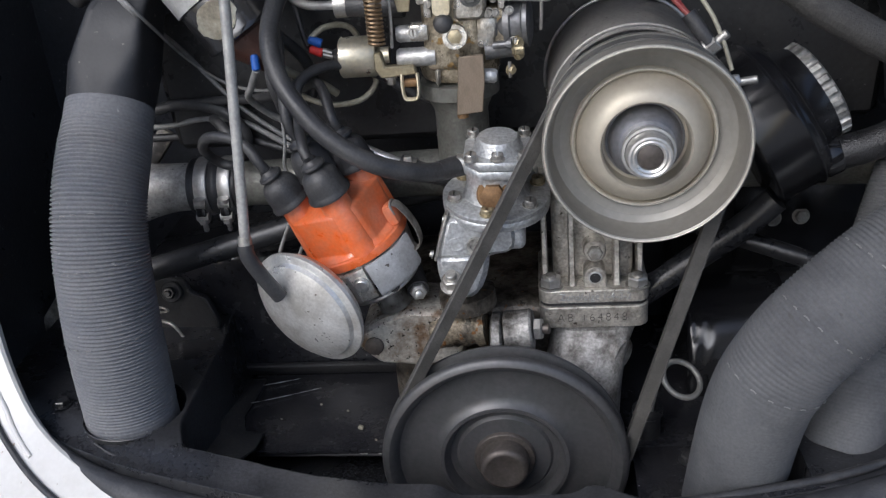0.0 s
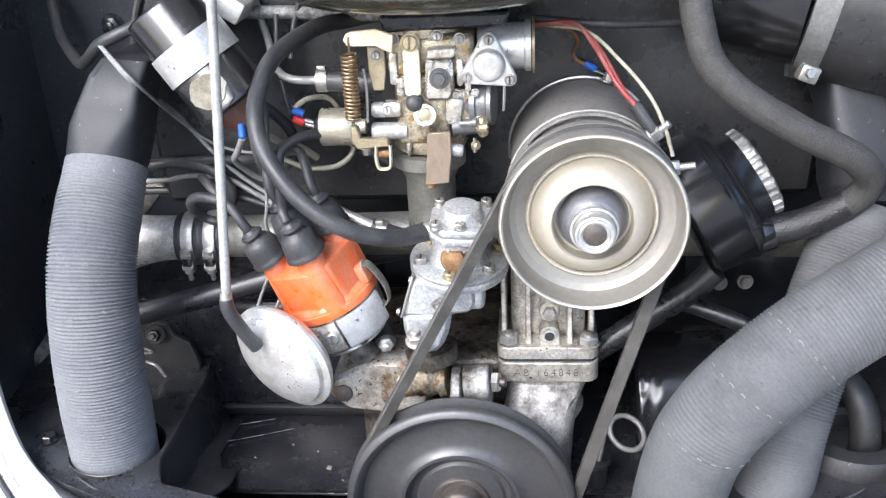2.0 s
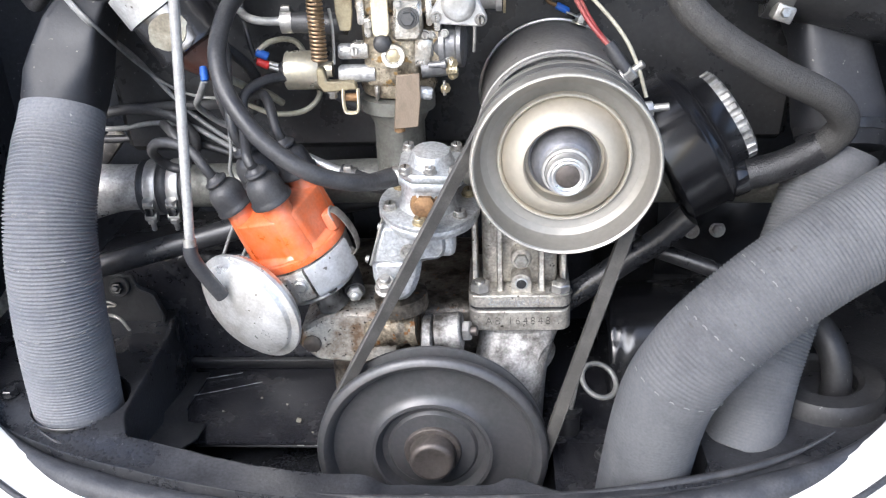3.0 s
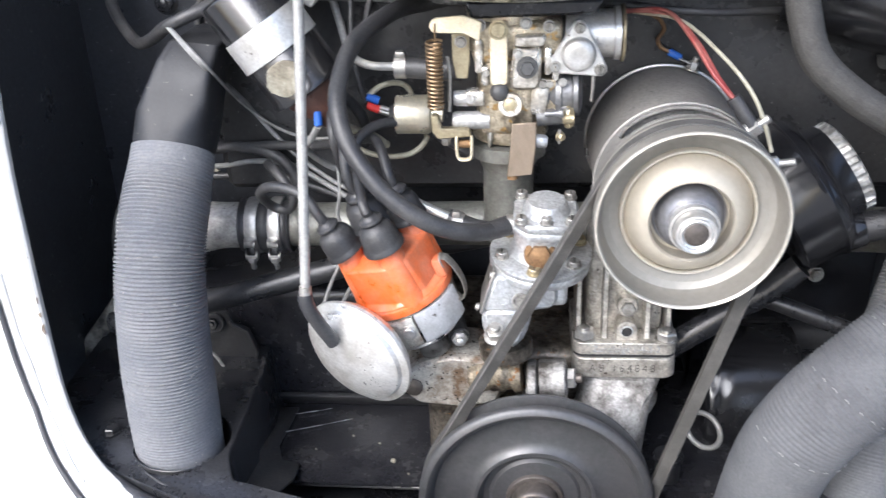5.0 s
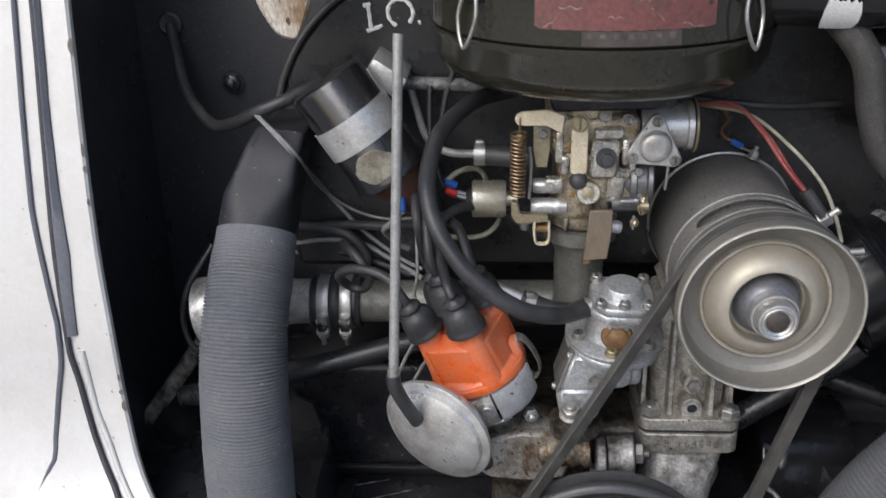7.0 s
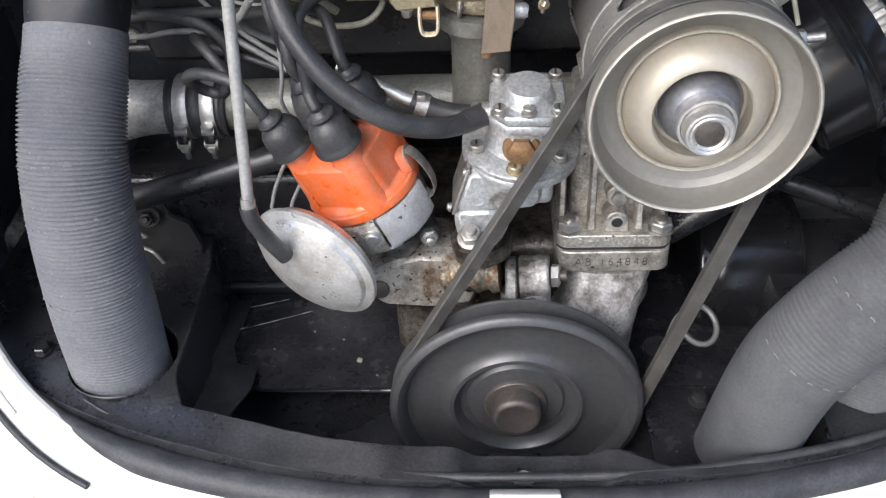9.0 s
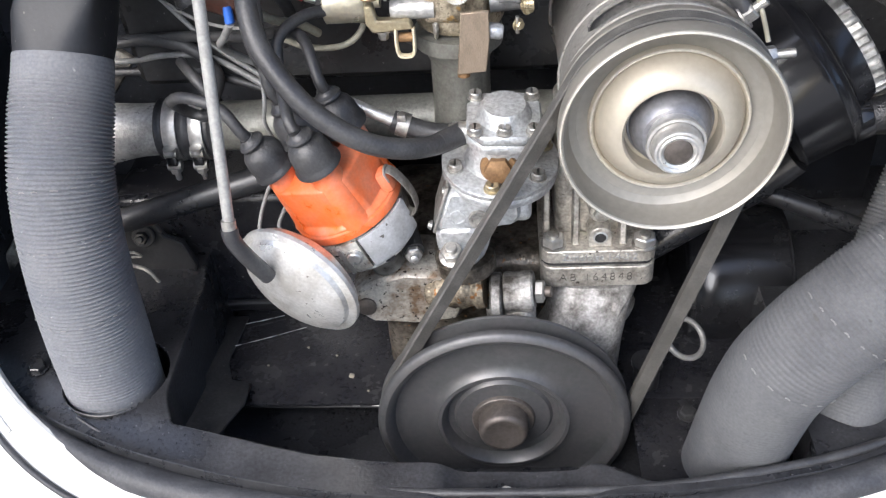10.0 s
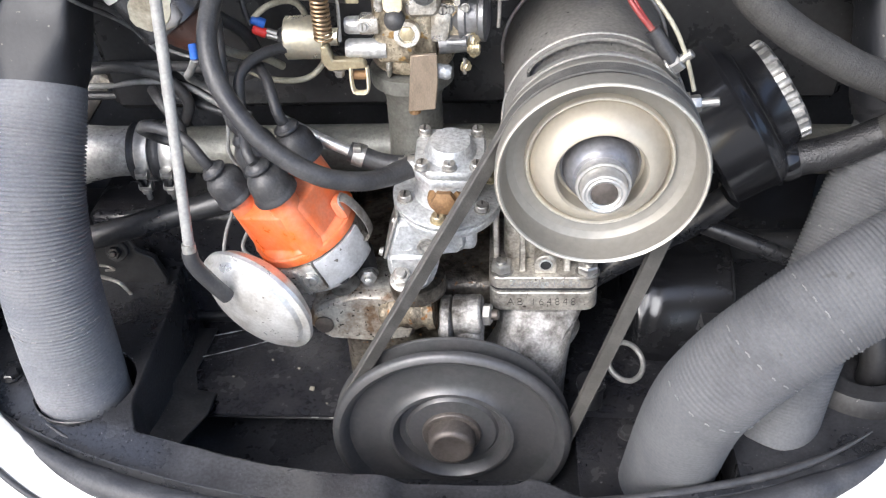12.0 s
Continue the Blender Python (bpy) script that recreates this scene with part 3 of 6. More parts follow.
part("flange_ring", bm, M_CASTDULL, case, "oily flange ring")
bm = BM()
lathe(bm, [(0, 0.0138), (0.001, 0.0150), (0.010, 0.0148), (0.0195, 0.0152), (0.0210, 0.0138)], axes((0.004, 0.049, 0.4545), (1, -0.08, 0.10)), 36)
lathe(bm, [(0, 0.0120), (0.012, 0.0105), (0.016, 0.009)], axes((0.014, 0.048, 0.4440), (0.1, -0.6, -0.6)), 24)
part("gallery_end", bm, M_CASTDULL, case)
bm = BM()
hexbolt(bm, (0.0250, 0.0465, 0.4570), (1, -0.15, 0.08), 0.0076, 0.0062, False)
part("plug_bolt", bm, M_BRIGHT, case)
bm = BM()
lathe(bm, [(0.005, 0.0040), (0.0115, 0.0040), (0.0122, 0.0033)], axes((0.0250, 0.0465, 0.4570), (1, -0.15, 0.08)), 16)
part("plug_stud", bm, M_BROWN, case, "dark stud end")
bm = BM()
lathe(bm, [(0, 0.0100), (0.020, 0.0095)], axes((0.000, 0.052, 0.440), (0.05, -0.25, -0.95)), 24)
part("drain_stub", bm, M_CASTDULL, case)
bm = BM()
prism(bm, [(-0.109, 0.442), (-0.105, 0.456), (-0.088, 0.466), (-0.067, 0.4725), (-0.044, 0.471), (-0.02, 0.455), (-0.03, 0.428), (-0.06, 0.424), (-0.093, 0.427)], 0.05, Matrix(((1, 0, 0, 0), (0, 0, 1, 0.05), (0, 1, 0, 0), (0, 0, 0, 1))), 0.003)
part("distributor_mount", bm, M_STAIN, case, "pale aluminium face with black spatter and rust")
bm = BM()
lathe(bm, [(0, 0.0072), (0.002, 0.0072), (0.0026, 0.0062)], axes((-0.096, 0.050, 0.4440), (0, -1, 0.1)), 28)
part("core_plug", bm, M_BROWN, case, "dull round core plug")
# ---- crank pulley ----
CR = Vector((0.0005, 0, 0.3715))
pul = thing("crank_pulley", CR, "dark steel crankshaft pulley with worn rim and domed bolt", "pulley")
mcr = axes(CR, (0, -1, 0), (1, 0, 0))
bm = BM()
lathe(bm, [(h, r * 1.055) for h, r in [(-0.0185, 0.03), (-0.0185, 0.083), (-0.0175, 0.0852), (-0.0160, 0.0856), (-0.0148, 0.085), (-0.0115, 0.073), (-0.0065, 0.073),
           (-0.0030, 0.085), (-0.0020, 0.0862), (0.001, 0.0862), (0.0035, 0.0845), (0.0045, 0.081), (0.003, 0.078), (-0.002, 0.0755), (-0.004, 0.0745),
           (-0.0045, 0.0725), (-0.005, 0.070), (-0.005, 0.052), (-0.003, 0.047), (-0.0005, 0.0450), (-0.0004, 0.0425), (-0.003, 0.0405), (-0.0085, 0.0385),
           (-0.009, 0.034), (-0.0065, 0.032), (-0.0060, 0.025)]], mcr, 96, True, True)
part("disc", bm, M_CRANK, pul)
bm = BM()
lathe(bm, [(h - 0.006, r) for h, r in ((-0.002, 0.0228), (0.002, 0.0228), (0.0032, 0.0218), (0.0032, 0.0182), (0.0135, 0.0178), (0.0158, 0.0168), (0.0168, 0.0152), (0.0170, 0.0135), (0.0164, 0.0125), (0.0162, 0.001))], mcr, 40)
part("bolt", bm, M_BROWN, pul, "dull brown domed pulley bolt")

# ---- generator ----
GC = Vector((0.0995, 0.0, 0.616))
gen = thing("generator", (GC.x, 0.1, GC.z - 0.06), "dusty grey cylindrical generator with slotted end cover", "generator")
mg = axes(GC, (0, -1, 0), (1, 0, 0))
bm = BM()
lathe(bm, [(-0.185, 0.02), (-0.185, 0.055), (-0.18, 0.0575), (-0.062, 0.0575), (-0.0615, 0.0565), (-0.0605, 0.0565), (-0.060, 0.030), (-0.032, 0.030), (-0.0305, 0.0570),
           (-0.0275, 0.050), (-0.026, 0.02)], mg, 72)
part("housing", bm, M_GENERATOR, gen)
# cover band with long rounded cooling slots cut through it
bm = BM()
NA, NB = 300, 24
grid = [[[GC + Vector((r * math.cos(2 * math.pi * i / NA), 0.0300 + 0.031 * j / NB, r * math.sin(2 * math.pi * i / NA))) for j in range(NB + 1)] for i in range(NA)] for r in (0.0585, 0.0565)]
vs = [[[bm.verts.new(p) for p in col] for col in g] for g in grid]


def in_slot(i, j):
    a = (360.0 * (i + 0.5) / NA) % 360
    s = max(0.0, abs(a - 84) - 46) * 0.00102
    return 0 <= abs(a - 84) < 57 and s * s + (0.0300 + 0.031 * (j + 0.5) / NB - 0.0450) ** 2 < 0.0086 ** 2


for i in range(NA):
    k = (i + 1) % NA
    for j in range(NB):
        if in_slot(i, j):
            continue
        bm.faces.new((vs[0][i][j], vs[0][k][j], vs[0][k][j + 1], vs[0][i][j + 1]))
        bm.faces.new((vs[1][i][j], vs[1][i][j + 1], vs[1][k][j + 1], vs[1][k][j]))
        for (p, q), (di, dj) in (((i, k), (0, -1)), ((i, k), (0, 1))):
            if 0 <= j + dj < NB and in_slot(i, j + dj):
                jj = j if dj < 0 else j + 1
                bm.faces.new((vs[0][p][jj], vs[0][q][jj], vs[1][q][jj], vs[1][p][jj]))
        for di in (-1, 1):
            if in_slot((i + di) % NA, j):
                ii = i if di < 0 else k
                bm.faces.new((vs[0][ii][j], vs[0][ii][j + 1], vs[1][ii][j + 1], vs[1][ii][j]))
cover = part("cover_band", bm, M_GENERATOR, gen, "dusty band with long cooling slot")
for yy in (0.0312, 0.0600):
    bm = BM()
    sweep(bm, [GC + Vector((0.0585 * math.cos(a), yy, 0.0585 * math.sin(a))) for a in [math.pi * 2 * k / 72 for k in range(73)]], 0.0012, 8, 0)
    part("raised_edge", bm, M_GENERATOR, cover)
bm = BM()
for yy in (0.035, 0.046):
    lathe(bm, [(0, 0.040), (0, 0.0455), (0.006, 0.0455), (0.006, 0.040)], axes(GC + Vector((0, yy, 0)), (0, 1, 0)), 60, False, False)
part("armature", bm, M_SLOTSHADE, gen, "armature blackened for the slot's shade")
bm = BM()
sweep(bm, [GC + Vector((0.0590 * math.cos(a), 0.155, 0.0590 * math.sin(a))) for a in [math.pi * 2 * k / 60 for k in range(61)]], 0.0014, 8, 0)
part("strap", bm, M_BRIGHT, gen, "thin bright clamp strap")
gp = BM()
lathe(gp, [(-0.022, 0.02), (-0.022, 0.061), (-0.020, 0.0628), (-0.015, 0.0630), (-0.013, 0.062), (-0.0095, 0.052), (-0.006, 0.052),
           (-0.001, 0.0615), (0.0005, 0.0632), (0.0105, 0.0636), (0.0125, 0.0630), (0.0130, 0.0615), (0.0122, 0.0604), (0.0040, 0.0592), (-0.0020, 0.0575), (-0.0050, 0.0555), (-0.0075, 0.0480), (-0.0085, 0.0454)], mg, 96, True, False)
pulley = part("pulley", gp, M_FLANGE, gen, "worn grey generator pulley with belt groove", sharp=24)
gp = BM()
DISH = -0.007
lathe(gp, [(h + DISH, r) for h, r in ((-0.0015, 0.0454), (0.0020, 0.0446), (0.0032, 0.0437), (0.0026, 0.0428), (0.0005, 0.0420), (0.006, 0.0395), (0.0125, 0.0355), (0.0160, 0.0305), (0.0165, 0.0280), (0.0150, 0.0268), (0.004, 0.0262))], mg, 96, False, True)
part("cone", gp, M_SPUN, pulley, "pale cream spun steel cone", sharp=24)
for r0, h0, w0, nm in ((0.0440, 0.0030 + DISH, 0.0009, "raised_ring"), (0.0618, 0.0129, 0.0008, "worn_rim")):
    bm = BM()
    lathe(bm, [(h0 - w0, r0), (h0 - 0.3 * w0, r0 + w0 * 0.9), (h0 + 0.6 * w0, r0 + w0 * 0.5), (h0 + w0, r0), (h0 + 0.6 * w0, r0 - w0 * 0.5), (h0 - 0.3 * w0, r0 - w0 * 0.9)], mg, 96, False, False)
    part(nm, bm, M_RIM, pulley, "edge worn pale")
bm = BM()
lathe(bm, [(h + DISH, r) for h, r in ((0.000, 0.0258), (0.002, 0.0256), (0.0035, 0.0250), (0.0045, 0.0238), (0.0045, 0.0230), (0.0105, 0.0220), (0.0160, 0.0200), (0.0190, 0.0172), (0.0200, 0.010))], mg, 72)
part("hub_washer", bm, M_POLISH, pulley, "dark polished hub", sharp=24)
bm = BM()
lathe(bm, [(h + DISH, r) for h, r in ((0.0190, 0.0150), (0.0245, 0.0158), (0.0262, 0.0164), (0.0275, 0.0160), (0.0278, 0.0146), (0.0268, 0.0140), (0.0340, 0.0137), (0.0358, 0.0130), (0.0362, 0.0118), (0.0355, 0.0105), (0.0360, 0.0095), (0.0352, 0.0080), (0.0340, 0.0078))], mg, 56)
part("nut", bm, M_BRIGHT, pulley, "bright steel nut with ringed collar", sharp=24)
bm = BM()
lathe(bm, [(0.030 + DISH, 0.0078), (0.0345 + DISH, 0.0077), (0.0350 + DISH, 0.0070)], mg, 28)
part("shaft_end", bm, M_BROWN, pulley)
bm = BM()
hexbolt(bm, (0.142, 0.042, 0.660), (0.75, -0.1, 0.65), 0.0055, 0.007, True, 0.008)
part("terminal", bm, M_ZINC, gen)
bm = BM()
hexbolt(bm, (0.153, 0.032, 0.640), (1, -0.05, 0.12), 0.005, 0.007, True, 0.011)
part("terminal", bm, M_ZINC, gen)

# generator stand
st = thing("generator_stand", (0.07, 0.1, 0.464), "ribbed cast aluminium generator pedestal bolted to the case", "generator stand")
bm = BM()
prism(bm, rounded(0.0815, 0.0755, 0.009), 0.0105, Matrix.Translation((0.0705, 0.100, 0.4684)), 0.0007)
part("foot", bm, M_STAND, st)
bm = BM()
prism(bm, rounded(0.0795, 0.0735, 0.009), 0.0028, Matrix.Translation((0.0705, 0.100, 0.4657)), 0)
part("gasket", bm, M_MATTBLACK, st, "black oily gasket")
bm = BM()
rbox(bm, (0.060, 0.05, 0.10), Matrix.Translation((0.071, 0.110, 0.526)), 0.006, 3)
part("pedestal", bm, M_STAND, st)
for x, w, y0 in ((0.0350, 0.0050, 0.082), (0.0550, 0.0052, 0.070), (0.0880, 0.0052, 0.070), (0.1060, 0.0050, 0.082)):
    bm = BM()
    loft_rings = []
    for z, a in ((0.4780, 0.0), (0.4800, 0.0), (0.4830, 0.0015), (0.5200, 0.0040), (0.5600, 0.0060)):
        hw = w / 2 * (1.25 if z < 0.479 else 1.0 - 0.15 * (z - 0.48) / 0.08)
        loft_rings.append([Vector((x + hw * u, y0 + a + 0.0012 * (abs(u) > 0.9), z)) for u in (-1, -0.6, 0, 0.6, 1)] + [Vector((x + hw, 0.118, z)), Vector((x - hw, 0.118, z))])
    add_grid(bm, loft_rings, True, True, True)
    part("rib", bm, M_STAND, st)
bm = BM()
prism(bm, [(0.0635, 0.4785)] + [(0.0718 + 0.0083 * math.cos(radians(180 - 15 * k)), 0.4868 + 0.0083 * math.sin(radians(180 - 15 * k))) for k in range(13)] + [(0.0801, 0.4785)], 0.018, FRONT_Y(0.0675), 0.0008)
boss = part("boss_plate", bm, M_STAND, st)
bm = BM()
lathe(bm, [(0, 0.0052), (0.0006, 0.0050), (0.0008, 0.0040)], axes((0.0718, 0.0676, 0.4868), (0, -1, 0)), 28, False, False)
part("hole_rim", bm, M_CASTCLEAN, boss)
bm = BM()
lathe(bm, [(0, 0.0041), (0.0002, 0.0040)], axes((0.0718, 0.0673, 0.4868), (0, -1, 0)), 28)
part("hole_disc", bm, M_MATTBLACK, boss, "flat black disc standing for the hole's shade")
bm = BM()
lathe(bm, [(0, 0.0088), (0.014, 0.0082), (0.0150, 0.0072)], axes((0.0718, 0.084, 0.5060), (0, -1, 0.1)), 28)
part("boss", bm, M_STAND, st)
bm = BM()
hexbolt(bm, (0.0718, 0.0690, 0.5075), (0, -1, 0.1), 0.0052, 0.0040, False)
part("nut", bm, M_ZINC, st)
bm = BM()
lathe(bm, [(0, 0.064), (0.05, 0.064)], axes((GC.x, 0.08, GC.z), (0, 1, 0)), 96, flute=lambda a, h: 1.0 if 0.5 < a < 2.64 else 0.86)
part("cradle", bm, M_STAND, st)
for o in ((0.0392, 0.0715, 0.4789), (0.1030, 0.0690, 0.4789)):
    bm = BM()
    lathe(bm, [(0, 0.0092), (0.0011, 0.0092)], axes(o, (0, 0, 1)), 24)
    part("washer", bm, M_ZINC, st)
    bm = BM()
    lathe(bm, [(0.0011, 0.0076), (0.0016, 0.0081), (0.0072, 0.0081), (0.0080, 0.0072)], axes(o, (0, 0, 1), (math.cos(0.35 + o[0]), math.sin(0.35 + o[0]), 0)), 6)
    nut = part("nut", bm, M_BRIGHT, st)
    bm = BM()
    lathe(bm, [(0.0075, 0.0042), (0.0098, 0.0042), (0.0104, 0.0034)], axes(o, (0, 0, 1)), 16)
    part("stud", bm, M_ZINC, nut)

# V belt round both pulleys
def belt_loop(y):
    c1, r1, c2, r2 = Vector((CR.x, CR.z)), 0.0875, Vector((GC.x, GC.z)), 0.0605
    d = c2 - c1
    ang, off = math.atan2(d.y, d.x), math.acos((r1 - r2) / d.length)
    out = []
    a0, a1 = ang + off, ang + 2 * math.pi - off
    for k in range(41):
        a = a0 + (a1 - a0) * k / 40
        out.append((c1 + r1 * Vector((math.cos(a), math.sin(a))), Vector((math.cos(a), math.sin(a)))))
    a0, a1 = ang - off, ang + off
    line = []
    for k in range(33):
        a = a0 + (a1 - a0) * k / 32
        line.append((c2 + r2 * Vector((math.cos(a), math.sin(a))), Vector((math.cos(a), math.sin(a)))))
    return out + line


bm = BM()
rings = []
for p, n in belt_loop(0):
    rings.append([Vector((p.x + n.x * a, 0.0085 + b, p.y + n.y * a)) for a, b in ((0.0015, -0.0048), (0.0015, 0.0048), (-0.0065, 0.0028), (-0.0065, -0.0028))])
add_grid(bm, rings + [rings[0]])
bmesh.ops.remove_doubles(bm, verts=bm.verts, dist=1e-6)
belt = thing("v_belt", (0.05, 0.0085, 0.29), "worn dark fabric V belt round both pulleys", "belt")
part("wedge", bm, M_BELT, belt)
bm = BM()
rings = []
for p, n in belt_loop(0):
    rings.append([Vector((p.x + n.x * a, 0.0085 + b, p.y + n.y * a)) for a, b in ((0.0024, -0.0046), (0.0024, 0.0046), (0.0013, 0.0050), (0.0013, -0.0050))])
add_grid(bm, rings + [rings[0]])
bmesh.ops.remove_doubles(bm, verts=bm.verts, dist=1e-6)
part("back_ply", bm, mat("frayed_belt_back", (0.062, 0.06, 0.056), 0.75, 0, (0.13, 0.125, 0.115), 0.6, 90, 700, 0.4), belt, "frayed paler fabric back")

# ---- fuel pump ----
fp = thing("fuel_pump", (-0.01, 0.04, 0.48), "grey cast mechanical fuel pump with brass plug and slotted screws", "fuel pump")
ax = Vector((0.03, -0.15, 0.98)).normalized()
FC = Vector((0.0035, 0.052, 0.562))
mf = axes(FC, ax)
bm = BM()
lathe(bm, [(-0.006, 0.037), (-0.0035, 0.0375), (-0.001, 0.0375), (0.0, 0.0368), (0.001, 0.0375), (0.0035, 0.0375), (0.0045, 0.036), (0.0045, 0.010)], mf, 56)
part("flange", bm, M_CASTCLEAN, fp)
bm = BM()
prism(bm, rounded(0.0465, 0.046, 0.010, 1), 0.0065, mf @ Matrix.Translation((0.0022, 0, 0.0255)), 0.0012)
part("head", bm, M_CASTCLEAN, fp)
bm = BM()
prism(bm, rounded(0.0460, 0.0455, 0.010, 1), 0.0065, mf @ Matrix.Translation((0.0022, 0, 0.0325)), 0.0012)
lathe(bm, [(0.0385, 0.0175), (0.0405, 0.0160), (0.0450, 0.0148), (0.0475, 0.0130), (0.0476, 0.0108), (0.0482, 0.002)], mf @ Matrix.Translation((0.0022, 0, 0)), 40)
part("head_cover", bm, M_CASTCLEAN, fp)
bm = BM()
lathe(bm, [(0.004, 0.0235), (0.010, 0.0205), (0.0260, 0.0205)], mf, 40)
part("column", bm, M_CASTCLEAN, fp)
for k, (sx, sy) in enumerate(((-1, -1), (1, -1), (-1, 1), (1, 1), (0, -1.02))):
    bm = BM()
    screw(bm, mf @ Vector((sx * 0.0176 + 0.0022, sy * 0.0172, 0.0390)), ax, 0.0040, 0.0045)
    part("screw", bm, M_ZINC, fp)
for k in range(6):
    a = radians(20 + 60 * k)
    bm = BM()
    screw(bm, mf @ Vector((0.0305 * math.cos(a), 0.0305 * math.sin(a), 0.0045)), ax, 0.0044, 0.0045)
    part("screw", bm, M_ZINC if k % 2 else M_BRASS, fp)
bm = BM()
lathe(bm, [(-0.002, 0.0118), (0.0015, 0.0118), (0.0030, 0.0106)], axes(mf @ Vector((-0.001, -0.018, 0.013)), (-0.05, -0.9, 0.1)), 32)
hexbolt(bm, mf @ Vector((-0.001, -0.018, 0.013)), (-0.05, -0.9, 0.1), 0.0080, 0.009, False)
part("plug", bm, M_RUST, fp, "brownish brass hex plug")
bm = BM()
lathe(bm, [(0, 0.0068), (0.008, 0.0068), (0.008, 0.0052), (0.014, 0.0052)], axes(mf @ Vector((-0.018, -0.004, 0.029)), (-1, -0.05, 0.05)), 20)
part("inlet", bm, M_ZINC, fp)
bm = BM()
prism(bm, [(-0.030, 0.558), (0.012, 0.555), (0.016, 0.551), (0.0165, 0.537), (0.012, 0.530), (-0.0005, 0.5285), (-0.003, 0.5275), (-0.0395, 0.5275)], 0.046, FRONT_Y(0.0255), 0.003)
body = part("body", bm, M_CASTCLEAN, fp)
bm = BM()
prism(bm, [(-0.0400, 0.5285), (-0.0025, 0.5285), (-0.0040, 0.515), (-0.010, 0.499), (-0.020, 0.492), (-0.034, 0.497), (-0.0395, 0.510)], 0.050, FRONT_Y(0.0275), 0.004)
part("foot", bm, M_CASTCLEAN, fp)
bm = BM()
rbox(bm, (0.0022, 0.040, 0.036), pose(-0.0352, 0.046, 0.5430, 0, 17, 0), 0.0008)
part("side_cover", bm, M_ZINC, fp, "thin bright side cover")
for dz in (-0.018, 0.017):
    bm = BM()
    screw(bm, (-0.0362 + dz * 0.31, 0.030, 0.5430 + dz * 0.75), (-1, 0, 0.3), 0.0026, 0.002)
    part("screw", bm, M_ZINC, fp)
bm = BM()
hexbolt(bm, (-0.0295, 0.0262, 0.5075), (-0.03, -0.42, 0.90), 0.0066, 0.0075, False)
nut = part("nut", bm, M_ZINC, fp)
bm = BM()
lathe(bm, [(0.006, 0.0042), (0.0118, 0.0040), (0.0126, 0.0032)], axes((-0.0295, 0.0262, 0.5075), (-0.03, -0.42, 0.90)), 18)
part("stud", bm, M_ZINC, nut)
bm = BM()
lathe(bm, [(-0.001, 0.0088), (0.0012, 0.0090), (0.0014, 0.0086)], axes((-0.0295, 0.0262, 0.5070), (-0.03, -0.42, 0.90)), 28)
part("washer", bm, M_ZINC, fp)
bm = BM()
lathe(bm, [(0, 0.0068), (0.0022, 0.0064), (0.0022, 0.0040), (0.0005, 0.0036)], axes((-0.0110, 0.0255, 0.5370), (0, -1, 0.05)), 28)
part("boss", bm, M_CAST, fp)
bm = BM()
lathe(bm, [(0, 0.0052), (0.0009, 0.0052), (0.0009, 0.0042), (0.0003, 0.0042)], axes((-0.0245, 0.0255, 0.5385), (0, -1, 0.05)), 28)
part("cast_emblem", bm, M_CASTCLEAN, fp)
bm = BM()
rbox(bm, (0.022, 0.020, 0.022), pose(0.012, 0.038, 0.5415), 0.005, 3)
part("lug", bm, M_CASTCLEAN, fp)
bm = BM()
lathe(bm, [(0, 0.021), (0.012, 0.021), (0.014, 0.016)], axes((-0.022, 0.056, 0.474), (-0.1, 0, 1)), 32)
part("base", bm, M_OILY, fp)

# ---- distributor ----
dist = thing("distributor", (-0.07, 0.05, 0.46), "leaning distributor with orange cap and black rubber boots", "distributor")
D0 = Vector((-0.0992, 0.0608, 0.5267))
dax = Vector((-0.354, -0.093, 0.930)).normalized()
md = axes(D0, dax, (1, 0, 0))
CAP_TURN = -68


def on_cap(deg, r, h):
    """A point round the distributor's axis: degrees, distance from it, height over the cap's edge."""
    return md @ Vector((r * math.cos(radians(deg)), r * math.sin(radians(deg)), h))


def wrap(bm, a0, a1, rows, n=18):
    """Curved plate round the distributor: rows are height and inner and outer radius."""
    rings = []
    for k in range(n + 1):
        a = a0 + (a1 - a0) * k / n
        rings.append([on_cap(a, r0, h) for h, r0, r1 in rows] + [on_cap(a, r1, h) for h, r0, r1 in reversed(rows)])
    add_grid(bm, rings, True, True, True)
    return bm


bm = BM()
lathe(bm, [(-0.060, 0.0130), (-0.030, 0.0135), (-0.026, 0.0180), (-0.022, 0.0300), (-0.019, 0.0355), (-0.002, 0.0372), (0.001, 0.0372)], md, 56)
part("body", bm, M_DISTRIBUTOR, dist, "grimy cast distributor housing")
bm = BM()
wrap(bm, -76, -14, [(-0.0300, 0.030, 0.0355), (-0.0285, 0.033, 0.0382), (-0.0260, 0.035, 0.0396), (-0.0040, 0.037, 0.0402), (-0.0015, 0.037, 0.0396)], 24)
part("side_plate", bm, M_PALEPLATE, dist, "smooth pale grey metal plate")
bm = BM()
wrap(bm, -116, -79, [(-0.0275, 0.033, 0.0380), (-0.0250, 0.035, 0.0396), (-0.0035, 0.037, 0.0402), (-0.0015, 0.037, 0.0394)], 16)
mount = part("vacuum_mount", bm, M_STAIN, dist, "dirty bright mounting plate of the vacuum can")
bm = BM()
screw(bm, on_cap(-88, 0.0400, -0.0125), on_cap(-88, 1, 0) - on_cap(-88, 0, 0), 0.0048, 0.0030)
part("screw", bm, M_BRIGHT, mount)
bm = BM()
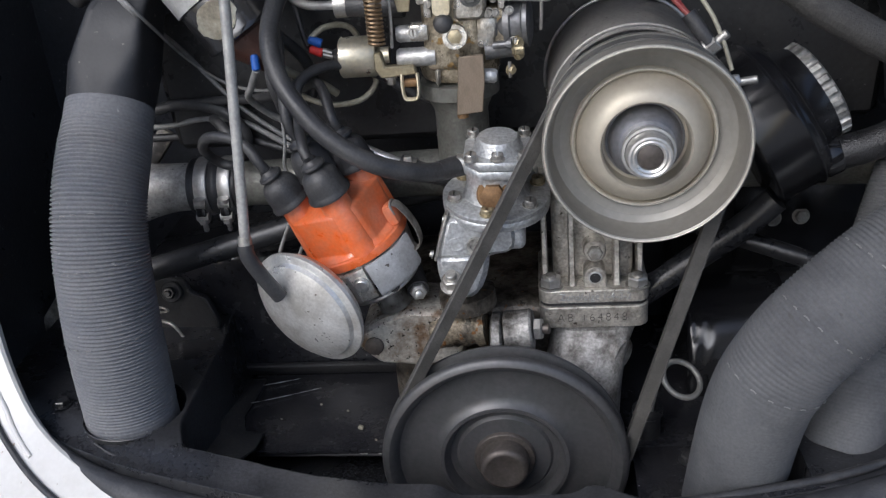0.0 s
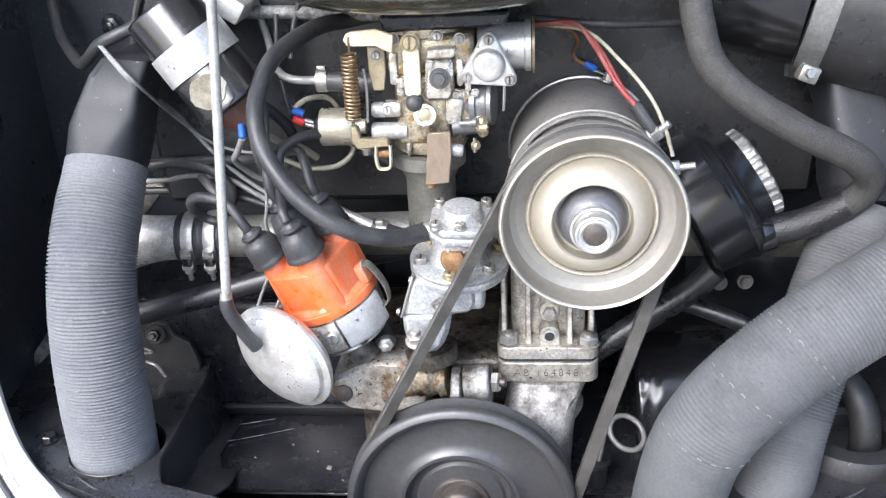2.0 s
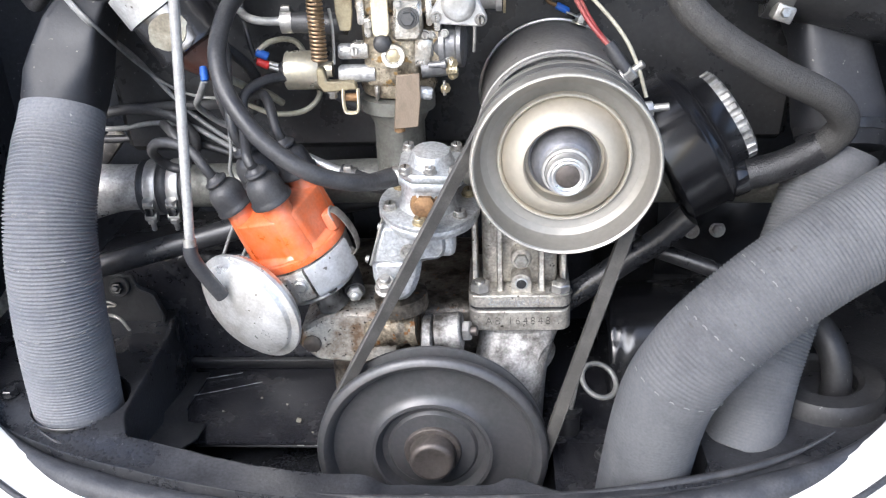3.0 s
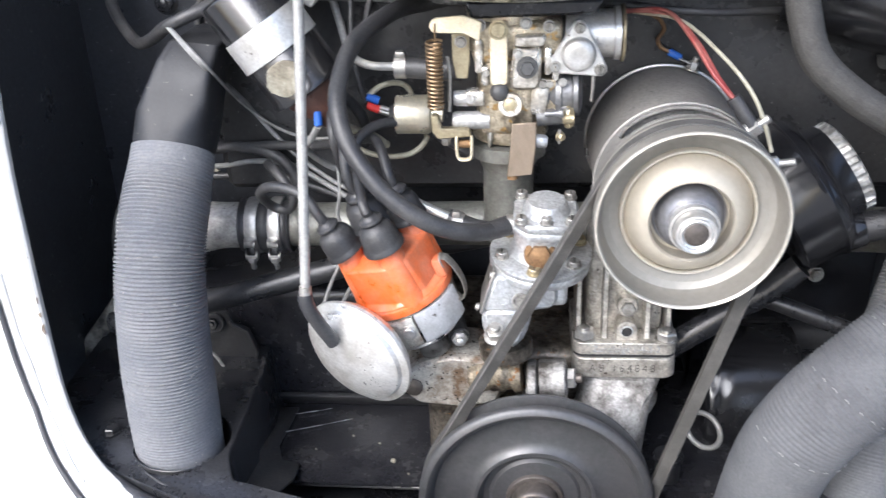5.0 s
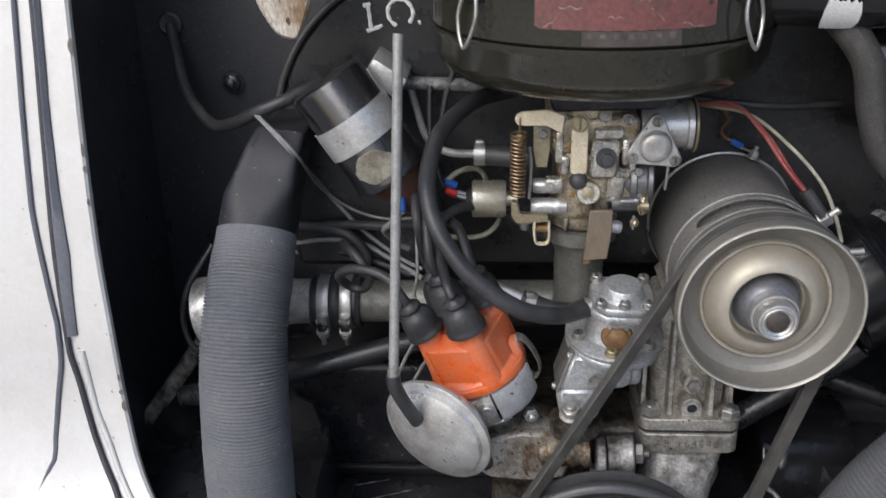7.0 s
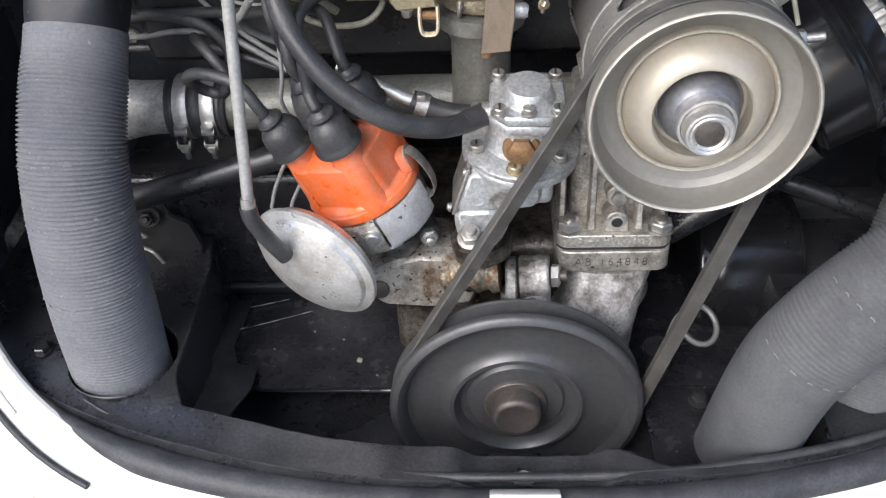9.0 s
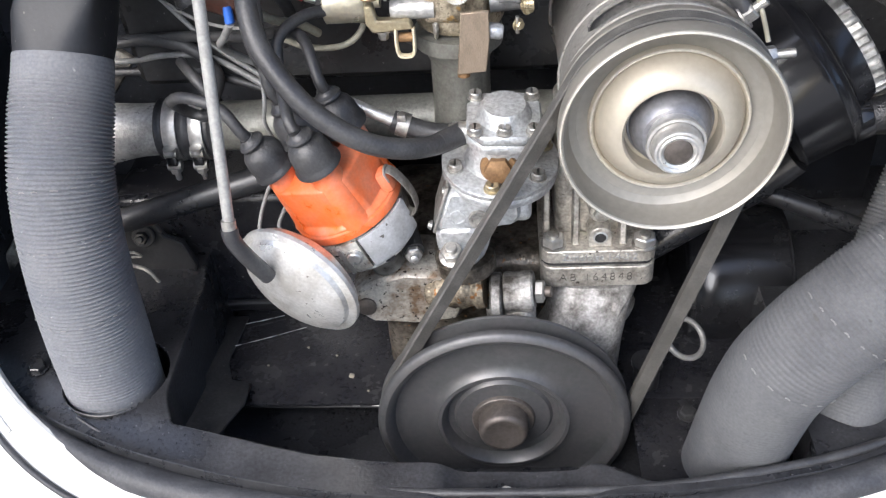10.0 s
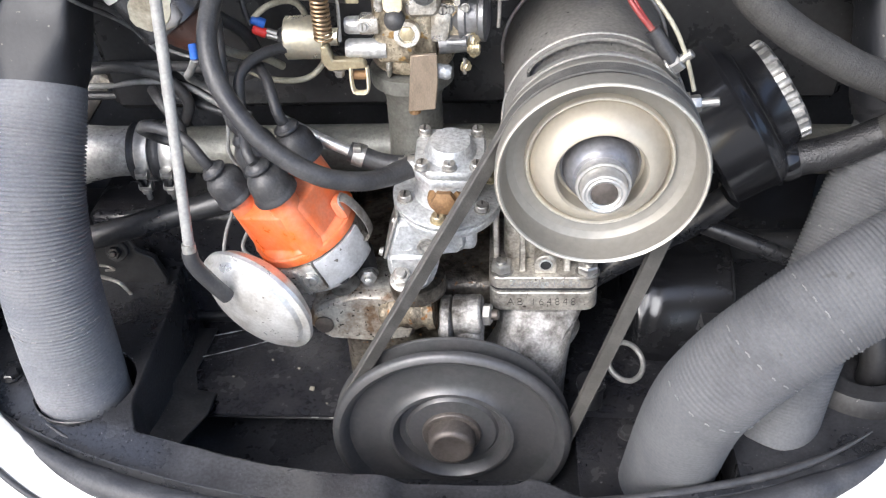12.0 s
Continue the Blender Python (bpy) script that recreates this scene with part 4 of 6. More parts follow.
wrap(bm, -100, -96, [(-0.0260, 0.0390, 0.0410), (-0.0030, 0.0395, 0.0416)], 3)
part("fold", bm, M_BRIGHT, mount)
bm = BM()


def cap_wall(a, h):
    """Round at the foot, four flat panels above, drawn in over their upper edges."""
    mid = (a - radians(CAP_TURN + 45)) % (math.pi / 2)
    mid = mid - math.pi / 2 if mid > math.pi / 4 else mid
    flat = (0.0318 - 0.05 * max(0.0, h - 0.012)) / math.cos(mid)
    flat = min(flat, 0.0350)
    k = ease((h - 0.0075) / 0.0045)
    r = 0.0372 + (flat - 0.0372) * k
    if h > 0.0400:
        r *= 1 - 0.42 * ease((h - 0.0400) / 0.0075)
    return r


lathe(bm, [(0.0, 0.0378), (0.0008, 0.0388), (0.0055, 0.0390), (0.0066, 0.0386), (0.0074, 0.0372)], md, 128, True, False)
hs = [0.0074 + 0.0005 * k for k in range(12)] + [0.014 + 0.003 * k for k in range(9)] + [0.0395 + 0.0008 * k for k in range(11)]
rings = [[md @ Vector((cap_wall(2 * math.pi * i / 128, h) * math.cos(2 * math.pi * i / 128), cap_wall(2 * math.pi * i / 128, h) * math.sin(2 * math.pi * i / 128), h)) for i in range(128)] for h in hs]
add_grid(bm, rings, True, False, True)
cap = part("cap", bm, M_ORANGE, dist, "glossy orange distributor cap")
for k in range(4):
    a = CAP_TURN + 90 * k
    foot, head = on_cap(a, 0.0268, 0.0085), on_cap(a, 0.0256, 0.0570)
    bm = BM()
    lathe(bm, [(-0.002, 0.0128), (0.002, 0.0116), (0.006, 0.0112), ((head - foot).length - 0.0025, 0.0106), ((head - foot).length, 0.0094)], axes(foot, head - foot), 28)
    part("tower", bm, M_ORANGE, cap)
bm = BM()
lathe(bm, [(0.040, 0.0125), (0.066, 0.0108)], md, 28)
part("tower", bm, M_ORANGE, cap)
# loop lug that holds the spring clip
bm = BM()
rbox(bm, (0.009, 0.012, 0.016), md @ Matrix.Rotation(radians(-12), 4, "Z") @ Matrix.Translation((0.0370, 0, 0.016)), 0.003, 2)
part("lug", bm, M_ORANGE, cap)
tower = []
for k in range(5):
    if k < 4:
        o = on_cap(CAP_TURN + 90 * k, 0.0257, 0.0530)
    else:
        o = md @ Vector((0, 0, 0.0620))
    lean = (dax + (0.05 if k < 3 else 0.16) * (o - md @ Vector((0, 0, 0.050))).normalized()).normalized() if k < 4 else dax
    bm = BM()
    lathe(bm, [(0.0, 0.0142), (0.0008, 0.0156), (0.0030, 0.0156), (0.0042, 0.0146), (0.0060, 0.0142), (0.0130, 0.0136), (0.0175, 0.0124), (0.0205, 0.0100), (0.0222, 0.0074), (0.0230, 0.0066), (0.0238, 0.0084), (0.0252, 0.0090), (0.0266, 0.0084), (0.0278, 0.0060), (0.0300, 0.0048)], axes(o, lean), 32)
    part("boot", bm, M_RUBBER, dist, "black rubber boot")
    tower.append((o + lean * 0.030, lean))
# flat spring clip from the lug down to the housing
bm = BM()
sweep(bm, [on_cap(-12, 0.0395, 0.0235), on_cap(-12, 0.0435, 0.0225), on_cap(-12, 0.0475, 0.0130), on_cap(-12, 0.0490, 0.0000), on_cap(-12, 0.0465, -0.0120), on_cap(-12, 0.0405, -0.0165), on_cap(-12, 0.0385, -0.0120)], 0.0007, 10, 0.002, flat=6.0, up=tuple(on_cap(-12, 1, 0) - on_cap(-12, 0, 0)))
part("spring_clip", bm, M_ZINC, dist, "dull flat steel spring clip")
bm = BM()
sweep(bm, [on_cap(-12 + q, 0.0405, 0.0200 + w) for q, w in ((-6, -0.004), (-6, 0.003), (0, 0.0055), (6, 0.003), (6, -0.004))], 0.0010, 8, 0.002)
part("clip_eye", bm, M_ZINC, dist)
bm = BM()
sweep(bm, [(-0.066, 0.080, 0.4930), (-0.0590, 0.0560, 0.4878)], 0.0082, 20)
part("condenser", bm, M_RUBBER, dist, "black sleeve with bright nut")
bm = BM()
hexbolt(bm, (-0.0590, 0.0560, 0.4878), (0.15, -0.95, 0.05), 0.0058, 0.005, False, 0.005)
part("nut", bm, M_BRIGHT, dist)
bm = BM()
lathe(bm, [(-0.036, 0.020), (-0.0355, 0.0305), (-0.034, 0.0315), (-0.0325, 0.0305), (-0.032, 0.020)], md, 56)
part("clamp_ring", bm, M_BRIGHT, dist, "bright clamp ring")
bm = BM()
lathe(bm, [(-0.031, 0.0140), (-0.029, 0.0250), (-0.024, 0.0265), (-0.022, 0.0200)], md, 40)
lathe(bm, [(0, 0.0050), (0.016, 0.0046)], axes(on_cap(-60, 0.022, -0.0265), on_cap(-60, 1, 0) - on_cap(-60, 0, 0)), 16)
part("clamp", bm, M_GLOSS, dist, "oily black clamp")
# vacuum can
VC = Vector((-0.131, 0.012, 0.500))
vn = Vector((-0.41, -0.78, -0.16)).normalized()
mv = axes(VC, vn)
bm = BM()
lathe(bm, [(h, r * 1.2) for h, r in ((-0.016, 0.012), (-0.014, 0.026), (-0.008, 0.034), (-0.003, 0.0365), (-0.002, 0.038), (0.001, 0.038), (0.002, 0.0365), (0.0025, 0.0335), (0.006, 0.0325), (0.009, 0.028), (0.0125, 0.018), (0.014, 0.008), (0.014, 0.001))], mv, 64)
can = part("vacuum_can", bm, M_CAN, dist, "dull silver vacuum advance can with worn paint")
bm = BM()
sweep(bm, [VC - vn * 0.012, VC - vn * 0.022 + Vector((0.004, 0, 0)), D0 - dax * 0.010], 0.007, 12)
part("arm", bm, M_CASTCLEAN, dist)

# ---- heater hoses ----
rng = random.Random(7)
M_GLUE = mat("pale_glue", (0.19, 0.19, 0.187), 0.7, 0, (0.14, 0.14, 0.14), 0.6, 90, 600, 0.1)

def ribbed(R, pitch=0.0027, deep=0.00065, smooth_ends=0.03, taper=0.0, early=1.0):
    def r(s, t):
        k = min(1.0, max(0.0, min((s - smooth_ends) / 0.04, (t - s - 0.012) / 0.02)))
        return R - taper * min(1.0, early * s / t) + deep * (0.12 + 0.88 * k) * (2 * abs(math.sin(math.pi * s / pitch)) - 1)
    return r


def hose(label, pts, R, deep=0.0007, seg=40, rows=(), taper=0.0, smooth=0.03, early=1.0, stuff=None):
    """Ribbed hose; rows gives distances along it at which short pale glue marks show."""
    ho = thing("heater_hose", pts[0], label, "hose", "grey heater hoses")
    bm = BM()
    sweep(bm, pts, ribbed(R, 0.0027, deep, smooth, taper, early), seg, 0.00045, True)
    part("ribbed_wall", bm, stuff or M_HOSE, ho, sharp=180)
    path = smooth_path(pts, 0.001)
    for row in rows:
        k = min(len(path) - 2, int(row / 0.001))
        t = (path[k + 1] - path[k - 1]).normalized()
        m = axes(path[k], t, (1, 0, 0))
        for q in range(9):
            bm = BM()
            a = radians(188 + 19 * q + 6 * rng.random())
            rr = R - taper * min(1.0, early * row / (0.001 * len(path))) + deep + 0.0001
            w = radians(2.0 + 2.5 * rng.random())
            sweep(bm, [m @ Vector((rr * math.cos(a - w), rr * math.sin(a - w), 0.0008 * q)), m @ Vector((rr * math.cos(a), rr * math.sin(a), 0.0008 * q + 0.0004)), m @ Vector((rr * math.cos(a + w), rr * math.sin(a + w), 0.0008 * q))], 0.00045, 5, 0)
            part("glue_mark", bm, M_GLUE, ho)
    return ho


hose("upright grey ribbed paper heater hose standing in the shelf hole", [(-0.2791, 0.0070, 0.3645), (-0.2811, 0.0120, 0.4202), (-0.2808, 0.0190, 0.5044), (-0.2797, 0.0390, 0.5702), (-0.2743, 0.0830, 0.6330)], 0.0347, deep=0.0013, rows=(0.115, 0.165, 0.20), taper=0.0036, smooth=0.05)
hose("grey ribbed paper hose crossing in front of another hose", [(0.1565, -0.0180, 0.330), (0.1665, -0.0370, 0.436), (0.1812, -0.0455, 0.4835), (0.2140, -0.0431, 0.5221), (0.2637, -0.0320, 0.5576), (0.3368, -0.0137, 0.5955), (0.4233, 0.0139, 0.6391)], 0.0328, 0.00050, rows=(0.145, 0.19, 0.235), smooth=0.14, taper=0.0004, early=2.4, stuff=M_HOSESHADE)
hose("grey ribbed paper hose rising behind the crossing hose", [(0.2345, -0.0060, 0.388), (0.2400, 0.0020, 0.406), (0.2513, 0.0200, 0.4490), (0.2846, 0.0640, 0.5270), (0.3095, 0.0905, 0.5860)], 0.0298, rows=(0.09, 0.15), stuff=M_HOSESHADE)

# ---- fan shroud ----
bm = BM()
poly = [(-0.262, 0.57)]
for k in range(13):
    a = radians(180 - 90 * k / 12)
    poly.append((-0.131 + 0.138 * math.cos(a), 0.69 + 0.138 * math.sin(a)))
for k in range(13):
    a = radians(90 - 90 * k / 12)
    poly.append((0.16 + 0.138 * math.cos(a), 0.69 + 0.138 * math.sin(a)))
poly += [(0.29, 0.57)]
shroud = thing("fan_shroud", (0, 0.2, 0.57), "dull black sheet metal fan shroud with white painted letters", "fan shroud")
bm = BM()
prism(bm, poly, 0.105, Matrix(((1, 0, 0, 0), (0, 0, 1, 0.157), (0, 1, 0, 0), (0, 0, 0, 1))), 0.006)
part("shell", bm, M_SHROUD, shroud)
bm = BM()
sweep(bm, [(-0.205, 0.150, 0.737), (-0.12, 0.149, 0.734), (-0.02, 0.149, 0.728)], 0.0055, 10)
part("lip", bm, mat("crusted_grey_pipe", (0.20, 0.20, 0.198), 0.6, 0.1, (0.022, 0.022, 0.023), 1.0, 48, 400, 0.4, 0, 0.5, 0.15), shroud, "crusted grey pipe along the shroud")
bm = BM()
sweep(bm, [(-0.131 + 0.1375 * math.cos(radians(a)), 0.157, 0.69 + 0.1375 * math.sin(radians(a))) for a in range(185, 85, -5)] + [(0.0, 0.157, 0.8275), (0.16, 0.157, 0.8275)], 0.0028, 8, 0)
part("folded_edge", bm, mat("lit_line_black", (0.05, 0.049, 0.048), 0.4, 0.2, (0.12, 0.115, 0.11), 0.5), shroud)


def loft(bm, stations, seg=40):
    """Skin from ring to ring: each is centre, direction, half width, half depth, squareness."""
    rings = []
    for o, d, w, h, k in stations:
        m = axes(o, d, (1, 0, 0))
        ring = []
        for i in range(seg):
            a = 2 * math.pi * i / seg
            c, sn = math.cos(a), math.sin(a)
            ring.append(m @ Vector((w * math.copysign(abs(c) ** k, c), h * math.copysign(abs(sn) ** k, sn), 0)))
        rings.append(ring)
    add_grid(bm, rings, True, True, True)
    return bm


def elbow(s, x, label, drop=0.0, near=0.0):
    bm = BM()
    loft(bm, [((s * x, 0.092 - near, 0.627 - drop), (0, 0.5, 0.87), 0.0295, 0.0295, 1.0), ((s * x, 0.100 - near, 0.643 - drop), (0, 0.5, 0.87), 0.0345, 0.0330, 0.85), ((s * (x - 0.003), 0.106 - near, 0.653 - drop), (-s * 0.2, 0.5, 0.83), 0.0318, 0.029, 0.6),
              ((s * (x - 0.016), 0.118, 0.675), (-s * 0.42, 0.5, 0.8), 0.0245, 0.024, 0.4), ((s * (x - 0.029), 0.135, 0.700), (-s * 0.35, 0.6, 0.75), 0.0190, 0.022, 0.3), ((s * (x - 0.034), 0.150, 0.710), (0, 1, 0.3), 0.0185, 0.017, 0.3), ((s * (x - 0.034), 0.18, 0.712), (0, 1, 0.1), 0.0185, 0.017, 0.3)])
    el = thing("hot_air_elbow", (s * x, 0.088 - near, 0.618 - drop), label, "duct")
    part("shell", bm, M_DUCT, el, sharp=30)
    bm = BM()
    lathe(bm, [(-0.004, 0.0322), (-0.004, 0.0338), (0.003, 0.0345), (0.004, 0.0330)], axes((s * x, 0.0985 - near, 0.640 - drop), (0, 0.5, 0.87)), 40, False, False)
    part("rolled_edge", bm, M_BLACK, el)


bm = BM()
loft(bm, [((-0.2745, 0.0790, 0.6270), (0.02, 0.60, 0.80), 0.0292, 0.0290, 1.0), ((-0.2735, 0.0870, 0.6380), (0.04, 0.55, 0.83), 0.0300, 0.0290, 0.8), ((-0.2700, 0.0960, 0.6560), (0.15, 0.35, 0.92), 0.0280, 0.0280, 0.45),
          ((-0.2640, 0.1010, 0.6740), (0.25, 0.20, 0.95), 0.0245, 0.0255, 0.26), ((-0.2575, 0.1065, 0.6930), (0.22, 0.25, 0.94), 0.0210, 0.0225, 0.20), ((-0.2530, 0.1130, 0.7010), (0.12, 0.62, 0.77), 0.0200, 0.0165, 0.22),
          ((-0.2510, 0.1270, 0.7000), (0, 1, 0.05), 0.0195, 0.0125, 0.22), ((-0.2510, 0.1600, 0.7000), (0, 1, 0), 0.0195, 0.0125, 0.22)], 56)
el = thing("hot_air_elbow", (-0.2735, 0.086, 0.62), "black flat-sided sheet metal duct above the upright hose", "duct")
part("shell", bm, M_DUCT, el, sharp=30)
bm = BM()
rbox(bm, (0.008, 0.003, 0.017), pose(-0.3040, 0.0725, 0.6235, -35, 12, 0), 0.0012)
part("tab", bm, M_DUCT, el)
elbow(1, 0.311, "gloss black creased duct elbow above the rear hose", 0.040, 0.004)

# ---- air cleaner ----
AC = Vector((-0.0105, 0.129, 0.750))
ac = thing("air_cleaner", AC, "gloss black oil bath air cleaner with wire latches", "air cleaner")
bm = BM()
lathe(bm, [(0, 0.02), (0.0, 0.0958), (0.003, 0.1083), (0.009, 0.1176), (0.018, 0.1228), (0.034, 0.1249), (0.036, 0.1265), (0.040, 0.1265)], axes(AC, (0, 0, 1)), 80)
part("bowl", bm, M_CLEANER, ac)
bm = BM()
lathe(bm, [(0.0405, 0.1239), (0.042, 0.1254), (0.085, 0.1254), (0.088, 0.1275), (0.092, 0.1275), (0.094, 0.1239), (0.115, 0.1166), (0.122, 0.0937), (0.122, 0.01)], axes(AC, (0, 0, 1)), 80)
part("lid", bm, M_CLEANER, ac)

# ---- intake manifold ----
im = thing("intake_manifold", (0, 0.12, 0.54), "aluminium intake manifold tube with rubber sleeve and clamps", "intake manifold")
bm = BM()
sweep(bm, [(-0.345, 0.142, 0.532), (-0.30, 0.140, 0.541), (-0.265, 0.138, 0.5455), (-0.236, 0.138, 0.5460)], lambda s, t: 0.0310 - 0.0118 * ease(s / t * 1.15) + 0.0015 * max(0, s / t - 0.7), 36)
part("end_casting", bm, M_ALU, im, "bright worn aluminium end casting")
bm = BM()
sweep(bm, [(-0.213, 0.138, 0.5465), (-0.10, 0.132, 0.550), (0.0, 0.126, 0.553), (0.33, 0.13, 0.545)], 0.0182, 28)
part("tube", bm, M_OLIVE, im)
bm = BM()
sweep(bm, [(-0.246, 0.138, 0.546), (-0.203, 0.138, 0.546)], lambda s, t: 0.0212 + 0.0030 * math.exp(-((s - t / 2) / 0.005) ** 2) + 0.0018 * math.exp(-((s - t + 0.001) / 0.0018) ** 2) + 0.0018 * math.exp(-((s - 0.001) / 0.0018) ** 2), 32, 0.001)
part("rubber_sleeve", bm, M_RUBBER, im)


def tube(name, pts, r, material, label, category, group="", seg=12, step=0.004):
    bm = BM()
    sweep(bm, pts, r, seg, step)
    return solo(name, bm, material, label, category, group)


FRONT = Matrix(((1, 0, 0, 0), (0, 0, 1, 0), (0, 1, 0, 0), (0, 0, 0, 1)))


def plate(bm, poly, y, depth, bevel=0.0006):
    """Upright plate: outline in x and z, its near face at y."""
    return prism(bm, poly, depth, Matrix.Translation((0, y, 0)) @ FRONT, bevel)


def letters(text, size, m, material, parent, name, depth=0.0006, gap=1.0):
    cu = bpy.data.curves.new(name, "FONT")
    cu.body, cu.size, cu.extrude, cu.align_x, cu.align_y = text, size, depth, "CENTER", "CENTER"
    cu.space_character = gap
    cu.offset = -0.0003 if gap > 1 else 0.0
    tmp = new("tmp", cu)
    me = bpy.data.meshes.new_from_object(tmp)
    bpy.data.objects.remove(tmp)
    me.transform(m)
    me.materials.clear()
    me.materials.append(material)
    ob = new(name, me)
    ob.parent = parent
    ob.matrix_parent_inverse = Matrix.Translation(-parent.location)
    return ob


# ---- carburettor ----
cb = thing("carburettor", (-0.02, 0.1, 0.575), "dirty zinc carburettor with yellow plated levers and return spring", "carburettor")
bm = BM()
lathe(bm, [(0, 0.0205), (0.02, 0.0195), (0.058, 0.0195), (0.068, 0.024), (0.070, 0.0285), (0.080, 0.0285)], axes((-0.021, 0.106, 0.553), (0, 0, 1)), 40)
part("throat", bm, M_OLIVE, cb, "dull olive intake neck under the carburettor")
bm = BM()
lathe(bm, [(0.080, 0.027), (0.084, 0.029), (0.092, 0.029), (0.096, 0.025), (0.13, 0.024), (0.150, 0.030), (0.176, 0.031), (0.195, 0.028)], axes((-0.020, 0.112, 0.555), (0, 0, 1)), 40)
part("barrel", bm, M_CARB, cb)
for nm, size, o in (("float_bowl", (0.040, 0.030, 0.055), (-0.022, 0.095, 0.672)), ("body", (0.064, 0.050, 0.030), (-0.014, 0.105, 0.712)), ("jet_boss", (0.030, 0.03, 0.03), (0.012, 0.100, 0.672))):
    bm = BM()
    rbox(bm, size, pose(*o), 0.006, 3)
    part(nm, bm, M_CARB, cb)
bm = BM()
plate(bm, [(-0.046, 0.7300), (0.040, 0.7320), (0.045, 0.742), (-0.05, 0.742)], 0.078, 0.07, 0.002)
part("top_cover", bm, M_OILBLACK, cb, "black top flange")
bm = BM()
plate(bm, [(-0.0745, 0.7275), (-0.0725, 0.7320), (-0.069, 0.7335), (-0.051, 0.7352), (-0.038, 0.7305), (-0.040, 0.7170), (-0.051, 0.7228), (-0.066, 0.7230), (-0.072, 0.7235)], 0.068, 0.002)
part("lever", bm, M_CREAM, cb, "cream and yellow plated throttle lever")
# coil spring
bm = BM()
turns, n = 17, 17 * 14
pts = [Vector((-0.0715 + 0.0052 * math.cos(2 * math.pi * k * turns / n), 0.068 + 0.0052 * math.sin(2 * math.pi * k * turns / n), 0.718 - 0.048 * k / n)) for k in range(n + 1)]
sweep(bm, pts, 0.0010, 6, 0)
sweep(bm, [(-0.0705, 0.069, 0.7305), (-0.0705, 0.067, 0.7260), (-0.0705, 0.068, 0.7175)], 0.0008, 6, 0.002)
part("return_spring", bm, mat("copper_coloured_spring", (0.27, 0.19, 0.11), 0.4, 0.8, (0.16, 0.10, 0.05), 0.4, 80, 500, 0.1), cb, "copper coloured coil spring")
bm = BM()
plate(bm, [(-0.060, 0.7195), (-0.0475, 0.7195), (-0.0475, 0.700), (-0.0495, 0.687), (-0.0575, 0.687), (-0.060, 0.700)], 0.082, 0.002)
part("lever", bm, M_BRASS, cb)
bm = BM()
screw(bm, (-0.0535, 0.081, 0.7140), (0, -1, 0), 0.0035, 0.003)
part("screw", bm, M_ZINC, cb)
bm = BM()
plate(bm, [(x * 1.0 - 0.0268, z + 0.7025) for x, z in rounded(0.0122, 0.036, 0.004)], 0.072, 0.002)
part("bracket", bm, M_CREAM, cb, "cream plated upright strip")
bm = BM()
screw(bm, (-0.027, 0.0725, 0.7238), (0, -1, 0.1), 0.0055, 0.003)
part("screw", bm, M_BRASS, cb)
bm = BM()
plate(bm, [(-0.0175, 0.7035), (-0.0165, 0.7105), (0.0025, 0.7105), (0.0030, 0.6850), (-0.0005, 0.6800), (-0.0180, 0.6800), (-0.0195, 0.6845)], 0.074, 0.018, 0.0025)
part("jet_housing", bm, M_CARBPALE, cb)
bm = BM()
plate(bm, [(-0.0165, 0.7110), (-0.0155, 0.7190), (0.0055, 0.7200), (0.0058, 0.7150), (0.0030, 0.7115)], 0.0725, 0.022, 0.0015)
part("jet_cover", bm, M_CARBPALE, cb)
bm = BM()
lathe(bm, [(0, 0.0078), (0.0025, 0.0076), (0.0025, 0.0062), (0.0045, 0.0060)], axes((-0.0070, 0.0742, 0.6970), (0, -1, 0.1)), 28)
lathe(bm, [(0.0045, 0.0052), (0.0075, 0.0052), (0.0080, 0.0046)], axes((-0.0070, 0.0742, 0.6970), (0, -1, 0.1)), 6)
part("jet_plug", bm, mat("dark_steel_plug", (0.13, 0.13, 0.13), 0.35, 0.8, None, 0.4, 60, 400, 0.15), cb, "dark steel hex plug")
bm = BM()
hexbolt(bm, (-0.0135, 0.0735, 0.7072), (0, -1, 0.1), 0.0024, 0.003)
part("stud", bm, M_ZINC, cb)
# accelerator pump cover
bm = BM()
tri = []
for cx, cz, a0 in ((0.0290, 0.7235, 30), (0.0125, 0.6965, 150), (0.0435, 0.6940, 270)):
    for k in range(7):
        a = radians(a0 + 120 * k / 6)
        tri.append((cx + 0.0052 * math.cos(a), cz + 0.0052 * math.sin(a)))
plate(bm, tri, 0.077, 0.006, 0.001)
lathe(bm, [(0, 0.0125), (0.004, 0.0115), (0.006, 0.0095), (0.0065, 0.006), (0.0065, 0.001)], axes((0.0285, 0.0775, 0.7050), (0, -1, 0)), 32)
pump = part("pump_cover", bm, M_CAN, cb, "clean grey triangular pump cover")
for x, z in ((0.0290, 0.7235), (0.0125, 0.6965), (0.0435, 0.6940)):
    bm = BM()
    screw(bm, (x, 0.077, z), (0, -1, 0), 0.0033, 0.0025)
    part("screw", bm, M_ZINC, pump)
bm = BM()
lathe(bm, [(0, 0.017), (0.034, 0.017), (0.035, 0.019), (0.039, 0.019)], axes((0.020, 0.108, 0.712), (1, 0, 0)), 32)
part("pump_chamber", bm, M_CAN, cb)
bm = BM()
lathe(bm, [(0, 0.0205), (0.0018, 0.0205)], axes((0.060, 0.108, 0.712), (1, 0, 0)), 32)
part("rim", bm, M_BRASS, cb)
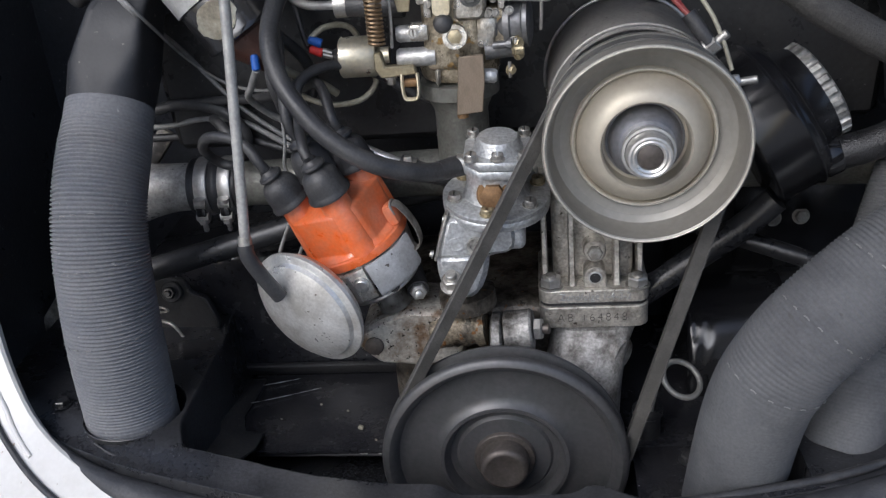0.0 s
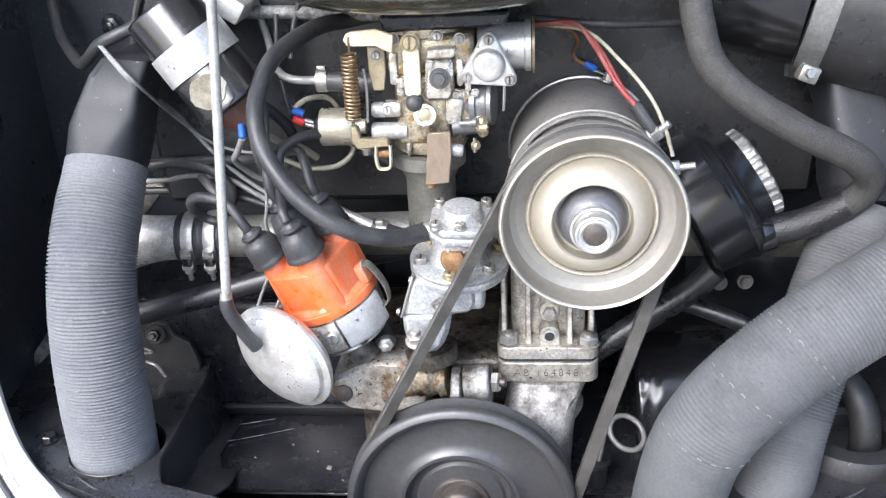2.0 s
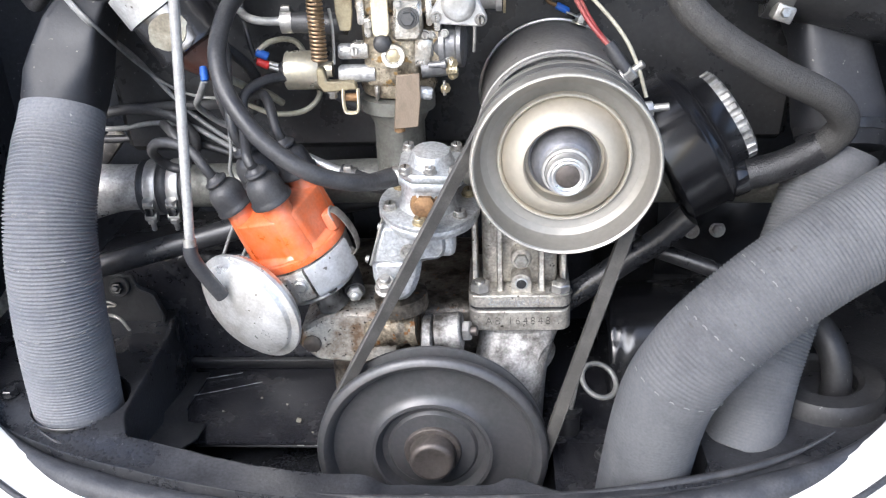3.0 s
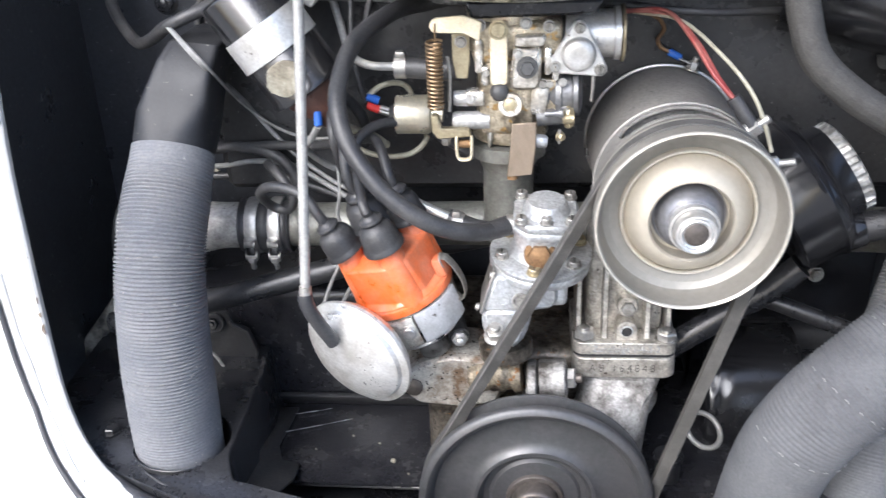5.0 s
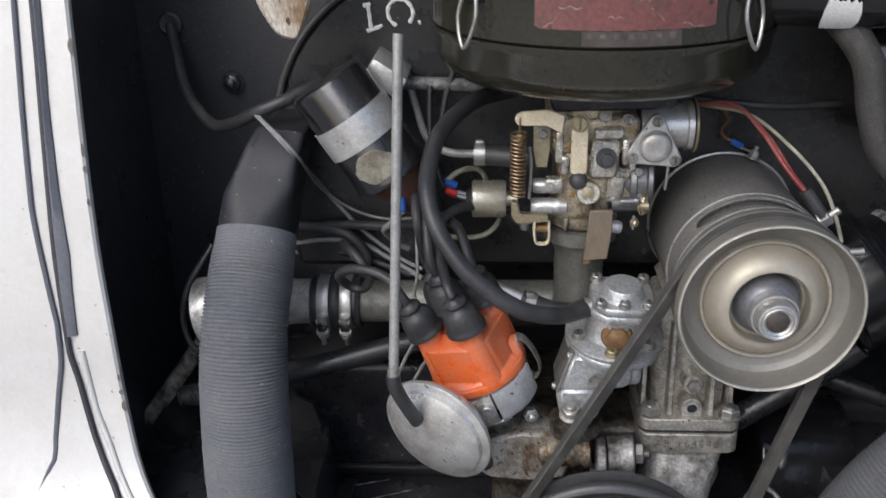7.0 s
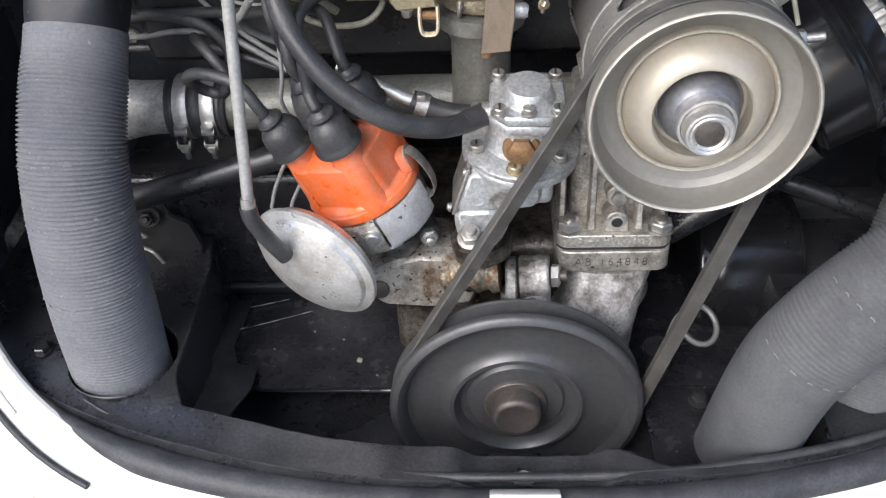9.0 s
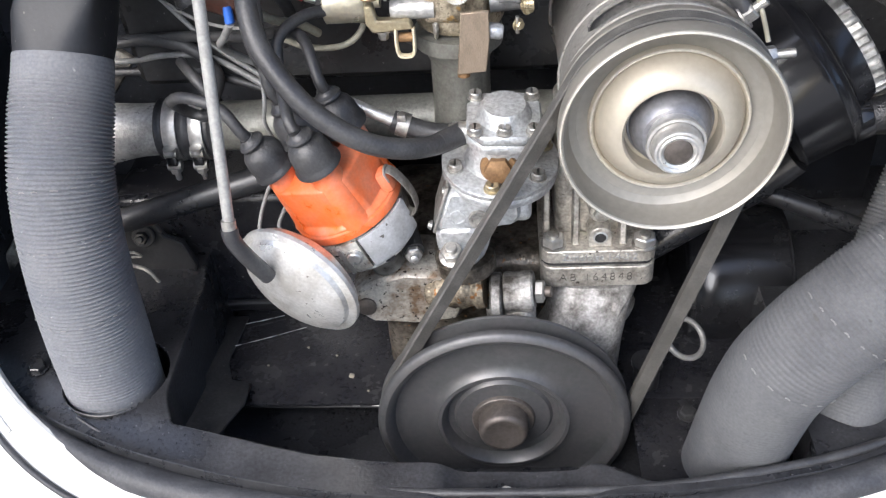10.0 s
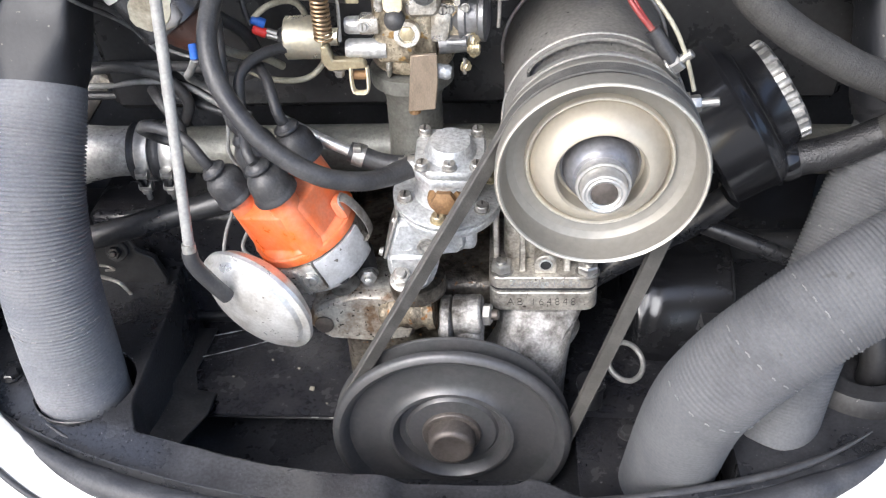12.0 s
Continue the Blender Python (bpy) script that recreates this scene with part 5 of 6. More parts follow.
# solenoid valve
bm = BM()
lathe(bm, [(0, 0.0135), (0.001, 0.0148), (0.025, 0.0148), (0.027, 0.0135), (0.027, 0.006), (0.036, 0.006)], axes((-0.1065, 0.112, 0.651), (1, 0, 0)), 36)
sol = part("solenoid", bm, mat("yellow_zinc_can", (0.66, 0.62, 0.50), 0.34, 0.75, (0.42, 0.36, 0.24), 0.5, 50, 400, 0.15), cb, "yellowish bright metal cut-off solenoid")
bm = BM()
lathe(bm, [(0, 0.006), (0.005, 0.009)], axes((-0.1115, 0.112, 0.651), (1, 0, 0)), 20)
part("insulator", bm, M_RUBBER, sol)
for dz, m_, nm in ((0.001, M_RED, "red insulated terminal"), (0.008, M_BLUE, "blue insulated terminal")):
    bm = BM()
    lathe(bm, [(0, 0.0022), (0.007, 0.0022)], axes((-0.1115, 0.108, 0.6525 + dz * 0.4), (-1, 0, 0.35)), 12)
    part("blade", bm, M_ZINC, sol)
    bm = BM()
    lathe(bm, [(0, 0.0030), (0.001, 0.0034), (0.009, 0.0032), (0.010, 0.002)], axes((-0.1185, 0.108, 0.655 + dz), (-1, 0, 0.45)), 16)
    part("terminal", bm, m_, sol, nm)
for x0, x1, z, r in ((-0.061, -0.034, 0.6555, 0.0066), (-0.060, -0.040, 0.672, 0.0058)):
    bm = BM()
    lathe(bm, [(0, r * 0.8), (0.002, r), (x1 - x0, r)], axes((x0, 0.084, z), (1, 0, 0)), 24)
    part("stub", bm, M_ALU, cb)
bm = BM()
lathe(bm, [(0, 0.006), (0.003, 0.0068), (0.007, 0.0062), (0.0095, 0.004), (0.010, 0.001)], axes((-0.0265, 0.078, 0.6790), (0, -1, 0.1)), 24)
part("rubber_cap", bm, M_RUBBER, cb, "round black rubber cap")
bm = BM()
lathe(bm, [(0, 0.0085), (0.006, 0.0082), (0.006, 0.0055), (0.004, 0.0050)], axes((-0.019, 0.076, 0.6700), (0, -1, 0.15)), 28)
vent = part("vent", bm, M_CARBPALE, cb)
bm = BM()
lathe(bm, [(0.002, 0.0052), (0.0048, 0.0050), (0.0054, 0.0030)], axes((-0.019, 0.076, 0.6700), (0, -1, 0.15)), 6)
part("jet", bm, M_BRASS, vent, "brass jet in the vent")
M_UNIT = mat("grey_black_casting", (0.20, 0.20, 0.205), 0.42, 0.6, (0.07, 0.068, 0.062), 0.6, 60, 400, 0.3)
bm = BM()
lathe(bm, [(0, 0.0085), (0.003, 0.0100), (0.007, 0.0100), (0.0075, 0.0118), (0.0105, 0.0118), (0.011, 0.0100), (0.015, 0.0118), (0.0155, 0.0165), (0.0195, 0.0168), (0.0205, 0.0150), (0.0270, 0.0145), (0.0285, 0.0168), (0.0315, 0.0168), (0.0330, 0.0120)], axes((-0.0005, 0.0960, 0.6725), (1, -0.12, 0.02)), 40)
unit = part("vacuum_unit", bm, M_UNIT, cb, "dark grey banded diaphragm unit")
for x, z in ((0.0085, 0.6835), (0.0180, 0.6845), (0.0200, 0.6640)):
    bm = BM()
    screw(bm, (x, 0.0790, z), (0, -1, 0.15), 0.0024, 0.0025)
    part("screw", bm, M_ZINC, unit)
bm = BM()
rbox(bm, (0.014, 0.010, 0.022), pose(0.0010, 0.0860, 0.6700, 0, 8, 0), 0.003, 2)
part("cast_web", bm, M_CARBPALE, cb)
bm = BM()
rbox(bm, (0.0130, 0.012, 0.0115), pose(-0.0440, 0.0840, 0.6730), 0.0018, 2)
part("end_block", bm, M_CARBPALE, cb)
bm = BM()
screw(bm, (-0.0475, 0.0782, 0.6735), (0, -1, 0.1), 0.0030, 0.002)
part("screw", bm, M_BRIGHT, cb)
# funnel webs between the barrel and the neck
for x0, x1 in ((-0.037, -0.029), (-0.013, -0.006)):
    bm = BM()
    plate(bm, [(x0, 0.668), (x1, 0.668), (0.35 * x0 + 0.65 * x1 - 0.001, 0.634), (0.65 * x0 + 0.35 * x1 - 0.001, 0.634)], 0.082, 0.016, 0.0015)
    part("web", bm, M_CARBPALE, cb)
bm = BM()
lathe(bm, [(0, 0.0065), (0.022, 0.006)], axes((0.0, 0.086, 0.6565), (1, 0, 0.05)), 20)
part("stub", bm, M_UNIT, cb)
for o, r in (((0.022, 0.080, 0.6620), 0.0036), ((0.0225, 0.080, 0.6545), 0.0030), ((0.0165, 0.080, 0.6440), 0.0028)):
    bm = BM()
    hexbolt(bm, o, (0.7, -0.7, 0), r, 0.003)
    part("adjuster", bm, M_BRASS, cb)
bm = BM()
sweep(bm, [(0.0165, 0.078, 0.6500), (0.0165, 0.078, 0.6390)], 0.0012, 8)
part("pin", bm, M_ZINC, cb)
# scratched flat bracket
bm = BM()
plate(bm, [(-0.0175, 0.6575), (-0.0005, 0.6585), (-0.0005, 0.640), (-0.0030, 0.6185), (-0.0215, 0.6170), (-0.0190, 0.640)], 0.068, 0.0025)
part("flat_bracket", bm, mat("scratched_brown_plate", (0.27, 0.215, 0.16), 0.45, 0.5, (0.16, 0.12, 0.085), 0.5, 70, 500, 0.2, 0, 0.15, 0.12, (3, 1, 1), (0.05, 130, (0.62, 0.58, 0.52))), cb, "brown scratched flat bracket")
bm = BM()
lathe(bm, [(0, 0.004), (0.004, 0.004)], axes((-0.0175, 0.073, 0.6140), (0, 0, 1)), 16)
part("copper_tip", bm, M_RUST, cb)
# linkage tang under the spring
bm = BM()
plate(bm, [(-0.076, 0.662), (-0.071, 0.662), (-0.069, 0.652), (-0.049, 0.652), (-0.047, 0.646), (-0.072, 0.644), (-0.076, 0.650)], 0.074, 0.008, 0.001)
part("tang", bm, M_BRASS, cb)
bm = BM()
sweep(bm, [(-0.0580, 0.0770, 0.6460), (-0.0582, 0.0755, 0.6380), (-0.0575, 0.0750, 0.6310), (-0.0555, 0.0748, 0.6285), (-0.0495, 0.0748, 0.6285), (-0.0475, 0.0750, 0.6310), (-0.0470, 0.0755, 0.6380), (-0.0472, 0.0770, 0.6460)], 0.0012, 10, 0.0015, flat=3.0, up=(1, 0, 0))
part("link", bm, M_CREAM, cb, "broad pale strap loop")
bm = BM()
lathe(bm, [(-0.0050, 0.0030), (0.0050, 0.0030)], axes((-0.0525, 0.0790, 0.6390), (1, 0, 0)), 16)
part("link_pin", bm, M_RUST, cb)
bm = BM()
hexbolt(bm, (-0.066, 0.078, 0.6445), (0, 0, -1), 0.003, 0.005)
part("stop_screw", bm, M_ZINC, cb)
bm = BM()
sweep(bm, [(-0.063, 0.076, 0.705), (-0.0615, 0.075, 0.69), (-0.0625, 0.075, 0.665)], 0.0011, 8)
part("rod", bm, M_ZINC, cb)

# small fittings on the carburettor body
for x, z, r in ((-0.040, 0.7255, 0.0035), (-0.008, 0.7265, 0.0035), (0.008, 0.7240, 0.0035), (-0.036, 0.692, 0.0030), (0.004, 0.6835, 0.0030)):
    bm = BM()
    screw(bm, (x, 0.0795, z), (0, -1, 0.1), r, 0.003)
    part("screw", bm, M_ZINC, cb)
for x, z, w, h in ((-0.041, 0.704, 0.006, 0.024), (0.0075, 0.7000, 0.005, 0.020), (-0.0365, 0.6900, 0.006, 0.014), (0.013, 0.6920, 0.005, 0.012)):
    bm = BM()
    rbox(bm, (w, 0.010, h), pose(x, 0.0815, z, 0, 0, 0), 0.002)
    part("cast_rib", bm, M_CARBPALE, cb)
for x, z, ln in ((0.012, 0.6620, 0.010),):
    bm = BM()
    lathe(bm, [(0, 0.0022), (ln, 0.0022), (ln, 0.0034), (ln + 0.003, 0.0034)], axes((x - 0.006, 0.0765, z), (1, -0.15, 0.1)), 14)
    part("idle_screw", bm, M_UNIT, cb)
bm = BM()
n = 8 * 12
sweep(bm, [Vector((0.0185 + 0.008 * k / n, 0.0765 + 0.0034 * math.cos(2 * math.pi * 8 * k / n), 0.6585 + 0.0034 * math.sin(2 * math.pi * 8 * k / n))) for k in range(n + 1)], 0.0006, 5, 0)
part("idle_spring", bm, M_BRASS, cb)
bm = BM()
sweep(bm, [(0.0395, 0.080, 0.690), (0.0392, 0.080, 0.680), (0.0385, 0.081, 0.670)], 0.0012, 8)
part("pump_link", bm, M_ZINC, cb)
bm = BM()
lathe(bm, [(0, 0.0045), (0.004, 0.0050), (0.010, 0.0050), (0.012, 0.0035)], axes((-0.004, 0.078, 0.6420), (1, -0.1, -0.1)), 20)
part("stub", bm, M_CASTCLEAN, cb)

# ---- intake manifold ----
for x in (-0.2345, -0.2150):
    cl = thing("hose_clamp", (x, 0.138, 0.524), "bright bolted hose clamp on the manifold sleeve", "hose clamp", "manifold clamps")
    bm = BM()
    lathe(bm, [(-0.0050, 0.0222), (-0.0050, 0.0236), (-0.0040, 0.0240), (0.0040, 0.0240), (0.0050, 0.0236), (0.0050, 0.0222)], axes((x, 0.138, 0.546), (1, 0, 0)), 40)
    part("band", bm, M_BRIGHT, cl)
    for zz, yy, w in ((0.5400, 0.1125, 0.0046), (0.5290, 0.1140, 0.0050)):
        bm = BM()
        lathe(bm, [(-w, 0.0030), (-w, 0.0038), (w, 0.0038), (w, 0.0030)], axes((x, yy, zz), (1, 0, 0)), 18)
        part("lug", bm, M_ZINC, cl)
    bm = BM()
    rbox(bm, (0.0075, 0.0035, 0.0075), pose(x, 0.1105, 0.5345), 0.001)
    part("gap_block", bm, M_GLOSS, cl, "gloss black block between the lugs")
    bm = BM()
    lathe(bm, [(0, 0.0046), (0.0035, 0.0046), (0.0036, 0.0022), (0.0290, 0.0022), (0.0300, 0.0014)], axes((x, 0.1105, 0.5455), (0, 0.15, -1)), 12)
    lathe(bm, [(0.0175, 0.0046), (0.0215, 0.0046)], axes((x, 0.1105, 0.5455), (0, 0.15, -1)), 6)
    part("screw", bm, M_BRIGHT, cl)

# heat riser under the manifold and cylinder tins
bm = BM()
sweep(bm, [(-0.36, 0.100, 0.470), (-0.30, 0.098, 0.486), (-0.20, 0.112, 0.508), (-0.12, 0.125, 0.525), (-0.03, 0.135, 0.54)], 0.0098, 20)
solo("heat_riser", bm, M_BLACK, "black heat riser pipe under the intake manifold", "pipe")
ct = thing("cylinder_tin", (-0.2, 0.2, 0.36), "oily black flat cylinder cover tin behind the distributor", "cylinder tin")
bm = BM()
rbox(bm, (0.225, 0.10, 0.150), pose(-0.2000, 0.2020, 0.4000), 0.008, 3)
for v in bm.verts:
    v.co.y += 0.0016 * noise.noise(v.co * 22)
part("cover", bm, M_OILBLACK, ct)
bm = BM()
rbox(bm, (0.205, 0.006, 0.012), pose(-0.198, 0.1500, 0.3605, 20), 0.002)
part("folded_edge", bm, M_MATTBLACK, ct, "dull black folded lower edge")
x0, x1 = 0.148, 0.231
ct = thing("cylinder_tin", ((x0 + x1) / 2, 0.18, 0.36), "gloss black cylinder cover tin, dented and oily", "cylinder tin")
bm = BM()
w = x1 - x0
prof = [(0, 0.050), (0.0008, 0.0585), (0.0025, 0.0605)] + [(0.004 + (w - 0.008) * k / 40, 0.0612 + 0.0010 * ease(k / 12)) for k in range(41)] + [(w - 0.003, 0.0636), (w - 0.001, 0.0636), (w, 0.0610), (w + 0.001, 0.050)]
# a crumpled dent where the cover meets the case
lathe(bm, prof, axes((x0, 0.163, 0.367), (1, 0, 0)), 128, flute=lambda a, h: 1 - max(0.0, 1 - h / 0.034) ** 2 * (0.05 * max(0.0, noise.noise(Vector((h * 45, math.cos(a) * 2.5, math.sin(a) * 6 + 3)))) + 0.018 * abs(math.sin(h * 260 + 4 * a))))
part("cover", bm, M_DRUM, ct)
bm = BM()
rbox(bm, (w + 0.09, 0.10, 0.10), pose((x0 + x1) / 2 + 0.045, 0.232, 0.372), 0.012, 3)
part("skirt", bm, M_MATTBLACK, ct)

# ---- ignition coil ----
coil = thing("ignition_coil", (-0.19, 0.1, 0.69), "black ignition coil in a silver clamp band", "ignition coil")
mc = axes((-0.217, 0.090, 0.758), (0.55, -0.02, -0.84), (0, 1, 0))
bm = BM()
lathe(bm, [(0.006, 0.015), (0.006, 0.0265), (0.0068, 0.0285), (0.0085, 0.0298), (0.088, 0.0298), (0.090, 0.0312), (0.093, 0.0312), (0.094, 0.029), (0.096, 0.02)], mc, 44)
part("can", bm, M_GLOSS, coil)
bm = BM()
lathe(bm, [(0.036, 0.0300), (0.036, 0.0312), (0.060, 0.0312), (0.060, 0.0300)], mc, 44)
part("band", bm, M_CAN, coil, "silver clamp band")
bm = BM()
lathe(bm, [(0, 0.022), (0.010, 0.018), (0.024, 0.010), (0.03, 0.008)], axes(mc @ Vector((0, 0, 0.095)), mc.to_3x3() @ Vector((0, 0, 1))), 30)
part("coil_head", bm, mat("brown_bakelite", (0.07, 0.03, 0.02), 0.35, 0, None, 0.3), coil, "dark brown coil head")
bm = BM()
rings = []
for k in range(15):
    a = radians(150 + 62 * k / 14)
    d = Vector((math.cos(a), math.sin(a), 0))
    rings.append([mc @ (d * 0.0297 + Vector((0, 0, 0.076 + q * 0.0125 * max(0.25, 1 - abs(k / 7 - 1) ** 3)))) for q in (-1, 1)] + [mc @ (d * 0.0306 + Vector((0, 0, 0.076 + q * 0.0115 * max(0.25, 1 - abs(k / 7 - 1) ** 3)))) for q in (1, -1)])
add_grid(bm, rings, True, True, True)
part("label_plate", bm, mat("stained_label", (0.40, 0.375, 0.30), 0.42, 0.5, (0.12, 0.10, 0.07), 0.8, 60, 400, 0.2), coil, "stained pale label plate")
bm = BM()
rbox(bm, (0.030, 0.050, 0.018), pose(-0.172, 0.135, 0.748, 0, 33, 0), 0.002)
part("bracket", bm, M_CAN, coil)
for o, m_, nm in (((-0.1588, 0.074, 0.6665), M_BLUE, "blue insulated terminal"), ((-0.156, 0.088, 0.6650), M_BLUE, "blue insulated terminal")):
    bm = BM()
    lathe(bm, [(0, 0.0028), (0.010, 0.0032), (0.011, 0.002)], axes(o, (0.05, -0.2, -1)), 14)
    sleeve = part("terminal", bm, m_, coil, nm)
    bm = BM()
    rbox(bm, (0.0048, 0.0010, 0.0120), pose(o[0] - 0.0004, o[1] + 0.0012, o[2] + 0.0055, -12, 0, 0), 0.0003)
    part("blade", bm, M_BRIGHT, sleeve, "bright spade blade")

# ---- oil filler ----
of = thing("oil_filler", (0.15, 0.08, 0.48), "gloss black oil filler drum with knurled bare metal cap", "oil filler")
fd = Vector((0.858, 0.131, 0.495)).normalized()
mo = axes((0.2020, 0.098, 0.5965), fd)
bm = BM()
lathe(bm, [(-0.034, 0.012), (-0.033, 0.050), (-0.030, 0.0545), (-0.0030, 0.0560), (-0.0012, 0.0574), (0.0, 0.0580)], mo, 96, True, False)
part("drum", bm, M_DRUM, of)
bm = BM()
lathe(bm, [(0.0, 0.0579), (0.0012, 0.0574), (0.0022, 0.0560), (0.0045, 0.0552), (0.0085, 0.0520), (0.0108, 0.0470), (0.0118, 0.0420), (0.0135, 0.0400), (0.026, 0.0362)], mo, 96, False, True)
part("shoulder", bm, M_DRUM, of, "gloss black rounded shoulder")
bm = BM()
lathe(bm, [(0.0225, 0.030), (0.0235, 0.0330), (0.0245, 0.0340), (0.0330, 0.0345), (0.0350, 0.033), (0.0352, 0.01)], mo, 240, True, True, lambda a, h: 1 + (0.075 * ease((math.cos(24 * a) + 0.45) / 0.45) - 0.015 if 0.023 < h < 0.0345 else 0.0))
part("cap", bm, M_KNURL, of, "knurled dull aluminium cap")
bm = BM()
sweep(bm, [(0.100, 0.086, 0.456), (0.150, 0.083, 0.495), (0.180, 0.080, 0.519), (0.2, 0.078, 0.540)], 0.0100, 20)
part("neck", bm, M_BLACK, of)
bm = BM()
lathe(bm, [(0, 0.0140), (0.003, 0.0145), (0.012, 0.0128), (0.014, 0.0108)], axes((0.2270, 0.073, 0.5715), (0.9, -0.1, 0.25)), 24)
part("nipple", bm, M_GLOSS, of, "oily black nipple")
bh = thing("breather_hose", (0.24, 0.06, 0.58), "grey-brown braided cloth breather hose looping up from the oil filler", "hose")
bm = BM()
sweep(bm, [(0.236, 0.0720, 0.5740), (0.2640, 0.0700, 0.5830), (0.2885, 0.0660, 0.5985), (0.2983, 0.0577, 0.6189), (0.2814, 0.0470, 0.6403), (0.2427, 0.0410, 0.6614), (0.2041, 0.0420, 0.6858), (0.1805, 0.0473, 0.7081), (0.1705, 0.0541, 0.7371), (0.1645, 0.0656, 0.7718), (0.1440, 0.0880, 0.8014)], 0.0108, 60, 0.0008)
bm.verts.ensure_lookup_table()
for k in range(len(bm.verts) // 60):
    ring = bm.verts[60 * k:60 * k + 60]
    mid = sum((v.co for v in ring), Vector()) / 60
    for j, v in enumerate(ring):
        a, q = 2 * math.pi * j / 60, 0.0008 * k / 0.0108
        over = math.sin(8 * a + 11 * q) * math.sin(8 * a - 11 * q)
        v.co += (v.co - mid).normalized() * (0.00015 * over + 0.0004 * noise.noise(v.co * 60))
part("braid", bm, M_BRAID, bh, sharp=180)
bm = BM()
sweep(bm, [(0.2355, 0.0720, 0.5738), (0.2640, 0.0700, 0.5830), (0.2880, 0.0661, 0.5980)], lambda s, t: 0.0116 - 0.0003 * s / t, 28, 0.003)
part("wet_end", bm, M_WET, bh, "oil-soaked black hose end")

# rods and pipe ends beside the filler
tube("stay_rod", [(0.155, 0.125, 0.499), (0.205, 0.108, 0.487), (0.262, 0.090, 0.471)], 0.0070, M_BLACK, "dark painted stay rod beside the oil filler", "rod")
bm = BM()
sweep(bm, [(0.215, 0.128, 0.552), (0.275, 0.122, 0.545)], 0.0125, 24)
solo("pipe_end", bm, M_OLIVE, "pale grey-beige manifold pipe end behind the filler", "pipe")

# ---- big duct with clamp, upper corner ----
bd = thing("air_duct", (0.3, 0.12, 0.65), "large dull black air duct with a worm clamp", "duct")
bm = BM()
sweep(bm, [(0.262, 0.125, 0.740), (0.33, 0.110, 0.725), (0.42, 0.10, 0.70)], 0.060, 40, 0.01)
part("duct", bm, M_SHROUD, bd)
bm = BM()
sweep(bm, [(0.19, 0.15, 0.755), (0.265, 0.125, 0.740)], 0.053, 36, 0.01)
part("stub", bm, M_GLOSS, bd)
bm = BM()
sweep(bm, [(0.262, 0.125, 0.7400), (0.278, 0.1215, 0.7365)], 0.0612, 40, 0.01)
clampb = part("clamp_band", bm, mat("dull_grey_band", (0.16, 0.16, 0.155), 0.5, 0.6, (0.3, 0.29, 0.27), 0.4), bd, "dull grey clamp band")
bm = BM()
rbox(bm, (0.014, 0.012, 0.012), pose(0.254, 0.082, 0.692, 0, 20, 0), 0.0015)
hexbolt(bm, (0.253, 0.075, 0.693), (0.2, -1, 0.3), 0.0034, 0.003, False)
part("clamp_screw", bm, M_ZINC, clampb)

# ---- air cleaner fittings ----
for ang, nm in ((-136.5, "latch"), (-49, "latch")):
    a = radians(ang)
    d = Vector((math.cos(a), math.sin(a), 0))
    sd = Vector((-math.sin(a), math.cos(a), 0))
    p = AC + d * 0.1265
    latch = BM()
    sweep(latch, [p + Vector((0, 0, 0.098)) - d * 0.01, p + d * 0.004 + Vector((0, 0, 0.098)), p + d * 0.008 + Vector((0, 0, 0.088)), p + d * 0.006 + Vector((0, 0, 0.068))], 0.0016, 8, 0.003, flat=4.0, up=d)
    lt = part("latch", latch, M_CAN, ac, "bright metal toggle latch")
    bm = BM()
    sweep(bm, [p + d * 0.004 + sd * 0.006 + Vector((0, 0, 0.074)), p + d * 0.007 + sd * 0.0085 + Vector((0, 0, 0.055)), p + d * 0.010 + Vector((0, 0, 0.036)), p + d * 0.007 - sd * 0.0085 + Vector((0, 0, 0.055)), p + d * 0.004 - sd * 0.004 + Vector((0, 0, 0.074))], 0.0014, 8, 0.003)
    part("wire_loop", bm, M_ZINC, lt)
    bm = BM()
    rbox(bm, (0.014, 0.006, 0.016), Matrix.Translation(p + Vector((0, 0, 0.072))) @ Matrix.Rotation(a + math.pi / 2, 4, "Z"), 0.002)
    part("keeper", bm, M_BLACK, lt)
    bm = BM()
    lathe(bm, [(-0.0105, 0.0012), (-0.0100, 0.0017), (0.0100, 0.0017), (0.0105, 0.0012)], axes(p + d * 0.0045 + Vector((0, 0, 0.0745)), sd), 12)
    part("hinge_pin", bm, M_ZINC, lt)
bm = BM()
rings = []
for k in range(33):
    a = radians(-115 + 54 * k / 32)
    d = Vector((math.cos(a), math.sin(a), 0))
    e = 0.0016 * max(0.0, abs(k / 16 - 1) - 0.94) / 0.06
    lo, hi = 0.0525 + e + 0.0003 * math.sin(k * 2.3), 0.0835 - e
    rings.append([AC + d * 0.1253 + Vector((0, 0, lo)), AC + d * 0.1253 + Vector((0, 0, hi)), AC + d * 0.1259 + Vector((0, 0, hi)), AC + d * 0.1259 + Vector((0, 0, lo))])
add_grid(bm, rings, True, True, True)
patch = BM()
rings = []
for k in range(15):
    a = radians(-101 + 29 * k / 14)
    d = Vector((math.cos(a), math.sin(a), 0))
    rings.append([AC + d * 0.1254 + Vector((0, 0, 0.0425)), AC + d * 0.1254 + Vector((0, 0, 0.0520)), AC + d * 0.1257 + Vector((0, 0, 0.0520)), AC + d * 0.1257 + Vector((0, 0, 0.0425))])
add_grid(patch, rings, True, True, True)
lab = part("label", bm, M_LABEL, ac, "cracked faded maroon label")
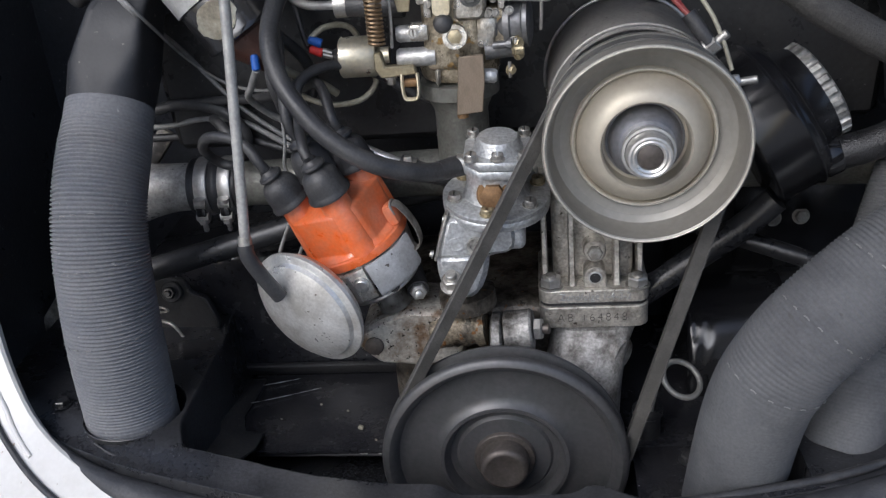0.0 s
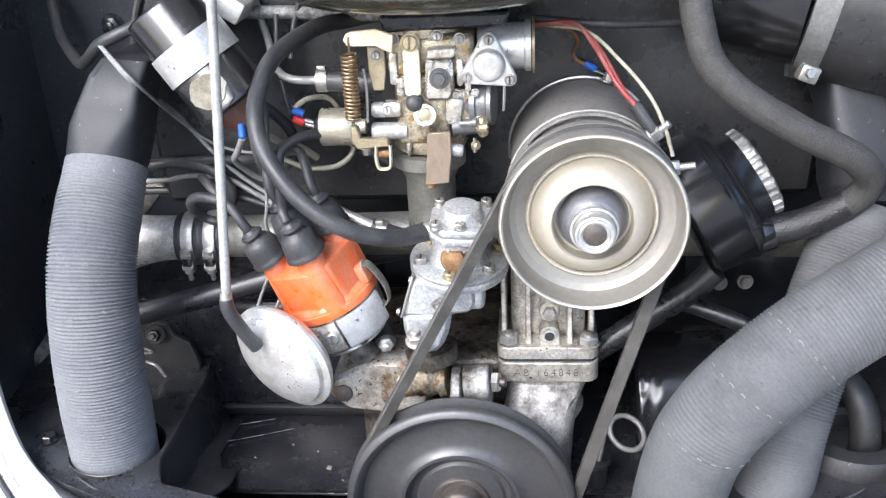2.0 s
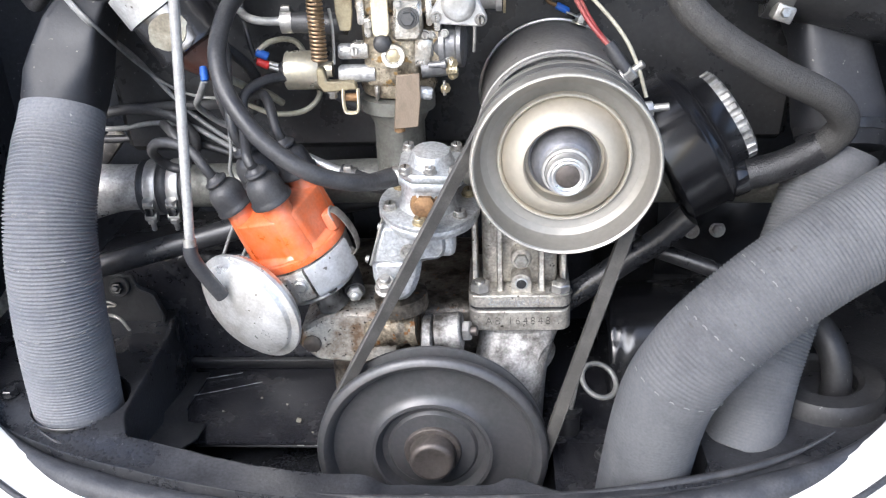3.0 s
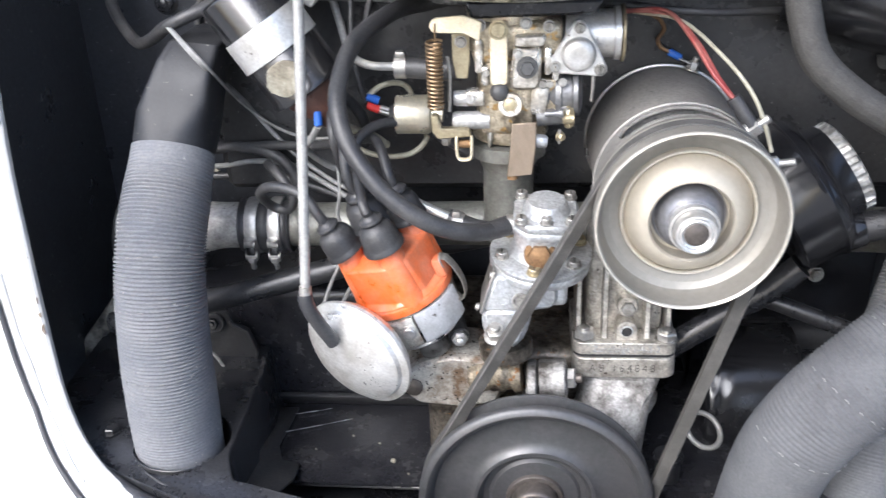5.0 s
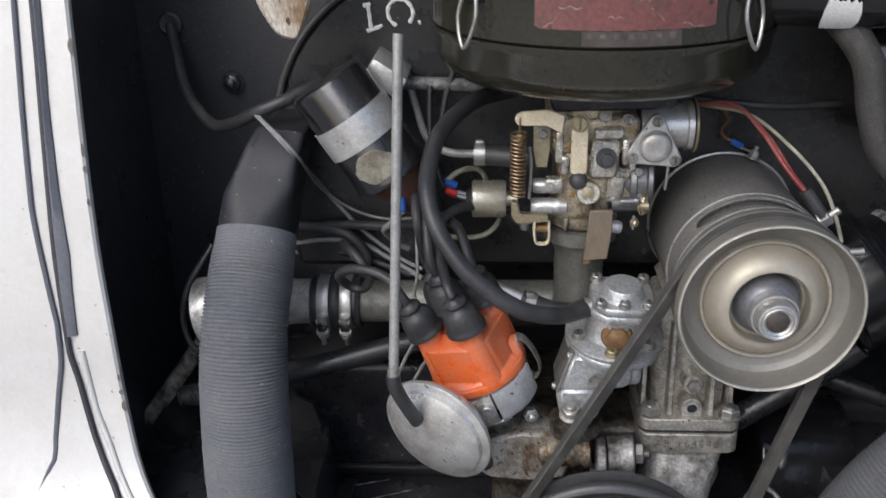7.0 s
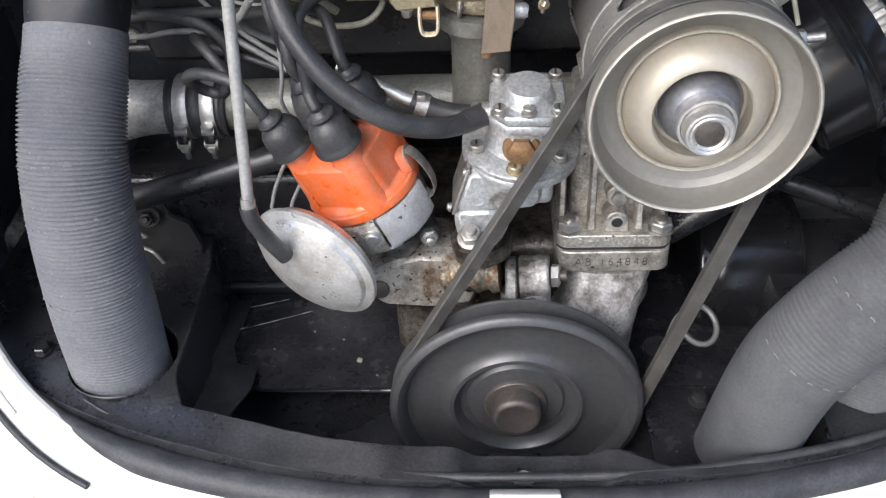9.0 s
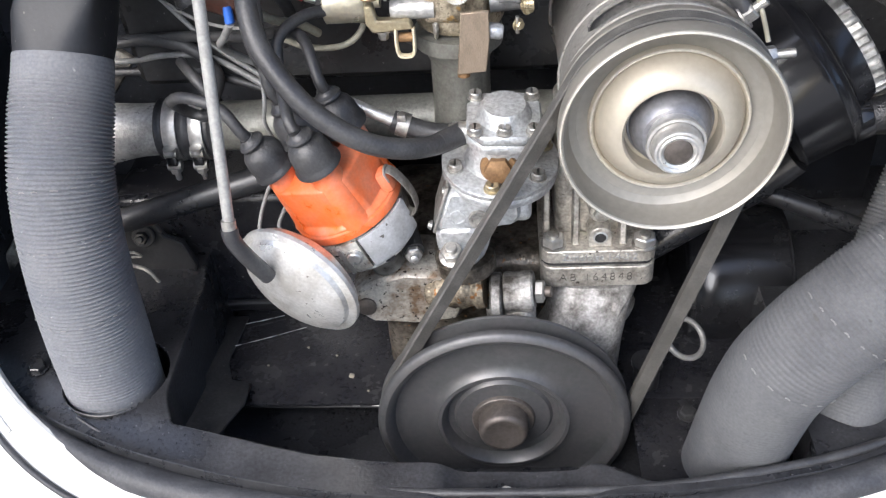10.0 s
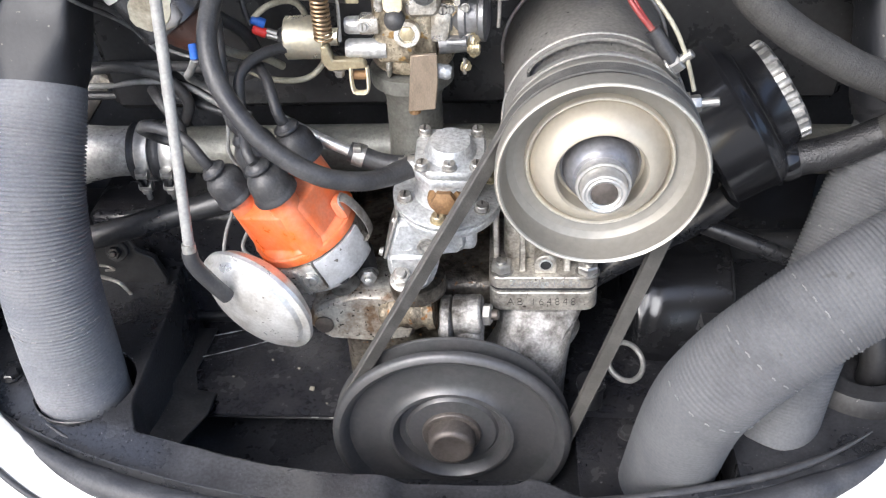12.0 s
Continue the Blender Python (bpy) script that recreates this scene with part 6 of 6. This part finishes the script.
part("worn_patch", patch, mat("worn_print_patch", (0.075, 0.062, 0.055), 0.6, 0, (0.04, 0.034, 0.03), 0.7, 60, 300, 0.2), ac, "greyish worn print patch under the label")
M_CRACK = mat("pale_crack", (0.30, 0.20, 0.18), 0.6, 0, (0.05, 0.035, 0.03), 0.9, 120, 500, 0.2)
crack = random.Random(5)
for k in range(11):
    a0, h0 = -109 + 41 * crack.random(), 0.054 + 0.026 * crack.random()
    pts = []
    for q in range(5):
        a = radians(a0 + 1.7 * q * (1 if k % 2 else -0.6))
        pts.append(AC + Vector((math.cos(a), math.sin(a), 0)) * 0.1260 + Vector((0, 0, min(0.082, max(0.0535, h0 + 0.0022 * q * math.sin(k * 2.1) + 0.001 * math.sin(q * 2.5 + k))))))
    bm = BM()
    sweep(bm, pts, lambda s_, t_: 0.00035 + 0.00025 * math.sin(3.1 * s_ / t_), 6, 0.002)
    part("crack", bm, M_CRACK, lab)
M_PRINT = mat("worn_print", (0.13, 0.115, 0.10), 0.6, 0, (0.035, 0.025, 0.024), 0.8, 60, 400, 0.2)
for k in range(7):
    a = radians(-99 + 4.0 * k)
    d = Vector((math.cos(a), math.sin(a), 0))
    bm = BM()
    rbox(bm, (0.0035, 0.0006, 0.0035 - 0.0008 * (k % 2)), Matrix.Translation(AC + d * 0.1261 + Vector((0, 0, 0.0490))) @ Matrix.Rotation(a + math.pi / 2, 4, "Z"), 0)
    part("print_bar", bm, M_PRINT, lab)
bm = BM()
sweep(bm, [(0.06, 0.10, 0.820), (0.125, 0.085, 0.818), (0.20, 0.075, 0.815), (0.30, 0.09, 0.80)], lambda s, t: 0.030 - 0.006 * s / t, 28)
snorkel = part("snorkel", bm, M_GLOSS, ac, "gloss black intake snorkel")
bm = BM()
rings = []
for k in range(15):
    x = 0.1295 + 0.0235 * k / 14
    y0, r0 = 0.0845 - 0.13 * (x - 0.13), 0.0293
    lo = -58 + 5 * noise.noise(Vector((k * 1.7, 3, 0))) + (14 if k in (0, 14) else 0)
    hi = -10 + 7 * noise.noise(Vector((k * 1.3, 9, 0))) - (14 if k in (0, 14) else 0)
    rings.append([Vector((x, y0 - rr * math.cos(radians(lo + (hi - lo) * q / 8)), 0.8165 + rr * math.sin(radians(lo + (hi - lo) * q / 8)))) for rr, qs in ((r0, range(9)), (r0 + 0.0007, range(8, -1, -1))) for q in qs])
add_grid(bm, rings, True, True, True)
part("white_patch", bm, M_CHALK, snorkel, "white patch with ragged edges")

# ---- lettering ----
for nm, strokes in (("painted_letter", ([(-0.192, 0.795), (-0.186, 0.7965)], [(-0.1885, 0.7960), (-0.1873, 0.787), (-0.1866, 0.777)], [(-0.190, 0.7755), (-0.183, 0.7775), (-0.1775, 0.7800)])),
                    ("painted_letter", ([(-0.1665, 0.7795), (-0.1705, 0.7830), (-0.1728, 0.7890), (-0.1712, 0.7955), (-0.1660, 0.7995), (-0.1595, 0.7990), (-0.1545, 0.7945), (-0.1530, 0.7880), (-0.1560, 0.7815)],)),
                    ("painted_dot", ([(-0.1490, 0.7815), (-0.1470, 0.7820)],))):
    bm = BM()
    for line in strokes:
        sweep(bm, [(x, 0.1562, z) for x, z in line], lambda q, t: 0.0015 + 0.0003 * math.sin(q * 900), 8, 0.0015, flat=0.5, up=(0, 0, 1))
    part(nm, bm, M_CHALK, shroud, "white brush-painted stroke")
M_STAMP = mat("dark_stamping", (0.055, 0.05, 0.046), 0.6, 0.3, None, 0.2)
letters("AB 164848 .", 0.0098, axes((0.0725, 0.0603, 0.4570), (0, -1, 0), (1, 0, 0)) @ Matrix.Diagonal((0.92, 1, 1, 1)), M_STAMP, case, "stamped_number", 0.0003, 1.32)
letters("Zundfolge 1-4-3-2", 0.0080, axes((0.0715, 0.0620, 0.4737), (0, -1, 0), (1, 0, 0)) @ Matrix.Diagonal((0.9, 1, 1, 1)), M_CASTCLEAN, st, "raised_lettering", 0.0005)

# ---- hoses and pipes in front ----
fh = thing("fuel_hose", (-0.017, 0.047, 0.590), "thick black rubber hose looping into the fuel pump", "hose")
bm = BM()
sweep(bm, [(-0.060, 0.155, 0.731), (-0.0845, 0.1480, 0.7275), (-0.1063, 0.1190, 0.7270), (-0.1288, 0.0777, 0.7148), (-0.1367, 0.0460, 0.6907), (-0.1325, 0.0270, 0.6690), (-0.1205, 0.0160, 0.6490), (-0.1010, 0.0080, 0.6275), (-0.0740, 0.0055, 0.6090), (-0.0500, 0.0150, 0.5975), (-0.0310, 0.0320, 0.5905), (-0.0170, 0.0470, 0.5890)], 0.0064, 18)
part("tube", bm, M_RUBBER, fh)
bm = BM()
sweep(bm, [(-0.033, 0.0302, 0.5912), (-0.017, 0.047, 0.5890)], lambda s, t: 0.0067 + 0.0008 * s / t, 20)
part("hose_end", bm, M_RUBBER, fh, "swollen hose end")
tube("vacuum_pipe", [(-0.1530, 0.0365, 0.789), (-0.1531, 0.0362, 0.788), (-0.1565, 0.015, 0.68), (-0.160, -0.009, 0.567), (-0.1605, -0.011, 0.558)], 0.0036, M_PIPE, "straight dull grey metal vacuum pipe", "pipe")
bm = BM()
lathe(bm, [(0, 0.0045), (0.006, 0.0045)], axes((-0.1603, -0.0105, 0.561), (0.03, 0.2, 0.98)), 14)
tube("vacuum_elbow", [(-0.1605, -0.0100, 0.5610), (-0.1600, -0.0112, 0.5545), (-0.1570, -0.0108, 0.5460), (-0.1510, -0.0080, 0.5320), (-0.1448, -0.0045, 0.5185)], 0.0053, M_RUBBER, "black rubber elbow on the vacuum can", "hose", seg=14)
solo("pipe_ferrule", bm, M_ZINC, "small bright ferrule on the vacuum pipe", "ferrule")
tube("fuel_pipe", [(-0.16, 0.155, 0.745), (-0.152, 0.150, 0.715), (-0.142, 0.130, 0.695), (-0.125, 0.108, 0.691), (-0.100, 0.106, 0.690)], 0.0032, M_PIPE, "thin grey metal fuel pipe", "pipe")
tube("carburettor_hose", [(-0.104, 0.106, 0.690), (-0.085, 0.104, 0.689), (-0.055, 0.100, 0.688)], 0.0080, M_RUBBER, "short black fuel hose to the carburettor", "hose", seg=16)
bm = BM()
lathe(bm, [(0, 0.0080), (0, 0.0090), (0.0085, 0.0090), (0.0085, 0.0080)], axes((-0.1045, 0.106, 0.690), (1, 0, 0)), 24)
rbox(bm, (0.007, 0.006, 0.004), pose(-0.1, 0.104, 0.700), 0.001)
solo("hose_clip", bm, M_ZINC, "bright clip on the carburettor fuel hose", "hose clip")
tube("outlet_pipe", [(-0.115, 0.094, 0.598), (-0.085, 0.085, 0.586), (-0.062, 0.082, 0.576)], 0.0040, M_CAN, "bright metal fuel pipe under the manifold", "pipe")
tube("outlet_hose", [(-0.067, 0.083, 0.578), (-0.045, 0.080, 0.570), (-0.026, 0.078, 0.569), (-0.012, 0.074, 0.574)], 0.0070, M_RUBBER, "short black fuel hose behind the pump", "hose", seg=16)
for o, d in (((-0.060, 0.0820, 0.5750), (1, -0.1, -0.35)), ((-0.022, 0.0770, 0.5700), (0.9, -0.2, 0.2))):
    bm = BM()
    lathe(bm, [(-0.004, 0.0072), (-0.004, 0.0082), (0.004, 0.0082), (0.004, 0.0072)], axes(o, d), 24)
    rbox(bm, (0.006, 0.006, 0.005), pose(o[0], o[1] - 0.004, o[2] + 0.008), 0.001)
    solo("hose_clip", bm, M_ZINC, "bright clip on the short fuel hose", "hose clip")

# ---- ignition leads ----
lead = [Vector(t[0]) for t in tower]
ldir = [t[1] for t in tower]
paths = {
    0: [lead[0], lead[0] + ldir[0] * 0.008, (-0.131, 0.062, 0.630), (-0.130, 0.076, 0.645), (-0.112, 0.096, 0.6500), (-0.085, 0.112, 0.640), (-0.05, 0.124, 0.6150), (-0.01, 0.130, 0.605)],
    1: [lead[1], lead[1] + ldir[1] * 0.008, (-0.118, 0.082, 0.640), (-0.138, 0.108, 0.632), (-0.175, 0.135, 0.618), (-0.23, 0.152, 0.612), (-0.29, 0.158, 0.604)],
    2: [lead[2], lead[2] + ldir[2] * 0.012, (-0.146, 0.062, 0.650), (-0.150, 0.082, 0.668), (-0.156, 0.092, 0.680)],
    3: [lead[3], lead[3] + ldir[3] * 0.006, (-0.168, 0.046, 0.6110), (-0.183, 0.052, 0.6150), (-0.1975, 0.0600, 0.6130), (-0.2090, 0.0760, 0.6020), (-0.2130, 0.0920, 0.5900), (-0.2070, 0.1020, 0.5780), (-0.1950, 0.1000, 0.5770), (-0.1900, 0.0980, 0.5900), (-0.2020, 0.1050, 0.6050), (-0.2150, 0.1250, 0.6060)],
    4: [lead[4], lead[4] + ldir[4] * 0.014, (-0.140, 0.066, 0.655), (-0.144, 0.086, 0.675), (-0.15, 0.095, 0.688)],
}
for k, p in paths.items():
    tube("ignition_lead", p, 0.0038, M_RUBBER, "black rubber ignition lead from the distributor boot", "cable", "ignition leads")

# ---- wiring ----
W = "wire"
tube("wiring_harness", [(-0.389, 0.277, 0.760), (-0.380, 0.258, 0.735), (-0.366, 0.232, 0.708), (-0.336, 0.195, 0.690), (-0.305, 0.150, 0.702), (-0.275, 0.112, 0.721), (-0.252, 0.108, 0.731), (-0.228, 0.122, 0.739), (-0.19, 0.142, 0.745)], 0.0050, M_RUBBER, "taped black wiring harness from the firewall grommet", "cable")
tube(W, [(-0.2715, 0.1070, 0.7215), (-0.2383, 0.0790, 0.6997), (-0.2366, 0.1500, 0.6486), (-0.2100, 0.1510, 0.6271), (-0.1811, 0.1413, 0.6220), (-0.1569, 0.1330, 0.6256)], 0.0013, M_GREYCABLE, "thin grey wire drooping towards the coil", "wire")
tube(W, [(-0.2735, 0.1080, 0.7225), (-0.2413, 0.0820, 0.6990), (-0.2400, 0.1520, 0.6550), (-0.2050, 0.1520, 0.6110), (-0.1719, 0.1490, 0.5840), (-0.150, 0.14, 0.576)], 0.0019, M_GREYCABLE, "grey wire running down beside the coil", "wire")
tube(W, [(-0.31, 0.165, 0.590), (-0.267, 0.160, 0.591), (-0.235, 0.155, 0.597), (-0.205, 0.155, 0.594), (-0.180, 0.150, 0.582), (-0.150, 0.135, 0.570)], 0.0023, M_GREYCABLE, "dirty pale wire along the shroud", "wire")
tube(W, [(-0.31, 0.17, 0.578), (-0.263, 0.165, 0.580), (-0.223, 0.160, 0.583), (-0.19, 0.155, 0.575), (-0.16, 0.15, 0.566)], 0.0034, M_RUBBER, "black wire along the shroud", "wire")
tube(W, [(-0.285, 0.165, 0.602), (-0.25, 0.155, 0.610), (-0.215, 0.148, 0.605), (-0.198, 0.145, 0.585), (-0.205, 0.145, 0.565)], 0.0046, M_RUBBER, "thick black cable hooked over the manifold", "wire")
tube(W, [(-0.340, 0.17, 0.585), (-0.362, 0.155, 0.550), (-0.369, 0.150, 0.518), (-0.358, 0.145, 0.492), (-0.32, 0.14, 0.485)], 0.0028, M_RUBBER, "black wire looped beside the hose", "wire")
tube(W, [(-0.1585, 0.072, 0.656), (-0.168, 0.085, 0.641), (-0.176, 0.10, 0.628), (-0.168, 0.118, 0.610), (-0.160, 0.125, 0.602)], 0.0026, M_GREYCABLE, "grey wire below the blue coil terminal", "wire")
tube(W, [(-0.156, 0.087, 0.660), (-0.140, 0.110, 0.640), (-0.128, 0.125, 0.630), (-0.118, 0.135, 0.618)], 0.0030, M_WIREWHITE, "dirty cream wire behind the coil", "wire")
tube(W, [(-0.150, 0.100, 0.675), (-0.136, 0.120, 0.650), (-0.134, 0.130, 0.625), (-0.146, 0.135, 0.612), (-0.160, 0.135, 0.620)], 0.0044, M_RUBBER, "black cable curling behind the coil", "wire")
tube(W, [(-0.128, 0.108, 0.661), (-0.134, 0.118, 0.672), (-0.140, 0.130, 0.700), (-0.140, 0.14, 0.735)], 0.0022, M_RUBBER, "thin black wire up to the shroud", "wire")
tube(W, [(-0.126, 0.108, 0.667), (-0.118, 0.112, 0.673), (-0.106, 0.125, 0.672), (-0.097, 0.130, 0.664), (-0.092, 0.132, 0.640), (-0.085, 0.125, 0.628), (-0.098, 0.120, 0.616), (-0.125, 0.125, 0.613), (-0.150, 0.130, 0.622)], 0.0022, M_WIREWHITE, "cream wire curving round the solenoid", "wire")
tube(W, [(-0.150, 0.092, 0.650), (-0.149, 0.081, 0.602), (-0.152, 0.080, 0.581), (-0.147, 0.080, 0.563), (-0.151, 0.077, 0.545), (-0.161, 0.078, 0.524), (-0.168, 0.076, 0.506), (-0.168, 0.070, 0.492), (-0.145, 0.062, 0.486)], 0.0014, M_GREYCABLE, "thin grey wire beside the distributor", "wire")
tube(W, [(-0.136, 0.076, 0.536), (-0.150, 0.078, 0.512), (-0.155, 0.075, 0.495), (-0.130, 0.065, 0.488)], 0.0014, M_GREYCABLE, "thin grey wire under the cap", "wire")
tube(W, [(-0.190, 0.150, 0.830), (-0.120, 0.150, 0.800), (-0.118, 0.148, 0.760), (-0.128, 0.145, 0.725), (-0.132, 0.14, 0.70)], 0.0024, M_RUBBER, "thin black wire on the shroud", "wire")
tube(W, [(0.060, 0.130, 0.722), (0.090, 0.110, 0.727), (0.104, 0.080, 0.716), (0.118, 0.055, 0.695), (0.134, 0.046, 0.677), (0.142, 0.043, 0.668)], 0.0017, M_REDOLD, "faded red wire to the generator terminal", "wire")
tube(W, [(0.070, 0.130, 0.722), (0.100, 0.100, 0.722), (0.122, 0.060, 0.708), (0.140, 0.045, 0.688), (0.150, 0.040, 0.668), (0.156, 0.034, 0.648)], 0.0014, M_WIREWHITE, "dirty cream wire to the generator terminal", "wire")
tube(W, [(0.062, 0.128, 0.724), (0.094, 0.108, 0.724), (0.109, 0.078, 0.712), (0.122, 0.054, 0.692), (0.137, 0.045, 0.674)], 0.0015, M_REDOLD, "second faded red wire beside the first", "wire")
tube(W, [(0.05, 0.135, 0.728), (0.12, 0.125, 0.722), (0.19, 0.15, 0.716), (0.25, 0.18, 0.700)], 0.0030, M_RUBBER, "black cable across the shroud", "wire")
bm = BM()
sweep(bm, [(0.130, 0.047, 0.682), (0.143, 0.042, 0.664)], 0.0050, 12)
solo("terminal_sleeve", bm, M_RUBBER, "black rubber sleeve on the generator wire", "sleeve")
for o, r in (((-0.390, 0.281, 0.761), 0.0095),):
    bm = BM()
    lathe(bm, [(0, r * 1.2), (0.004, r * 1.2), (0.006, r * 0.9), (0.005, r * 0.5)], axes(o, (0, -1, 0)), 24)
    solo("grommet", bm, M_RUBBER, "black rubber grommet in the firewall", "grommet")

bm = BM()
hexbolt(bm, (-0.337, 0.281, 0.705), (0, -1, 0.05), 0.0078, 0.007, True, 0.004)
solo("firewall_bolt", bm, M_OILBLACK, "oily black bolt head in the firewall", "bolt")

# ---- left side details ----
bm = BM()
rbox(bm, (0.016, 0.012, 0.27), Matrix.Translation((-0.375, 0.185, 0.465)) @ Matrix.Rotation(radians(38), 4, "Y") @ Matrix.Rotation(radians(-18), 4, "X"), 0.003)
solo("body_rail", bm, mat("scratched_bare_rail", (0.05, 0.045, 0.04), 0.5, 0.3, (0.5, 0.46, 0.38), 0.9, 45, 300, 0.4), "dark rail with paint scraped to bare metal", "rail")
br = thing("tin_bracket", (-0.285, 0.13, 0.41), "black clip bracket with a bright nut beside the shelf", "bracket")
bm = BM()
prism(bm, [(-0.330, 0.400), (-0.251, 0.400), (-0.2455, 0.424), (-0.253, 0.447), (-0.266, 0.453), (-0.270, 0.465), (-0.290, 0.4665), (-0.330, 0.4620)], 0.005, FRONT_Y(0.1300), 0.0015)
part("plate", bm, M_MATTBLACK, br)
bm = BM()
sweep(bm, [(-0.2680, 0.1290, 0.4560), (-0.2660, 0.1285, 0.4525), (-0.2535, 0.1280, 0.4465), (-0.2465, 0.1280, 0.4250), (-0.2515, 0.1280, 0.4060)], 0.0016, 10, 0)
part("pressed_rib", bm, M_MATTBLACK, br)
bm = BM()
lathe(bm, [(0, 0.0095), (0.004, 0.0095), (0.005, 0.0085)], axes((-0.2820, 0.1300, 0.4545), (0, -1, 0.25)), 24)
part("boss", bm, M_MATTBLACK, br)
bm = BM()
hexbolt(bm, (-0.2820, 0.1255, 0.4555), (0, -1, 0.35), 0.0050, 0.005, False, 0.003)
part("nut", bm, M_BLACK, br)
bm = BM()
sweep(bm, [(-0.2990, 0.1240, 0.4420), (-0.2900, 0.1200, 0.4440), (-0.2850, 0.1195, 0.4410), (-0.2940, 0.1215, 0.4385)], 0.0011, 8, 0.002)
part("clip_end", bm, M_ZINC, br)
bm = BM()
sweep(bm, [(-0.302, 0.124, 0.430), (-0.288, 0.117, 0.4315), (-0.281, 0.115, 0.4290), (-0.2745, 0.114, 0.4180), (-0.2725, 0.114, 0.410)], 0.0016, 8, 0.003)
part("hook", bm, M_ZINC, br)
for o in ((-0.338, 0.017, 0.4185), (0.347, 0.02, 0.4005)):
    bm = BM()
    hexbolt(bm, o, (0, 0, 1), 0.0055, 0.004)
    solo("shelf_screw", bm, M_BLACK, "black painted screw in the engine tin", "screw", "tin screws")
for o in ((0.137, 0.022, 0.3540), (-0.172, 0.012, 0.3170)):
    bm = BM()
    hexbolt(bm, o, (0, 0, 1), 0.0055, 0.004)
    solo("shelf_screw", bm, M_BLACK, "black painted screw in the lower tin", "screw", "tin screws")

# ---- dipstick and right collar ----
dp = thing("dipstick", (0.118, 0.05, 0.352), "grey wire dipstick with ring handle", "dipstick")
bm = BM()
c, u, v = Vector((0.133, 0.043, 0.412)), Vector((0.80, -0.30, -0.50)).normalized(), Vector((0.45, 0.85, 0.25)).normalized()
sweep(bm, [c + u * 0.0150 * math.cos(2 * math.pi * k / 28) + v * 0.0150 * math.sin(2 * math.pi * k / 28) for k in range(28)] + [c + u * 0.0150], 0.0022, 10, 0)
part("ring", bm, M_DULLWIRE, dp)
bm = BM()
sweep(bm, [c - u * 0.0150, c - u * 0.018 + Vector((-0.002, 0, -0.012)), (0.112, 0.052, 0.375), (0.110, 0.055, 0.352)], 0.0018, 8, 0.003)
part("blade", bm, M_DULLWIRE, dp)
bm = BM()
lathe(bm, [(0, 0.010), (0.020, 0.010), (0.022, 0.012), (0.026, 0.012), (0.026, 0.006)], axes((0.110, 0.055, 0.352), (0, 0, 1)), 24)
part("tube", bm, M_BLACK, dp)
bm = BM()
lathe(bm, [(0, 0.048), (0.010, 0.048), (0.016, 0.044), (0.017, 0.030), (0.013, 0.026), (0.0, 0.026)], axes((0.308, 0.044, 0.3995), (0, 0, 1)), 48, False, False)
solo("hose_collar", bm, M_MATTBLACK, "black rubber collar ring on the engine tin", "collar")
tube("drain_hose", [(0.314, 0.036, 0.39), (0.316, 0.038, 0.415), (0.312, 0.046, 0.438), (0.302, 0.062, 0.452), (0.288, 0.085, 0.458), (0.275, 0.12, 0.455)], 0.0115, M_MATTBLACK, "black rubber hose going into the collar", "hose", seg=24)

# bits of grit on the lower tin
for k, (x, y) in enumerate(((-0.120, 0.066), (-0.16, 0.10), (-0.135, 0.09), (-0.105, 0.05), (-0.19, 0.08))):
    bm = BM()
    rbox(bm, (0.004 if k == 0 else 0.002, 0.003 if k == 0 else 0.002, 0.003 if k == 0 else 0.0015), pose(x, y, 0.3555 + (0.0 if k else 0.0005), 10 * k, 20, 35 * k), 0.0006)
    solo("grit", bm, M_WIREWHITE, "pale crumb of grit lying on the black tin", "grit", "grit on the tin")

# ---- small fittings ----
bm = BM()
rbox(bm, (0.105, 0.004, 0.115), pose(0.250, 0.199, 0.465), 0.001)
plate_r = part("upper_flange", bm, M_DRUM, ct)
for o in ((0.252, 0.197, 0.471), (0.229, 0.197, 0.470)):
    bm = BM()
    hexbolt(bm, o, (0, -1, 0.2), 0.0050, 0.005)
    part("bolt", bm, M_ZINC, plate_r)
bm = BM()
hexbolt(bm, (-0.171, -0.058, 0.4045), (0, 0, 1), 0.0042, 0.003)
solo("shelf_screw", bm, M_BLACK, "black painted screw in the lip of the tin", "screw", "tin screws")
# terminal and brown wire on the generator's back
ge = thing("generator_terminal", (0.118, 0.150, 0.6725), "blue insulated cable terminal bolted on the generator", "terminal")
bm = BM()
lathe(bm, [(0, 0.0022), (0.001, 0.0030), (0.010, 0.0028), (0.011, 0.002)], axes((0.101, 0.150, 0.687), (0.85, 0, -0.45)), 14)
part("sleeve", bm, M_BLUE, ge)
bm = BM()
rbox(bm, (0.012, 0.005, 0.0012), pose(0.114, 0.149, 0.6795, 0, 24, 0), 0.0004)
part("blade", bm, M_ZINC, ge)
bm = BM()
hexbolt(bm, (0.119, 0.149, 0.6725), (0.3, 0, 0.95), 0.0040, 0.006, True, 0.004)
part("nut", bm, M_ZINC, ge)
tube(W, [(0.101, 0.150, 0.687), (0.095, 0.150, 0.690), (0.092, 0.149, 0.697), (0.096, 0.146, 0.705), (0.090, 0.140, 0.715), (0.075, 0.135, 0.722)], 0.0016, M_RUST, "thin brown wire to the generator terminal", "wire")
